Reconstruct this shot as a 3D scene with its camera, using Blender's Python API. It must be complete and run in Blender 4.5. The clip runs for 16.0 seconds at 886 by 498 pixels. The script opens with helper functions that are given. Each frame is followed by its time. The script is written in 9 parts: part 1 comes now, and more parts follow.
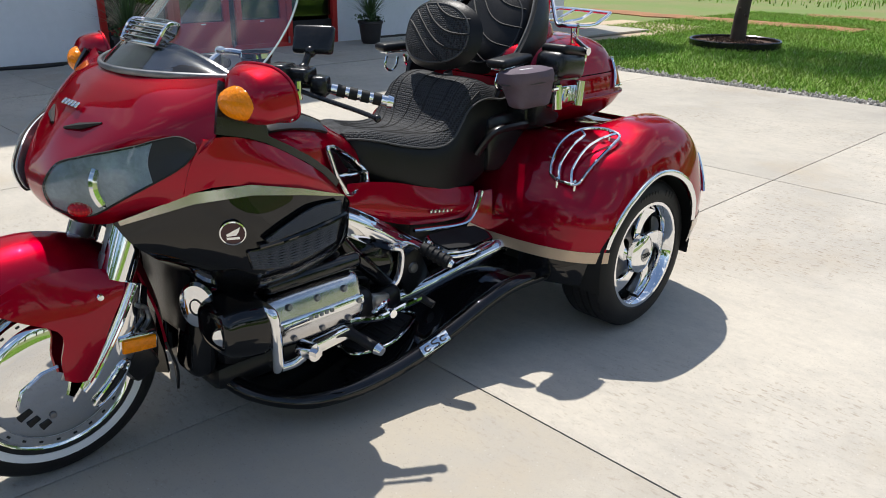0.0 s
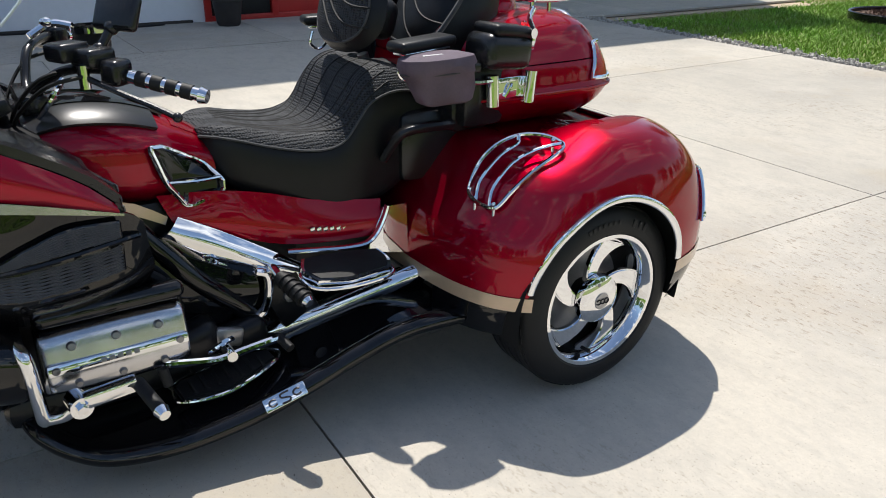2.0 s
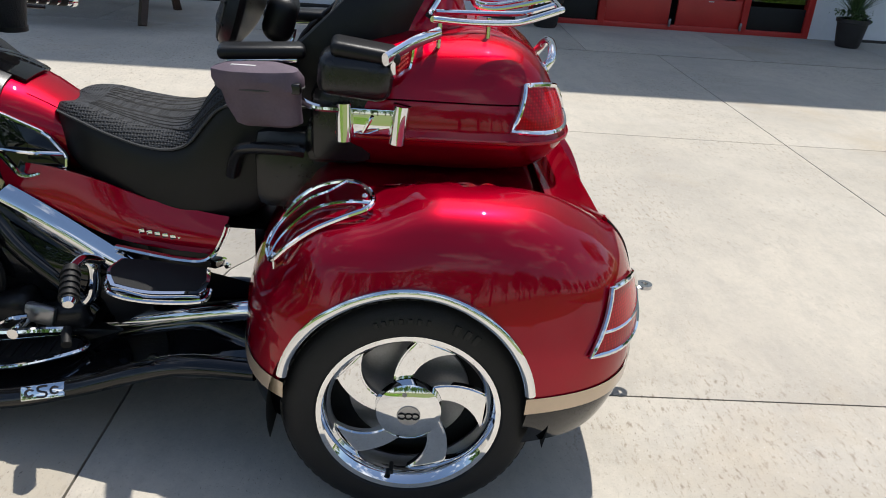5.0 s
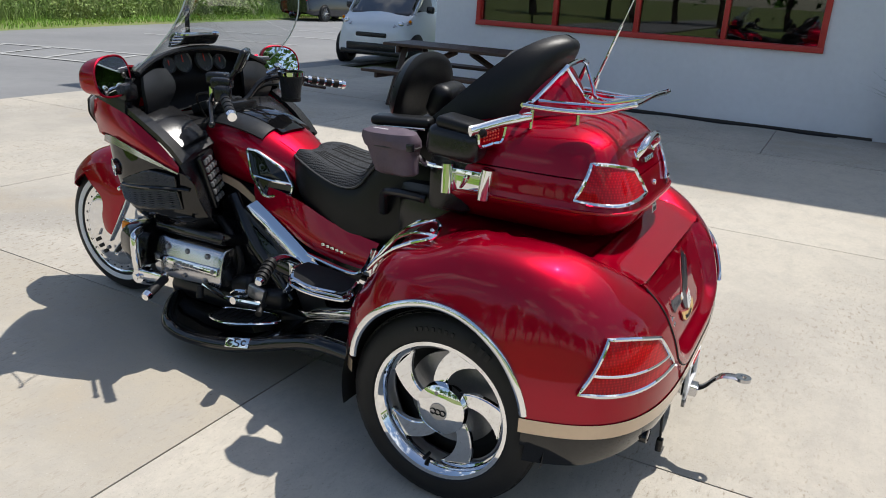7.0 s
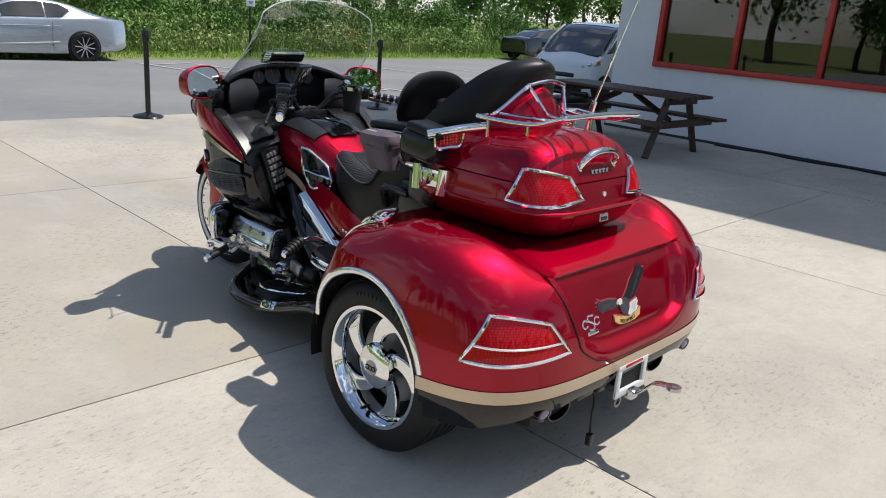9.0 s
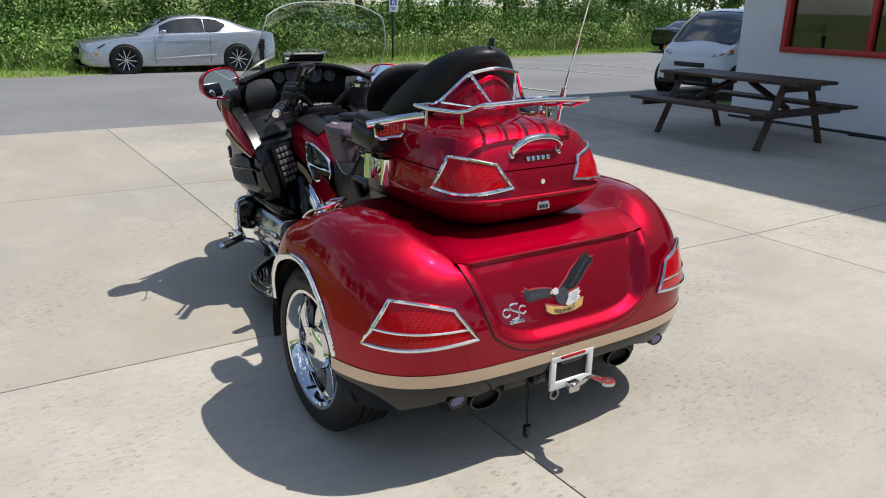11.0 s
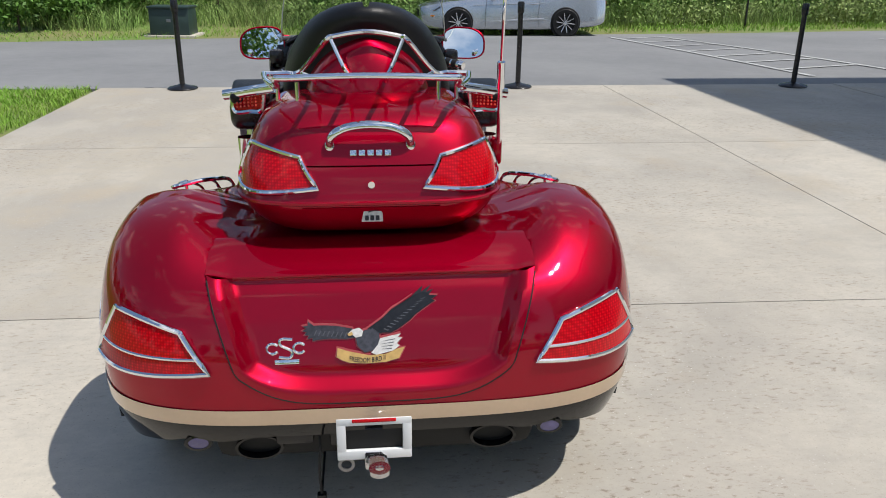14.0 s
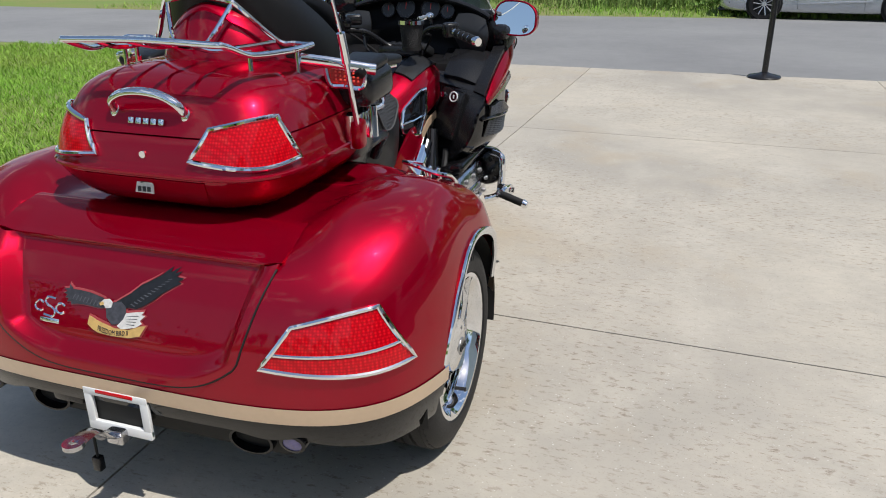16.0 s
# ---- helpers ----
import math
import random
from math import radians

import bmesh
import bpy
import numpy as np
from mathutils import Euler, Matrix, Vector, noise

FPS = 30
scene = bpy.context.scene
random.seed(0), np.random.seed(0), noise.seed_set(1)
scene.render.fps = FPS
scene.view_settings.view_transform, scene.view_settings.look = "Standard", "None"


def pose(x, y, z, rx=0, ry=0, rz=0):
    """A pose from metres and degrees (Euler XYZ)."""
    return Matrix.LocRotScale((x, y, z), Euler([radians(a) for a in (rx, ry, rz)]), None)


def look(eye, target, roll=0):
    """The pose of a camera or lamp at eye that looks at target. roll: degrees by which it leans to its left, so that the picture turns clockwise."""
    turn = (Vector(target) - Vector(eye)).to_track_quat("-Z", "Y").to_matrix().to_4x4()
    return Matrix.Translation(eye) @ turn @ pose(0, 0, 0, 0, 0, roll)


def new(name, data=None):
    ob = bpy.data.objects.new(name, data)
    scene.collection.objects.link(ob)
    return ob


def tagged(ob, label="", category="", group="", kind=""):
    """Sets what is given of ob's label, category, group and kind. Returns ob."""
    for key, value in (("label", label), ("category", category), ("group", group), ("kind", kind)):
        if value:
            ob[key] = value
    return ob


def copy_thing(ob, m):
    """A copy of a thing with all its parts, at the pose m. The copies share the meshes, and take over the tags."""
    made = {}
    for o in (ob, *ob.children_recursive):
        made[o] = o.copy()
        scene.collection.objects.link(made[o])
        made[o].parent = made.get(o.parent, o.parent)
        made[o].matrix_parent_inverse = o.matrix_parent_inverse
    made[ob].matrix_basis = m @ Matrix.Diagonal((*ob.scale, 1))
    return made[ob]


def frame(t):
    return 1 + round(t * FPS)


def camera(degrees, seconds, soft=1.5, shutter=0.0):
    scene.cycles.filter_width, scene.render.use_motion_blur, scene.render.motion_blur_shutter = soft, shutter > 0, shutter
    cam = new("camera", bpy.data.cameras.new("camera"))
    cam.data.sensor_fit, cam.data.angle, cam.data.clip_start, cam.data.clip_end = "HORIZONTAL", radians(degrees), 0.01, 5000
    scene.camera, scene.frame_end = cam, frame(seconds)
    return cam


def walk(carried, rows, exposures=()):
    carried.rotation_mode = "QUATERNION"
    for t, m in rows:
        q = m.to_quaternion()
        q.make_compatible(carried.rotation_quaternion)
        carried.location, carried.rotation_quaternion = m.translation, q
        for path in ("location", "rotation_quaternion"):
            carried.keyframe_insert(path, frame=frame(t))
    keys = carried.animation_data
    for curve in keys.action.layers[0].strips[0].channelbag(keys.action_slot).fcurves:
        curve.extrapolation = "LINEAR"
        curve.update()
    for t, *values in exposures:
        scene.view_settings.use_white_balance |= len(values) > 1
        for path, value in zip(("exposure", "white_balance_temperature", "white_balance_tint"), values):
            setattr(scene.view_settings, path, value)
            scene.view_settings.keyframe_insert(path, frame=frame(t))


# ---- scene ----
cam = camera(60.0, 16.0, 1.0)
PATH = [
    (0, (2.606, 2.189, 1.447), (1.293, 0.868, 0.718), 0.9),
    (0.5, (2.325, 2.136, 1.442), (1.067, 0.764, 0.712), 1.0),
    (1, (2.052, 2.194, 1.445), (0.946, 0.711, 0.685), 1.3),
    (1.5, (1.794, 2.277, 1.443), (0.8, 0.729, 0.658), 0.8),
    (2, (1.567, 2.231, 1.424), (0.574, 0.698, 0.609), 0.7),
    (2.5, (1.323, 2.128, 1.414), (0.342, 0.598, 0.579), 1.3),
    (3, (1.074, 2.12, 1.389), (0.204, 0.544, 0.518), 1.4),
    (3.2, (0.951, 2.133, 1.394), (0.135, 0.53, 0.52), 1.4),
    (5.3, (-0.078, 2.253, 1.441), (0.012, 0.436, 0.611), 4.5),
    (5.5, (-0.149, 2.291, 1.443), (0.082, 0.48, 0.626), 4.5),
    (6, (-0.385, 2.454, 1.477), (0.141, 0.686, 0.703), 3.3),
    (6.5, (-0.616, 2.505, 1.485), (0.067, 0.758, 0.789), 3.2),
    (7, (-0.87, 2.505, 1.494), (-0.026, 0.811, 0.846), 3.6),
    (7.5, (-1.115, 2.541, 1.481), (-0.151, 0.909, 0.841), 3.7),
    (8, (-1.348, 2.52, 1.497), (-0.285, 0.95, 0.861), 3.6),
    (8.5, (-1.587, 2.433, 1.482), (-0.406, 0.94, 0.868), 3.9),
    (8.7, (-1.676, 2.392, 1.488), (-0.44, 0.939, 0.887), 4.3),
    (10.8, (-2.371, 1.844, 1.518), (-0.804, 0.755, 0.917), 1.4),
    (11, (-2.36, 1.754, 1.51), (-0.782, 0.686, 0.902), 1.3),
    (11.5, (-2.278, 1.489, 1.508), (-0.686, 0.466, 0.862), 1.3),
    (12, (-2.332, 1.213, 1.5), (-0.678, 0.308, 0.834), 1.4),
    (12.5, (-2.417, 0.906, 1.508), (-0.704, 0.115, 0.846), 2.0),
    (13, (-2.371, 0.649, 1.485), (-0.608, -0.02, 0.817), 2.0),
    (13.5, (-2.315, 0.371, 1.475), (-0.487, -0.078, 0.799), 0.4),
    (14, (-2.32, 0.019, 1.474), (-0.457, -0.181, 0.774), 0.6),
    (14.5, (-2.235, -0.287, 1.456), (-0.373, -0.288, 0.727), 0.4),
    (15, (-2.064, -0.598, 1.453), (-0.219, -0.393, 0.707), -0.7),
    (15.5, (-2.016, -0.993, 1.446), (-0.215, -0.559, 0.694), -0.8),
    (16, (-1.916, -1.31, 1.425), (-0.157, -0.719, 0.678), -0.2),
]
walk(cam, [(t, look(eye, target, roll)) for t, eye, target, roll in PATH], [(0.0, 0.24), (3.0, 0.25), (5.5, 0.12), (8.5, 0.06), (11.0, -0.05), (16.0, -0.04)])

# ---- world, sun ----
SUN_WAY = Vector((-0.178, -0.405, 0.897)).normalized()
world = bpy.data.worlds.new("sky")
scene.world = world
world.use_nodes = True
wn, wl = world.node_tree.nodes, world.node_tree.links
wn.clear()
sky = wn.new("ShaderNodeTexSky")
sky.sky_type, sky.sun_disc = "NISHITA", False
sky.sun_elevation, sky.sun_rotation = math.asin(SUN_WAY.z), math.atan2(SUN_WAY.x, SUN_WAY.y)
sky.dust_density, sky.air_density = 0.7, 1.0
bg = wn.new("ShaderNodeBackground")
bg.inputs["Strength"].default_value = 0.13
wout = wn.new("ShaderNodeOutputWorld")
# scattered fair-weather clouds over the whole sky
tc = wn.new("ShaderNodeTexCoord")
mapn = wn.new("ShaderNodeMapping")
mapn.inputs["Scale"].default_value = (1.6, 1.6, 3.2)
cn = wn.new("ShaderNodeTexNoise")
cn.inputs["Scale"].default_value, cn.inputs["Detail"].default_value, cn.inputs["Roughness"].default_value = 2.1, 9, 0.56
cr = wn.new("ShaderNodeValToRGB")
cr.color_ramp.elements[0].position, cr.color_ramp.elements[1].position = 0.53, 0.70
mix = wn.new("ShaderNodeMix")
mix.data_type = "RGBA"
mix.inputs["B"].default_value = (8.5, 8.7, 9.0, 1)
wl.new(tc.outputs["Generated"], mapn.inputs["Vector"])
wl.new(mapn.outputs["Vector"], cn.inputs["Vector"])
wl.new(cn.outputs["Fac"], cr.inputs["Fac"])
wl.new(cr.outputs["Color"], mix.inputs["Factor"])
wl.new(sky.outputs["Color"], mix.inputs["A"])
wl.new(mix.outputs["Result"], bg.inputs["Color"])
wl.new(bg.outputs["Background"], wout.inputs["Surface"])

sun = new("sun", bpy.data.lights.new("sun", "SUN"))
sun.data.energy, sun.data.angle, sun.data.color = 4.5, radians(0.53), (1.0, 0.96, 0.90)
sun.matrix_world = look((0, 0, 30), tuple(Vector((0, 0, 30)) - SUN_WAY))


# ---- materials ----
def mat(name, base, rough=0.5, metal=0.0, vary=0.12, scale=6.0, bump=0.0, bump_scale=200.0, coat=0.0, spec=0.5,
        base2=None, contrast=0.5, rough_vary=0.0, per_object=0.0, voro=False, trans=0.0, island=0.0):
    m = bpy.data.materials.new(name)
    m.use_nodes = True
    nt = m.node_tree
    n, l = nt.nodes, nt.links
    b = n["Principled BSDF"]
    b.inputs["Roughness"].default_value, b.inputs["Metallic"].default_value = rough, metal
    b.inputs["Coat Weight"].default_value, b.inputs["Coat Roughness"].default_value = coat, 0.03
    b.inputs["Specular IOR Level"].default_value = spec
    b.inputs["Transmission Weight"].default_value = trans
    co = n.new("ShaderNodeTexCoord")
    big = n.new("ShaderNodeTexNoise")
    big.inputs["Scale"].default_value, big.inputs["Detail"].default_value = scale, 6
    small = n.new("ShaderNodeTexNoise")
    small.inputs["Scale"].default_value, small.inputs["Detail"].default_value = scale * 14, 4
    add = n.new("ShaderNodeMath")
    add.operation = "MULTIPLY_ADD"
    add.inputs[1].default_value = 0.4
    ramp = n.new("ShaderNodeMapRange")
    ramp.inputs["From Min"].default_value, ramp.inputs["From Max"].default_value = 0.7 - contrast * 0.4, 0.7 + contrast * 0.4
    cm = n.new("ShaderNodeMix")
    cm.data_type = "RGBA"
    other = base2 or tuple(c * (1 - vary) for c in base)
    cm.inputs["A"].default_value, cm.inputs["B"].default_value = (*base, 1), (*other, 1)
    for t in (big, small):
        l.new(co.outputs["Object"], t.inputs["Vector"])
    l.new(small.outputs["Fac"], add.inputs[0])
    l.new(big.outputs["Fac"], add.inputs[2])
    l.new(add.outputs[0], ramp.inputs["Value"])
    l.new(ramp.outputs["Result"], cm.inputs["Factor"])
    colour = cm.outputs["Result"]
    if per_object or island:
        src = n.new("ShaderNodeNewGeometry").outputs["Random Per Island"] if island else n.new("ShaderNodeObjectInfo").outputs["Random"]
        amount = island or per_object
        mr = n.new("ShaderNodeMapRange")
        mr.inputs["To Min"].default_value, mr.inputs["To Max"].default_value = 1 - amount, 1 + amount
        hsv = n.new("ShaderNodeHueSaturation")
        l.new(src, mr.inputs["Value"])
        l.new(mr.outputs["Result"], hsv.inputs["Value"])
        l.new(colour, hsv.inputs["Color"])
        colour = hsv.outputs["Color"]
    l.new(colour, b.inputs["Base Color"])
    if rough_vary:
        rr = n.new("ShaderNodeMapRange")
        rr.inputs["To Min"].default_value, rr.inputs["To Max"].default_value = rough - rough_vary, rough + rough_vary
        l.new(big.outputs["Fac"], rr.inputs["Value"])
        l.new(rr.outputs["Result"], b.inputs["Roughness"])
    if bump:
        bt = n.new("ShaderNodeTexVoronoi" if voro else "ShaderNodeTexNoise")
        bt.inputs["Scale"].default_value = bump_scale
        if not voro:
            bt.inputs["Detail"].default_value = 5
        bp = n.new("ShaderNodeBump")
        bp.inputs["Strength"].default_value, bp.inputs["Distance"].default_value = bump, 0.004
        l.new(co.outputs["Object"], bt.inputs["Vector"])
        l.new(bt.outputs["Distance" if voro else "Fac"], bp.inputs["Height"])
        l.new(bp.outputs["Normal"], b.inputs["Normal"])
    return m


def glass(name, tint=(1, 1, 1), mirror=0.10, rough=0.0):
    """Thin clear pane: see-through with a glossy film."""
    m = bpy.data.materials.new(name)
    m.use_nodes = True
    n, l = m.node_tree.nodes, m.node_tree.links
    n.remove(n["Principled BSDF"])
    tr, gl, mx = n.new("ShaderNodeBsdfTransparent"), n.new("ShaderNodeBsdfGlossy"), n.new("ShaderNodeMixShader")
    lw = n.new("ShaderNodeLayerWeight")
    fr = n.new("ShaderNodeMath")
    fr.operation, fr.inputs[1].default_value = "POWER", 4.0
    l.new(lw.outputs["Facing"], fr.inputs[0])
    mul = n.new("ShaderNodeMath")
    mul.operation, mul.inputs[1].default_value = "ADD", mirror
    tr.inputs["Color"].default_value = (*tint, 1)
    gl.inputs["Roughness"].default_value = rough
    l.new(fr.outputs[0], mul.inputs[0])
    l.new(mul.outputs[0], mx.inputs["Fac"])
    l.new(tr.outputs[0], mx.inputs[1])
    l.new(gl.outputs[0], mx.inputs[2])
    l.new(mx.outputs[0], n["Material Output"].inputs["Surface"])
    return m


RED = mat("candy_red_paint", (0.345, 0.0003, 0.017), 0.40, 0.70, 0.08, 3.0, coat=1.0, spec=0.0)
RED.node_tree.nodes["Principled BSDF"].inputs["Coat IOR"].default_value = 1.40
RED.node_tree.nodes["Principled BSDF"].inputs["Coat Roughness"].default_value = 0.006
RED.node_tree.nodes["Principled BSDF"].inputs["Specular Tint"].default_value = (0.55, 0.01, 0.03, 1)
BLACK = mat("gloss_black_paint", (0.006, 0.006, 0.007), 0.10, 0.0, 0.3, 4.0, coat=1.0, spec=0.0)
BLACK.node_tree.nodes["Principled BSDF"].inputs["Coat IOR"].default_value = 1.50
BLACK.node_tree.nodes["Principled BSDF"].inputs["Coat Roughness"].default_value = 0.01
TAN = mat("champagne_paint", (0.62, 0.46, 0.32), 0.28, 0.35, 0.10, 5.0, coat=0.8)
SILVERTRIM = mat("silver_trim", (0.62, 0.57, 0.48), 0.22, 0.9, 0.12, 9.0)
CHROME = mat("chrome", (0.84, 0.85, 0.87), 0.022, 1.0, 0.06, 8.0, rough_vary=0.012)
ALLOY = mat("cast_alloy", (0.42, 0.42, 0.43), 0.34, 0.9, 0.18, 20.0, bump=0.05, bump_scale=500)
SATIN = mat("satin_alloy", (0.58, 0.58, 0.60), 0.20, 1.0, 0.15, 14.0, rough_vary=0.06)
STEEL = mat("dull_steel", (0.30, 0.30, 0.31), 0.42, 0.85, 0.3, 14.0)
PLASTIC = mat("black_plastic", (0.013, 0.013, 0.0145), 0.25, 0.0, 0.25, 9.0, bump=0.05, bump_scale=700, spec=0.45)
GREYPLASTIC = mat("grey_plastic", (0.024, 0.025, 0.027), 0.32, 0.0, 0.2, 7.0, bump=0.06, bump_scale=700, spec=0.35)
VINYL = mat("black_vinyl", (0.009, 0.009, 0.010), 0.40, 0.0, 0.3, 9.0, bump=0.15, bump_scale=420, spec=0.28)


def mesh_fabric():
    """Knitted spacer mesh: rows of small dark cells between raised grey threads."""
    m = mat("seat_mesh_fabric", (0.03, 0.03, 0.033), 0.62, 0.0, 0.3, 16.0, spec=0.25)
    n, l = m.node_tree.nodes, m.node_tree.links
    b = n["Principled BSDF"]
    mp = n.new("ShaderNodeMapping")
    mp.inputs["Scale"].default_value = (1.0, 0.75, 1.25)
    vo = n.new("ShaderNodeTexVoronoi")
    vo.inputs["Scale"].default_value, vo.inputs["Randomness"].default_value = 118, 0.25
    mr = n.new("ShaderNodeMapRange")
    mr.inputs["From Min"].default_value, mr.inputs["From Max"].default_value = 0.22, 0.55
    mx = n.new("ShaderNodeMix")
    mx.data_type = "RGBA"
    mx.inputs["A"].default_value, mx.inputs["B"].default_value = (0.005, 0.005, 0.006, 1), (0.034, 0.036, 0.040, 1)
    bp = n.new("ShaderNodeBump")
    bp.inputs["Strength"].default_value, bp.inputs["Distance"].default_value = 0.8, 0.003
    l.new(n["Texture Coordinate"].outputs["Object"], mp.inputs["Vector"])
    l.new(mp.outputs["Vector"], vo.inputs["Vector"])
    l.new(vo.outputs["Distance"], mr.inputs["Value"])
    l.new(mr.outputs["Result"], mx.inputs["Factor"])
    l.new(mx.outputs["Result"], b.inputs["Base Color"])
    l.new(mr.outputs["Result"], bp.inputs["Height"])
    l.new(bp.outputs["Normal"], b.inputs["Normal"])
    return m


MESH = mesh_fabric()
STITCH = mat("grey_stitching", (0.06, 0.06, 0.062), 0.8)
RUBBER = mat("rubber", (0.013, 0.013, 0.014), 0.58, 0.0, 0.3, 15.0, bump=0.15, bump_scale=260, spec=0.3)
GRILLE = mat("grille_plastic", (0.080, 0.080, 0.086), 0.30, 0.0, 0.2, 30.0)
KEYCAP = mat("grey_keys", (0.20, 0.20, 0.21), 0.25, 0.3, 0.15, 30.0)
DASHBLACK = mat("matt_black_dash", (0.006, 0.006, 0.007), 0.6, spec=0.15)
# near-black for dark parts; also puts the shade of hollows into colour
DARK = mat("dark_part_and_void_shade", (0.004, 0.004, 0.004), 0.7)
ENGINE = mat("engine_black", (0.016, 0.016, 0.018), 0.30, 0.2, 0.4, 18.0, bump=0.15, bump_scale=130, spec=0.35)
AMBER = mat("amber_lens", (0.95, 0.27, 0.001), 0.22, 0.0, 0.2, 60.0, coat=0.5, spec=0.1, bump=0.5, bump_scale=110, voro=True)


def lens_red():
    """Red lamp lens with a fine grid of light elements behind it."""
    m = mat("red_lens", (0.62, 0.006, 0.010), 0.18, 0.0, 0.3, 30.0, coat=0.45, spec=0.1)
    n, l = m.node_tree.nodes, m.node_tree.links
    b = n["Principled BSDF"]
    vo = n.new("ShaderNodeTexVoronoi")
    vo.inputs["Scale"].default_value, vo.inputs["Randomness"].default_value = 130, 0.0
    mr = n.new("ShaderNodeMapRange")
    mr.inputs["From Min"].default_value, mr.inputs["From Max"].default_value = 0.15, 0.6
    mx = n.new("ShaderNodeMix")
    mx.data_type = "RGBA"
    mx.inputs["A"].default_value, mx.inputs["B"].default_value = (0.66, 0.004, 0.012, 1), (0.36, 0.001, 0.006, 1)
    l.new(n["Texture Coordinate"].outputs["Object"], vo.inputs["Vector"])
    l.new(vo.outputs["Distance"], mr.inputs["Value"])
    l.new(mr.outputs["Result"], mx.inputs["Factor"])
    l.new(mx.outputs["Result"], b.inputs["Base Color"])
    return m


REDLENS = lens_red()
LED = mat("red_led", (0.9, 0.08, 0.05), 0.2, coat=0.6)
EDGE = mat("acrylic_edge", (0.62, 0.68, 0.68), 0.25, spec=0.6)
HEADGLASS = glass("headlight_glass", (0.86, 0.9, 0.92), 0.05)
SCREEN = glass("windscreen_acrylic", (0.88, 0.91, 0.92), 0.13)
MIRROR = mat("mirror_glass", (0.88, 0.9, 0.92), 0.01, 1.0, 0.02)
PURPLE = mat("faded_purple_nylon", (0.125, 0.088, 0.118), 0.72, 0.0, 0.25, 14.0, bump=0.3, bump_scale=600)
WHITE = mat("white_paint", (0.74, 0.75, 0.76), 0.3, 0.0, 0.05, 3.0)
LETTER = mat("dark_letter_paint", (0.02, 0.02, 0.03), 0.4)
GOLD = mat("gold_print", (0.62, 0.40, 0.14), 0.4, 0.0, 0.25, 60.0)
DECALDARK = mat("dark_print", (0.042, 0.042, 0.052), 0.35, 0.0, 0.6, 90.0, per_object=0.75)
FEATHER = mat("grey_print", (0.10, 0.10, 0.115), 0.4)
DECALWHITE = mat("white_print", (0.72, 0.70, 0.68), 0.4, 0.0, 0.25, 120.0)
BLUELENS = mat("blue_tint_lens", (0.10, 0.085, 0.21), 0.1, 0.2, coat=1.0)
SCREENBLACK = mat("dark_display", (0.02, 0.024, 0.03), 0.08, 0.0, coat=0.6)
GAUGE = mat("gauge_face", (0.012, 0.012, 0.014), 0.35, 0.0, 0.5, 60)
WOOD = mat("dark_stained_wood", (0.060, 0.030, 0.018), 0.55, 0.0, 0.45, 7.0, bump=0.3, bump_scale=90, per_object=0.25)
def concrete(name, colour, stain, patchy=0.18, bloom=0.55):
    """Broom-finished slab: broad stains, trowel mottling, fine pits and specks. stain: how far the weathering has gone."""
    m = bpy.data.materials.new(name)
    m.use_nodes = True
    n, l = m.node_tree.nodes, m.node_tree.links
    b = n["Principled BSDF"]
    b.inputs["Roughness"].default_value, b.inputs["Specular IOR Level"].default_value = 0.82, 0.3
    geo = n.new("ShaderNodeNewGeometry")

    def layer(scale, detail, lo, hi, stretch=(1, 1, 1), rough=0.6):
        mp = n.new("ShaderNodeMapping")
        mp.inputs["Scale"].default_value = stretch
        t = n.new("ShaderNodeTexNoise")
        t.inputs["Scale"].default_value, t.inputs["Detail"].default_value, t.inputs["Roughness"].default_value = scale, detail, rough
        r = n.new("ShaderNodeMapRange")
        r.inputs["From Min"].default_value, r.inputs["From Max"].default_value = lo, hi
        l.new(geo.outputs["Position"], mp.inputs["Vector"])
        l.new(mp.outputs["Vector"], t.inputs["Vector"])
        l.new(t.outputs["Fac"], r.inputs["Value"])
        return r.outputs["Result"], t.outputs["Fac"]

    def blend(a, colour, fac, amount):
        mx = n.new("ShaderNodeMix")
        mx.data_type = "RGBA"
        mu = n.new("ShaderNodeMath")
        mu.operation, mu.inputs[1].default_value = "MULTIPLY", amount
        l.new(fac, mu.inputs[0])
        l.new(mu.outputs[0], mx.inputs["Factor"])
        l.new(a, mx.inputs["A"])
        mx.inputs["B"].default_value = (*colour, 1)
        return mx.outputs["Result"]

    base = n.new("ShaderNodeRGB")
    base.outputs[0].default_value = (*colour, 1)
    c = base.outputs[0]
    broad, _ = layer(0.42, 6, 0.42, 0.66)
    pale, _ = layer(1.1, 8, 0.50, 0.50 + patchy, (1, 1.7, 1))
    mottle, mfac = layer(5.0, 9, 0.46, 0.66, (1.7, 0.8, 1), 0.75)
    warm, _ = layer(0.8, 7, 0.56, 0.72)
    pits, pfac = layer(42, 5, 0.60, 0.70, (1, 1, 1), 0.8)
    speck, _ = layer(22, 5, 0.55, 0.65, (2.4, 0.9, 1), 0.7)
    cluster, _ = layer(0.55, 5, 0.44, 0.58)
    both = n.new("ShaderNodeMath")
    both.operation = "MULTIPLY"
    l.new(speck, both.inputs[0])
    l.new(cluster, both.inputs[1])
    grit, _ = layer(120, 3, 0.62, 0.72, (1, 1, 1), 0.6)
    c = blend(c, (0.315, 0.295, 0.262), broad, 0.80 * stain)
    c = blend(c, (0.545, 0.505, 0.435), pale, bloom)
    c = blend(c, (0.36, 0.335, 0.295), mottle, 0.52 * stain)
    c = blend(c, (0.43, 0.345, 0.235), warm, 0.60 * stain)
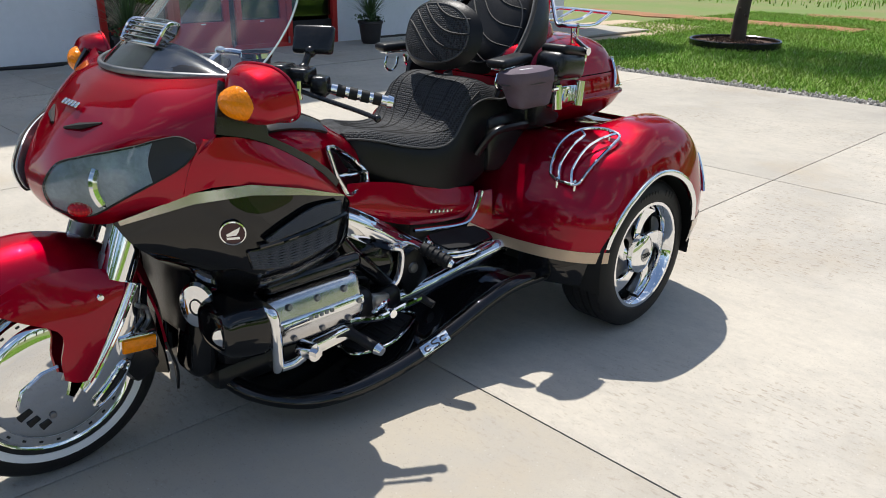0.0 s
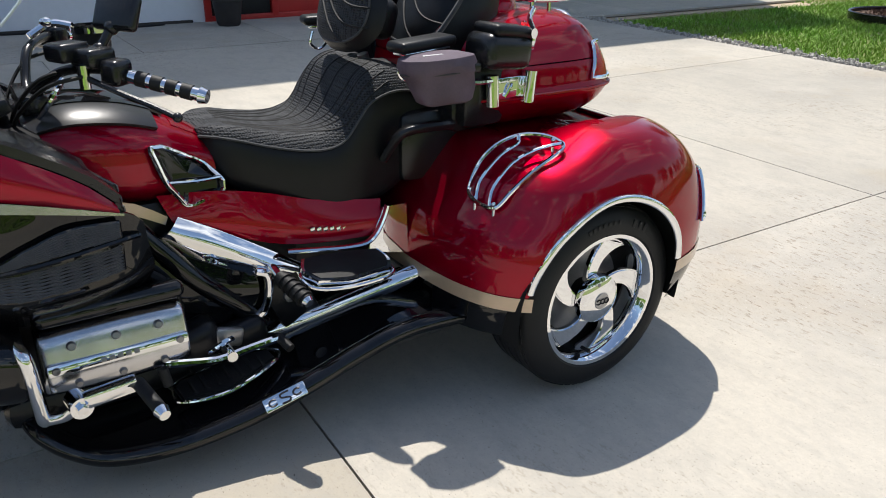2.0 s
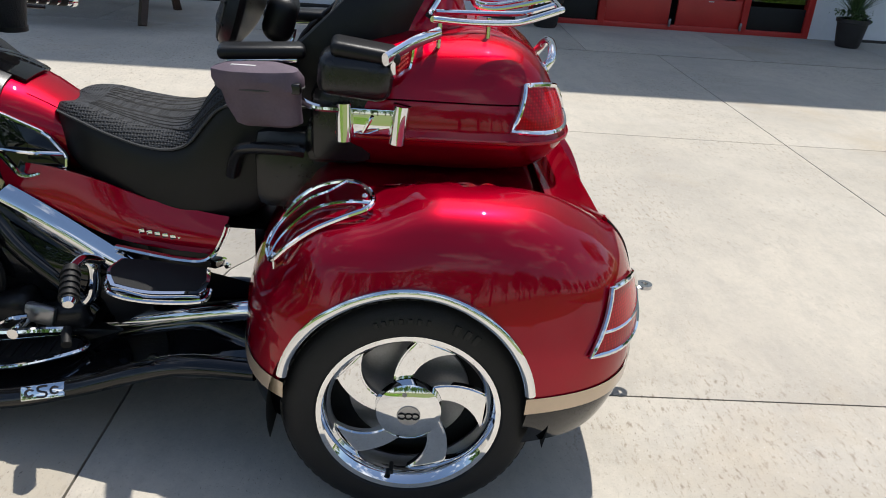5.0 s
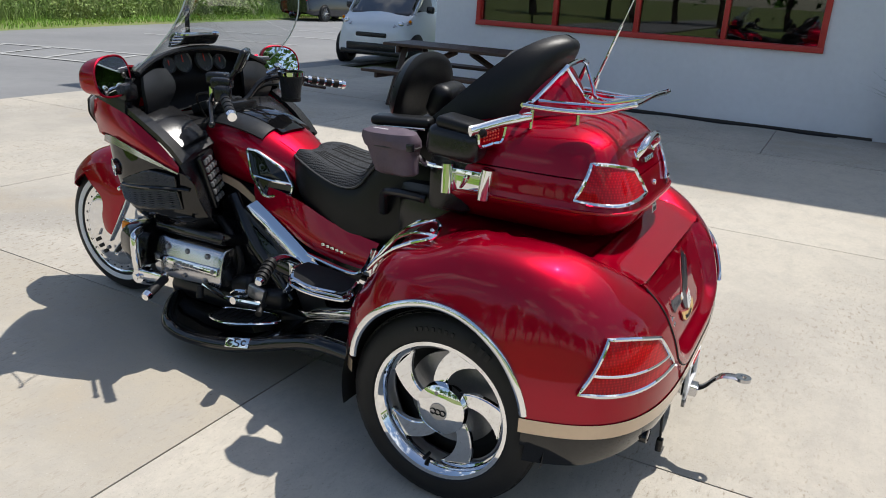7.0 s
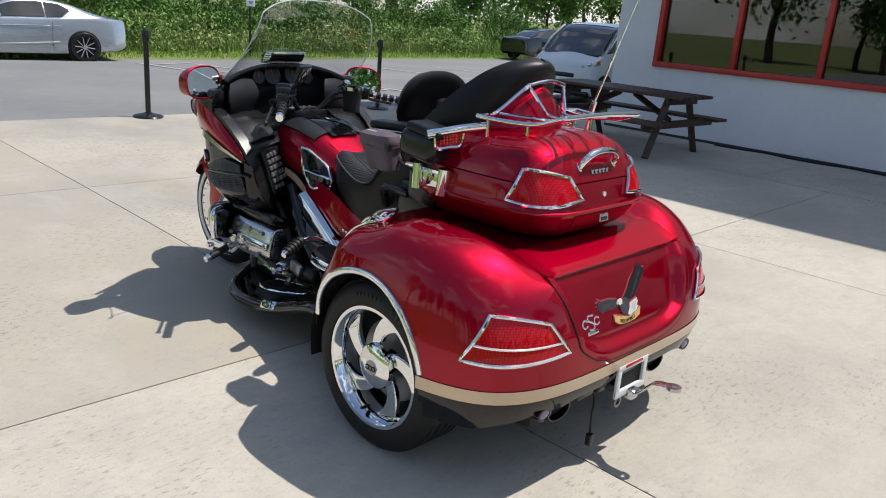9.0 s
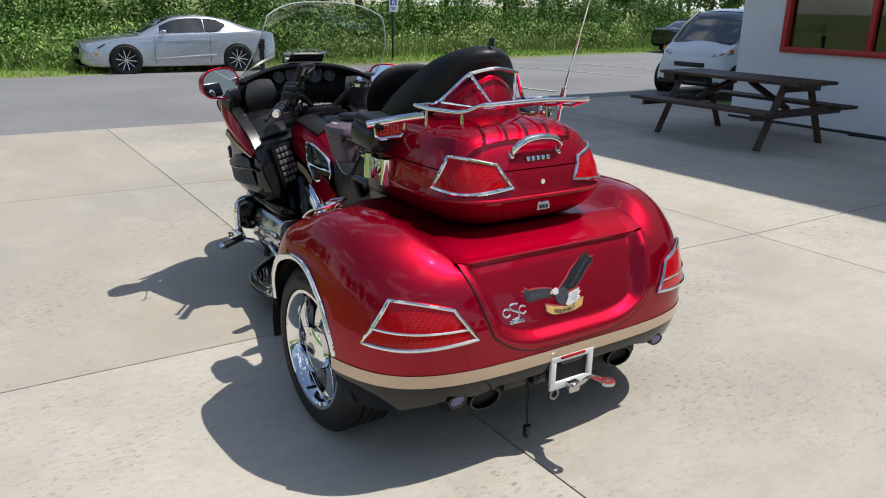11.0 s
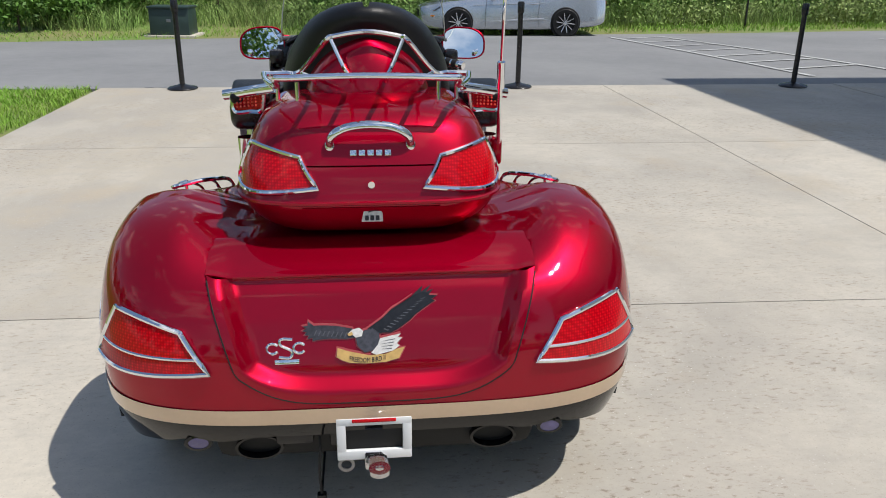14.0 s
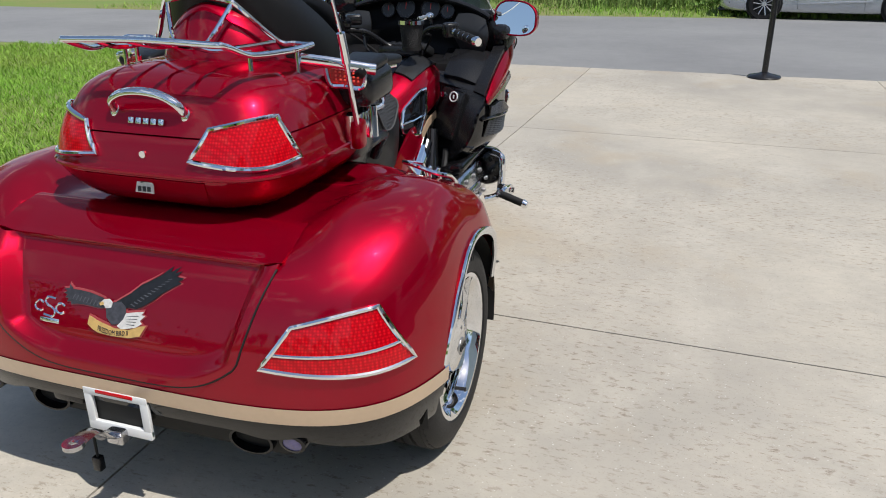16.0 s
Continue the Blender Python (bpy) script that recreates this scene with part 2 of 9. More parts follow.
    c = blend(c, (0.25, 0.23, 0.20), pits, 0.50)
    c = blend(c, (0.19, 0.145, 0.10), both.outputs[0], 0.80)
    c = blend(c, (0.22, 0.20, 0.175), grit, 0.55)
    fine, ffac = layer(26, 10, 0.40, 0.62, (1.3, 0.9, 1), 0.85)
    c = blend(c, (0.35, 0.325, 0.28), fine, 0.34)

    def dots(scale, size, mask, stretch):
        """Small sharp pits, scattered where the mask lets them show."""
        mp = n.new("ShaderNodeMapping")
        mp.inputs["Scale"].default_value = stretch
        vo = n.new("ShaderNodeTexVoronoi")
        vo.inputs["Scale"].default_value = scale
        r = n.new("ShaderNodeMapRange")
        r.inputs["From Min"].default_value, r.inputs["From Max"].default_value = size, size * 0.6
        pick = n.new("ShaderNodeMapRange")
        pick.inputs["From Min"].default_value, pick.inputs["From Max"].default_value = 0.45, 0.55
        m1, m2 = n.new("ShaderNodeMath"), n.new("ShaderNodeMath")
        m1.operation = m2.operation = "MULTIPLY"
        l.new(geo.outputs["Position"], mp.inputs["Vector"])
        l.new(mp.outputs["Vector"], vo.inputs["Vector"])
        l.new(vo.outputs["Distance"], r.inputs["Value"])
        l.new(vo.outputs["Color"], pick.inputs["Value"])
        l.new(r.outputs["Result"], m1.inputs[0])
        l.new(pick.outputs["Result"], m1.inputs[1])
        l.new(m1.outputs[0], m2.inputs[0])
        l.new(mask, m2.inputs[1])
        return m2.outputs[0]

    worn, _ = layer(0.9, 7, 0.40, 0.62, (1, 1.5, 1), 0.7)
    c = blend(c, (0.10, 0.085, 0.068), dots(34, 0.12, worn, (2.2, 0.8, 1)), 0.85)
    c = blend(c, (0.14, 0.12, 0.10), dots(70, 0.17, worn, (1.6, 0.9, 1)), 0.75)
    c = blend(c, (0.70, 0.68, 0.64), dots(52, 0.15, broad, (1, 1, 1)), 0.70)
    ob = n.new("ShaderNodeObjectInfo")
    mr = n.new("ShaderNodeMapRange")
    mr.inputs["To Min"].default_value, mr.inputs["To Max"].default_value = 0.90, 1.06
    hsv = n.new("ShaderNodeHueSaturation")
    l.new(ob.outputs["Random"], mr.inputs["Value"])
    l.new(mr.outputs["Result"], hsv.inputs["Value"])
    l.new(c, hsv.inputs["Color"])
    l.new(hsv.outputs["Color"], b.inputs["Base Color"])
    ad = n.new("ShaderNodeMath")
    bp = n.new("ShaderNodeBump")
    bp.inputs["Strength"].default_value, bp.inputs["Distance"].default_value = 0.35, 0.004
    l.new(pfac, ad.inputs[0])
    l.new(mfac, ad.inputs[1])
    l.new(ad.outputs[0], bp.inputs["Height"])
    l.new(bp.outputs["Normal"], b.inputs["Normal"])
    return m


CONCRETE = concrete("concrete", (0.525, 0.478, 0.400), 0.95)
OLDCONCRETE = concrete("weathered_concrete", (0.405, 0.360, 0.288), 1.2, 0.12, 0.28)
ASPHALT = mat("asphalt", (0.23, 0.23, 0.228), 0.88, 0.0, 0.25, 0.35, bump=0.6, bump_scale=110, base2=(0.18, 0.18, 0.182))
JOINT = mat("joint_filler", (0.05, 0.045, 0.04), 0.9)
LINEPAINT = mat("worn_white_line", (0.52, 0.52, 0.50), 0.7, 0.0, 0.3, 9.0, base2=(0.33, 0.33, 0.32))
SOIL = mat("grass_soil", (0.13, 0.21, 0.04), 0.95, 0.0, 0.4, 0.5, bump=0.6, bump_scale=30, base2=(0.20, 0.19, 0.07))
REDSOIL = mat("red_clay", (0.36, 0.17, 0.075), 0.95, 0.0, 0.3, 1.2, bump=0.6, bump_scale=25)
SANDPATH = mat("sandy_path", (0.52, 0.40, 0.27), 0.9, 0.0, 0.2, 1.2, bump=0.3, bump_scale=60)
GRASS = mat("grass_blades", (0.1794, 0.3726, 0.0414), 0.6, 0.0, 0.35, 0.6, base2=(0.2400, 0.3480, 0.0600), island=0.35, spec=0.2)
WEED = mat("tall_weeds", (0.190, 0.320, 0.075), 0.7, 0.0, 0.3, 0.25, base2=(0.250, 0.300, 0.105), island=0.55, spec=0.2)
LEAF = mat("tree_leaves", (0.0862, 0.1984, 0.0310), 0.55, 0.0, 0.35, 0.3, base2=(0.0978, 0.1782, 0.0322), island=0.5, spec=0.25)
BARK = mat("tree_bark", (0.085, 0.06, 0.045), 0.9, 0.0, 0.4, 6.0, bump=0.8, bump_scale=30)
GRAVEL = mat("pale_gravel", (0.42, 0.39, 0.35), 0.85, 0.0, 0.2, 8.0, island=0.4)
WALL = mat("painted_block_wall", (0.74, 0.755, 0.79), 0.7, 0.0, 0.10, 0.9, bump=0.15, bump_scale=40)
REDFRAME = mat("red_frame_paint", (0.50, 0.030, 0.026), 0.35, 0.0, 0.15, 3.0)
ROOFM = mat("grey_roof_sheet", (0.30, 0.30, 0.31), 0.6)
PANE = glass("window_glass", (0.42, 0.45, 0.45), 0.09)
TERRA = mat("dark_plant_pot", (0.030, 0.026, 0.026), 0.6, 0.0, 0.3, 8.0)
FROND = mat("spiky_leaves", (0.07, 0.13, 0.04), 0.45, 0.0, 0.4, 6.0, island=0.35)
PETAL = mat("red_petals", (0.55, 0.03, 0.03), 0.6, island=0.3)
MULCH = mat("bark_mulch", (0.10, 0.055, 0.035), 0.95, 0.0, 0.4, 12.0, bump=1.0, bump_scale=50, island=0.4)
SILVERCAR = mat("silver_car_paint", (0.52, 0.545, 0.58), 0.26, 0.75, 0.06, 2.0, coat=1.0)
WHITECAR = mat("white_car_paint", (0.74, 0.77, 0.80), 0.25, 0.0, 0.04, 2.0, coat=1.0)
NAVYCAR = mat("dark_car_paint", (0.012, 0.014, 0.02), 0.2, 0.2, 0.2, 2.0, coat=1.0)
CARGLASS = mat("tinted_car_glass", (0.010, 0.013, 0.014), 0.03, 0.0, 0.2, 2.0, coat=1.0, spec=0.7)
GREENBOX = mat("green_cabinet_paint", (0.025, 0.050, 0.042), 0.5, 0.0, 0.25, 3.0)
# dark colour carries the dimness of the unlit shop
INTERIOR = mat("interior_shade_colour", (0.075, 0.07, 0.065), 0.8, 0.0, 0.4, 0.8)
SIGNBLUE = mat("sign_blue", (0.02, 0.10, 0.38), 0.5)


# ---- geometry helpers: geometry is a pair (vertices, faces) ----
def ramp(a, b, x):
    t = min(1, max(0, (x - a) / (b - a)))
    return t * t * (3 - 2 * t)


def cat(ctrl, n, closed=False):
    """n points on a smooth curve through the control rows."""
    p = np.asarray(ctrl, float)
    k = len(p)
    out = []
    for s in np.linspace(0, k if closed else k - 1, n, endpoint=not closed):
        i = int(min(s, k - (1 if closed else 2)))
        f = s - i
        g = (lambda j: p[j % k]) if closed else (lambda j: p[min(max(j, 0), k - 1)])
        a, b, c, d = g(i - 1), g(i), g(i + 1), g(i + 2)
        out.append(0.5 * (2 * b + (c - a) * f + (2 * a - 5 * b + 4 * c - d) * f * f + (3 * b - a - 3 * c + d) * f ** 3))
    return np.array(out)


def grid(g, cu=False, cv=False):
    g = np.asarray(g, float)
    nu, nv = g.shape[:2]
    f = []
    for i in range(nu if cu else nu - 1):
        for j in range(nv if cv else nv - 1):
            f.append((i * nv + j, ((i + 1) % nu) * nv + j, ((i + 1) % nu) * nv + (j + 1) % nv, i * nv + (j + 1) % nv))
    return [tuple(v) for v in g.reshape(-1, 3)], f


def normals(g):
    du, dv = np.gradient(g, axis=0), np.gradient(g, axis=1)
    n = np.cross(du, dv)
    return n / (np.linalg.norm(n, axis=2, keepdims=True) + 1e-12)


def thick(g, d):
    """A sheet of thickness d behind the grid (towards minus its normal)."""
    g = np.asarray(g, float)
    nu, nv = g.shape[:2]
    back = g - normals(g) * d
    v, f = grid(g)
    v2, f2 = grid(back)
    o = len(v)
    f = f + [tuple(reversed([i + o for i in q])) for q in f2]
    rim = [i * nv for i in range(nu)] + [(nu - 1) * nv + j for j in range(1, nv)] + [i * nv + nv - 1 for i in range(nu - 2, -1, -1)] + list(range(nv - 2, 0, -1))
    for a, b in zip(rim, rim[1:] + rim[:1]):
        f.append((a, a + o, b + o, b))
    return v + v2, f


def patch(rows, nu=14, nv=14, d=0.006):
    """A smooth sheet through rows of control points."""
    rows = [cat(r, nv) for r in rows]
    return thick(np.swapaxes(cat(np.array(rows), nu), 0, 1), -d)


def patch_grid(rows, nu=14, nv=14):
    rows = [cat(r, nv) for r in rows]
    return np.swapaxes(cat(np.array(rows), nu), 0, 1)


def merge(*geos):
    v, f = [], []
    for gv, gf in geos:
        o = len(v)
        v.extend(gv)
        f.extend(tuple(i + o for i in q) for q in gf)
    return v, f


def moved(geo, m):
    return [tuple(m @ Vector(p)) for p in geo[0]], list(geo[1])


def flip(geo):
    return [(x, -y, z) for x, y, z in geo[0]], [tuple(reversed(q)) for q in geo[1]]


def side(geo, s):
    return geo if s > 0 else flip(geo)


def tube(pts, r, seg=8, closed=False, flat=1.0):
    p = np.asarray(pts, float)
    n = len(p)
    t = np.gradient(p, axis=0) if not closed else np.roll(p, -1, 0) - np.roll(p, 1, 0)
    t = t / (np.linalg.norm(t, axis=1, keepdims=True) + 1e-12)
    ref = np.array([0, 0, 1.0]) if abs(t[0][2]) < 0.9 else np.array([0, 1.0, 0])
    rs = np.full(n, r) if np.isscalar(r) else np.asarray(r)
    g, u = [], ref
    for i in range(n):
        u = u - t[i] * (u @ t[i])
        u = u / (np.linalg.norm(u) + 1e-12)
        w = np.cross(t[i], u)
        g.append([p[i] + rs[i] * (math.cos(a) * u * flat + math.sin(a) * w) for a in np.linspace(0, 2 * math.pi, seg, endpoint=False)])
    v, f = grid(np.array(g), cu=closed, cv=True)
    if not closed:
        f.append(tuple(range(seg - 1, -1, -1)))
        f.append(tuple(range((n - 1) * seg, n * seg)))
    return v, f


def pipe(ctrl, r, n=24, seg=8, closed=False, flat=1.0):
    return tube(cat(ctrl, n, closed), r, seg, closed, flat)


def lathe(profile, axis="y", n=48, at=(0, 0, 0), closed=True):
    """Turns (radius, along) pairs round an axis through the point at."""
    g = []
    for a in np.linspace(0, 2 * math.pi, n, endpoint=False):
        c, s = math.cos(a), math.sin(a)
        row = []
        for r, h in profile:
            q = {"y": (r * c, h, r * s), "z": (r * c, r * s, h), "x": (h, r * c, r * s)}[axis]
            row.append((q[0] + at[0], q[1] + at[1], q[2] + at[2]))
        g.append(row)
    return grid(np.array(g), cu=True, cv=closed)


def rbox(c, size, bevel=0.01, rot=(0, 0, 0), seg=2, taper=None):
    """A box with rounded edges; taper scales its top in x and y."""
    bm = bmesh.new()
    bmesh.ops.create_cube(bm, size=1)
    for v in bm.verts:
        k = taper if taper and v.co.z > 0 else (1, 1)
        v.co = Vector((v.co.x * size[0] * k[0], v.co.y * size[1] * k[1], v.co.z * size[2]))
    if bevel:
        bmesh.ops.bevel(bm, geom=list(bm.edges), offset=min(bevel, min(size) * 0.45), segments=seg, affect="EDGES", profile=0.5)
    m = pose(*c, *rot)
    v = [tuple(m @ q.co) for q in bm.verts]
    f = [tuple(q.index for q in p.verts) for p in bm.faces]
    bm.free()
    return v, f


def prism(outline, d, m=None, bevel=0.0):
    """A flat plate: an outline in the plane x, y, from z = 0 to z = d, posed by m."""
    n = len(outline)
    v = [(x, y, 0) for x, y in outline] + [(x, y, d) for x, y in outline]
    f = [tuple(range(n - 1, -1, -1)), tuple(range(n, 2 * n))] + [(i, (i + 1) % n, (i + 1) % n + n, i + n) for i in range(n)]
    if bevel:
        bm = bmesh.new()
        vs = [bm.verts.new(p) for p in v]
        for q in f:
            bm.faces.new([vs[i] for i in q])
        bm.normal_update()
        bmesh.ops.bevel(bm, geom=[e for e in bm.edges if e.calc_face_angle(0) > 0.7], offset=bevel, segments=2, affect="EDGES")
        bm.verts.index_update()
        v, f = [tuple(q.co) for q in bm.verts], [tuple(q.index for q in p.verts) for p in bm.faces]
        bm.free()
    return moved((v, f), m) if m is not None else (v, f)


def ball(c, r, nu=10, nv=14):
    g = [[(c[0] + r[0] * math.sin(a) * math.cos(b), c[1] + r[1] * math.sin(a) * math.sin(b), c[2] + r[2] * math.cos(a))
          for b in np.linspace(0, 2 * math.pi, nv, endpoint=False)] for a in np.linspace(0.02, math.pi - 0.02, nu)]
    v, f = grid(np.array(g), cv=True)
    f.append(tuple(range(nv)))
    f.append(tuple(range((nu - 1) * nv, nu * nv))[::-1])
    return v, f


def mesh_of(name, geo, material, smooth=38, fix=True):
    me = bpy.data.meshes.new(name)
    me.from_pydata([tuple(v) for v in geo[0]], [], geo[1])
    if fix:
        bm = bmesh.new()
        bm.from_mesh(me)
        bmesh.ops.recalc_face_normals(bm, faces=list(bm.faces))
        bm.to_mesh(me)
        bm.free()
    if smooth:
        me.polygons.foreach_set("use_smooth", [True] * len(me.polygons))
        me.set_sharp_from_angle(angle=radians(smooth))
    me.materials.append(material)
    me.update()
    return me


def part(name, geo, material, parent=None, label="", smooth=38, fix=True):
    ob = new(name, mesh_of(name, geo, material, smooth, fix))
    while parent is not None and parent.parent is not None and parent.parent.parent is not None:
        parent = parent.parent    # a sub-part stays the deepest level
    ob.parent = parent
    return tagged(ob, label)


def thing(name, label, category, m=None, group="", kind=""):
    ob = new(name)
    ob.empty_display_size = 0.2
    if m is not None:
        ob.matrix_world = m
    return tagged(ob, label, category, group, kind)


def solid(name, geo, material, label, category="", kind="", m=None, smooth=38, fix=True, group=""):
    ob = part(name, geo, material, None, label, smooth, fix)
    if m is not None:
        ob.matrix_world = m
    return tagged(ob, "", category, group, kind)


def lettering(text, size, depth=0.001):
    """Raised letters in the plane x, y, centred on the origin."""
    cu = bpy.data.curves.new("letters", "FONT")
    cu.body, cu.size, cu.extrude, cu.align_x, cu.align_y, cu.resolution_u = text, size, depth, "CENTER", "CENTER", 2
    ob = new("letters", cu)
    bpy.context.view_layer.update()
    me = bpy.data.meshes.new_from_object(ob)
    geo = [tuple(v.co) for v in me.vertices], [tuple(p.vertices) for p in me.polygons]
    bpy.data.objects.remove(ob)
    bpy.data.curves.remove(cu)
    bpy.data.meshes.remove(me)
    return geo


def frame_m(o, x, y):
    """A pose with its origin at o, its x along x, and y near y."""
    x = Vector(x).normalized()
    z = x.cross(Vector(y)).normalized()
    y = z.cross(x)
    return Matrix(((x.x, y.x, z.x, o[0]), (x.y, y.y, z.y, o[1]), (x.z, y.z, z.z, o[2]), (0, 0, 0, 1)))


# ---- ground ----
WALL_Y = -8.25
EDGE_X = 7.5
FAR = [(66.0, 12.5), (7.4, 15.2), (2.6, 16.7), (0.3, 17.1), (-5.6, 18.1), (-10.7, 18.7), (-14.0, 19.4), (-21.6, 20.6), (-132.0, 29.0)]   # far kerb of the road: y, x


def far_edge(y):
    ys = [p[0] for p in FAR][::-1]
    xs = [p[1] for p in FAR][::-1]
    return float(np.interp(y, ys, xs))


def fall(x):
    """The road falls gently away from the forecourt."""
    return -0.012 - 0.270 * min(1.0, max(0.0, (x - 8.0) / 10.5))


def sheet(x0, x1, y0, y1, z, nx=2, ny=2):
    return grid([[(x, y, z) for y in np.linspace(y0, y1, ny)] for x in np.linspace(x0, x1, nx)])


solid("ground", grid([[(x, y, -0.06 - (0.40 if x > 8 else 0)) for y in (-900, 0, 900)] for x in (-900, 0, 7.4, 8.5, 900)]), SOIL, "wide grassy earth ground reaching to the horizon", "ground", "structure")
road_ys = np.linspace(60, -120, 61)
solid("road", thick(np.array([[(EDGE_X + 0.02 + (far_edge(y) - EDGE_X) * s, y, fall(EDGE_X + (far_edge(y) - EDGE_X) * s)) for y in road_ys] for s in np.linspace(0, 1, 12)]), -0.04),
      ASPHALT, "worn grey asphalt parking lane along the concrete apron", "road", "structure")
# forecourt bed under the slabs, seen only in the joints
solid("joint_bed", rbox((0.66, -2.55, -0.032), (13.6, 11.4, 0.04), 0), JOINT, "dark joints between the concrete forecourt slabs", "pavement", "structure")
pavement = thing("pavement", "pale broom-finished concrete forecourt poured in large square slabs", "pavement", kind="structure")
GAP = 0.0038
# where the saw-cut joints cross: rows along x, from the building to the lawn
CROSS = [[(-6.20, -6.22), (-6.17, -2.90), (-6.15, 0.190), (-6.12, 3.18)],
         [(-2.64, -6.24), (-2.62, -2.93), (-2.585, 0.172), (-2.56, 3.18)],
         [(0.76, -6.27), (0.752, -3.01), (0.848, 0.165), (0.885, 3.18)],
         [(4.12, -6.27), (4.12, -3.06), (4.170, 0.058), (4.20, 3.18)],
         [(EDGE_X, -6.27), (EDGE_X, -3.10), (EDGE_X, -0.02), (EDGE_X, 3.18)]]


def slab(corners, top=0.0):
    """A slab between four joint crossings, a hair smaller than its field, gently uneven."""
    n = 8
    a, b, c, d = [np.array(p, float) for p in corners]    # near x0: low y, high y; near x1: low y, high y
    g = []
    for s in np.linspace(0, 1, n):
        row = []
        for t in np.linspace(0, 1, n):
            p = (a * (1 - t) + b * t) * (1 - s) + (c * (1 - t) + d * t) * s
            p = p + np.array(((1 - 2 * s) * GAP, (1 - 2 * t) * GAP))
            row.append((p[0], p[1], top + 0.0015 * noise.noise(Vector((p[0] * 0.7, p[1] * 0.7, 0.3)))))
        g.append(row)
    v, f = grid(np.array(g))
    o = len(v)
    v += [(x, y, top - 0.03) for x, y, z in v]
    rim = [i * n for i in range(n)] + [(n - 1) * n + j for j in range(1, n)] + [i * n + n - 1 for i in range(n - 2, -1, -1)] + list(range(n - 2, 0, -1))
    return v, f + [(p, p + o, q + o, q) for p, q in zip(rim, rim[1:] + rim[:1])]


def slabs():
    for r0, r1 in zip(CROSS, CROSS[1:]):
        for j in range(3):
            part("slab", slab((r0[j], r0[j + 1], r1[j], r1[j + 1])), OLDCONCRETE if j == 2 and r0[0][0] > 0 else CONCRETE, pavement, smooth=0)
    xs = [-11.5, -7.6, -5.7, -3.75, -1.85, -0.2, 1.6, 3.4, 4.85, 6.2, EDGE_X]
    for x0, x1 in zip(xs, xs[1:]):
        y0 = WALL_Y + 0.005 if x1 < 4.9 else -9.4
        part("apron_slab", slab(((x0, y0), (x0, -6.25), (x1, y0), (x1, -6.25)), 0.004), CONCRETE, pavement, smooth=0)


slabs()


def ribbon(pts, w, z):
    p = np.array([(-2.3 + (x + 2.3) * (1 + 0.094 * (x - 8) / 7), y * (1 + 0.094 * (x - 8) / 7)) for x, y in cat(np.array(pts), 9)], float)
    t = np.gradient(p, axis=0)
    t /= np.linalg.norm(t, axis=1, keepdims=True)
    nrm = np.stack([-t[:, 1], t[:, 0]], 1) * w / 2
    return grid(np.array([[(*(a + b), z + fall((a + b)[0]) + 0.012), (*(a - b), z + fall((a - b)[0]) + 0.012)] for a, b in zip(p, nrm)]))


# hatched walkway on the asphalt
lines = thing("road_marking", "worn white hatched walkway lines painted on the asphalt", "road marking", kind="structure")
part("line", ribbon([(8.3, -6.45), (12, -6.05), (15.2, -5.62)], 0.11, 0.001), LINEPAINT, lines, smooth=0)
part("line", ribbon([(8.6, -8.2), (11.8, -7.7), (15.0, -6.95)], 0.11, 0.001), LINEPAINT, lines, smooth=0)
for k in range(7):
    x = 9.1 + 0.95 * k
    part("line", ribbon([(x, -6.38 + 0.11 * k), (x + 0.55, -7.95 + 0.16 * k)], 0.10, 0.001), LINEPAINT, lines, smooth=0)
for k in range(4):
    part("line", ribbon([(10.6, -12.5 - 2.7 * k), (14.8, -11.9 - 2.7 * k)], 0.10, 0.001), LINEPAINT, lines, smooth=0)


def blades(spots, height, width, lean, seed, z0=-0.06):
    """Grass blades: each a bent strip of two quads."""
    r = np.random.RandomState(seed)
    n = len(spots)
    a = r.rand(n) * 2 * math.pi
    h = height * (0.45 + 0.9 * r.rand(n))
    w = width * (0.6 + 0.8 * r.rand(n))
    ln = lean * (0.2 + r.rand(n)) * h
    d = r.rand(n) * 2 * math.pi
    v = np.zeros((n, 5, 3))
    for k, (s, q) in enumerate(((0, 1), (0.55, 0.75))):
        for j, sg in enumerate((-1, 1)):
            i = 2 * k + j
            v[:, i, 0] = spots[:, 0] + sg * q * w * np.cos(a) / 2 + ln * s * s * np.cos(d)
            v[:, i, 1] = spots[:, 1] + sg * q * w * np.sin(a) / 2 + ln * s * s * np.sin(d)
            v[:, i, 2] = z0 + h * s
    v[:, 4, 0] = spots[:, 0] + ln * np.cos(d)
    v[:, 4, 1] = spots[:, 1] + ln * np.sin(d)
    v[:, 4, 2] = z0 + h * 0.97
    f = []
    for i in range(0, 5 * n, 5):
        f += [(i, i + 1, i + 3, i + 2), (i + 2, i + 3, i + 4)]
    return v.reshape(-1, 3), f


def spots(n, x0, x1, y0, y1, seed, keep=None):
    r = np.random.RandomState(seed)
    p = np.stack([x0 + (x1 - x0) * r.rand(n), y0 + (y1 - y0) * r.rand(n)], 1)
    return p if keep is None else p[[keep(x, y) for x, y in p]]


def stuff(name, geo, material, label, category):
    return solid(name, geo, material, label, category, "stuff", smooth=0, fix=False)


# lawn strip beside the forecourt, with a ragged edge
def lawn_keep(x, y):
    return y > 3.22 + 0.10 * noise.noise(Vector((x * 2.3, 0, 1))) and x < 7.35 + 0.2 * noise.noise(Vector((y * 2, 5, 1)))


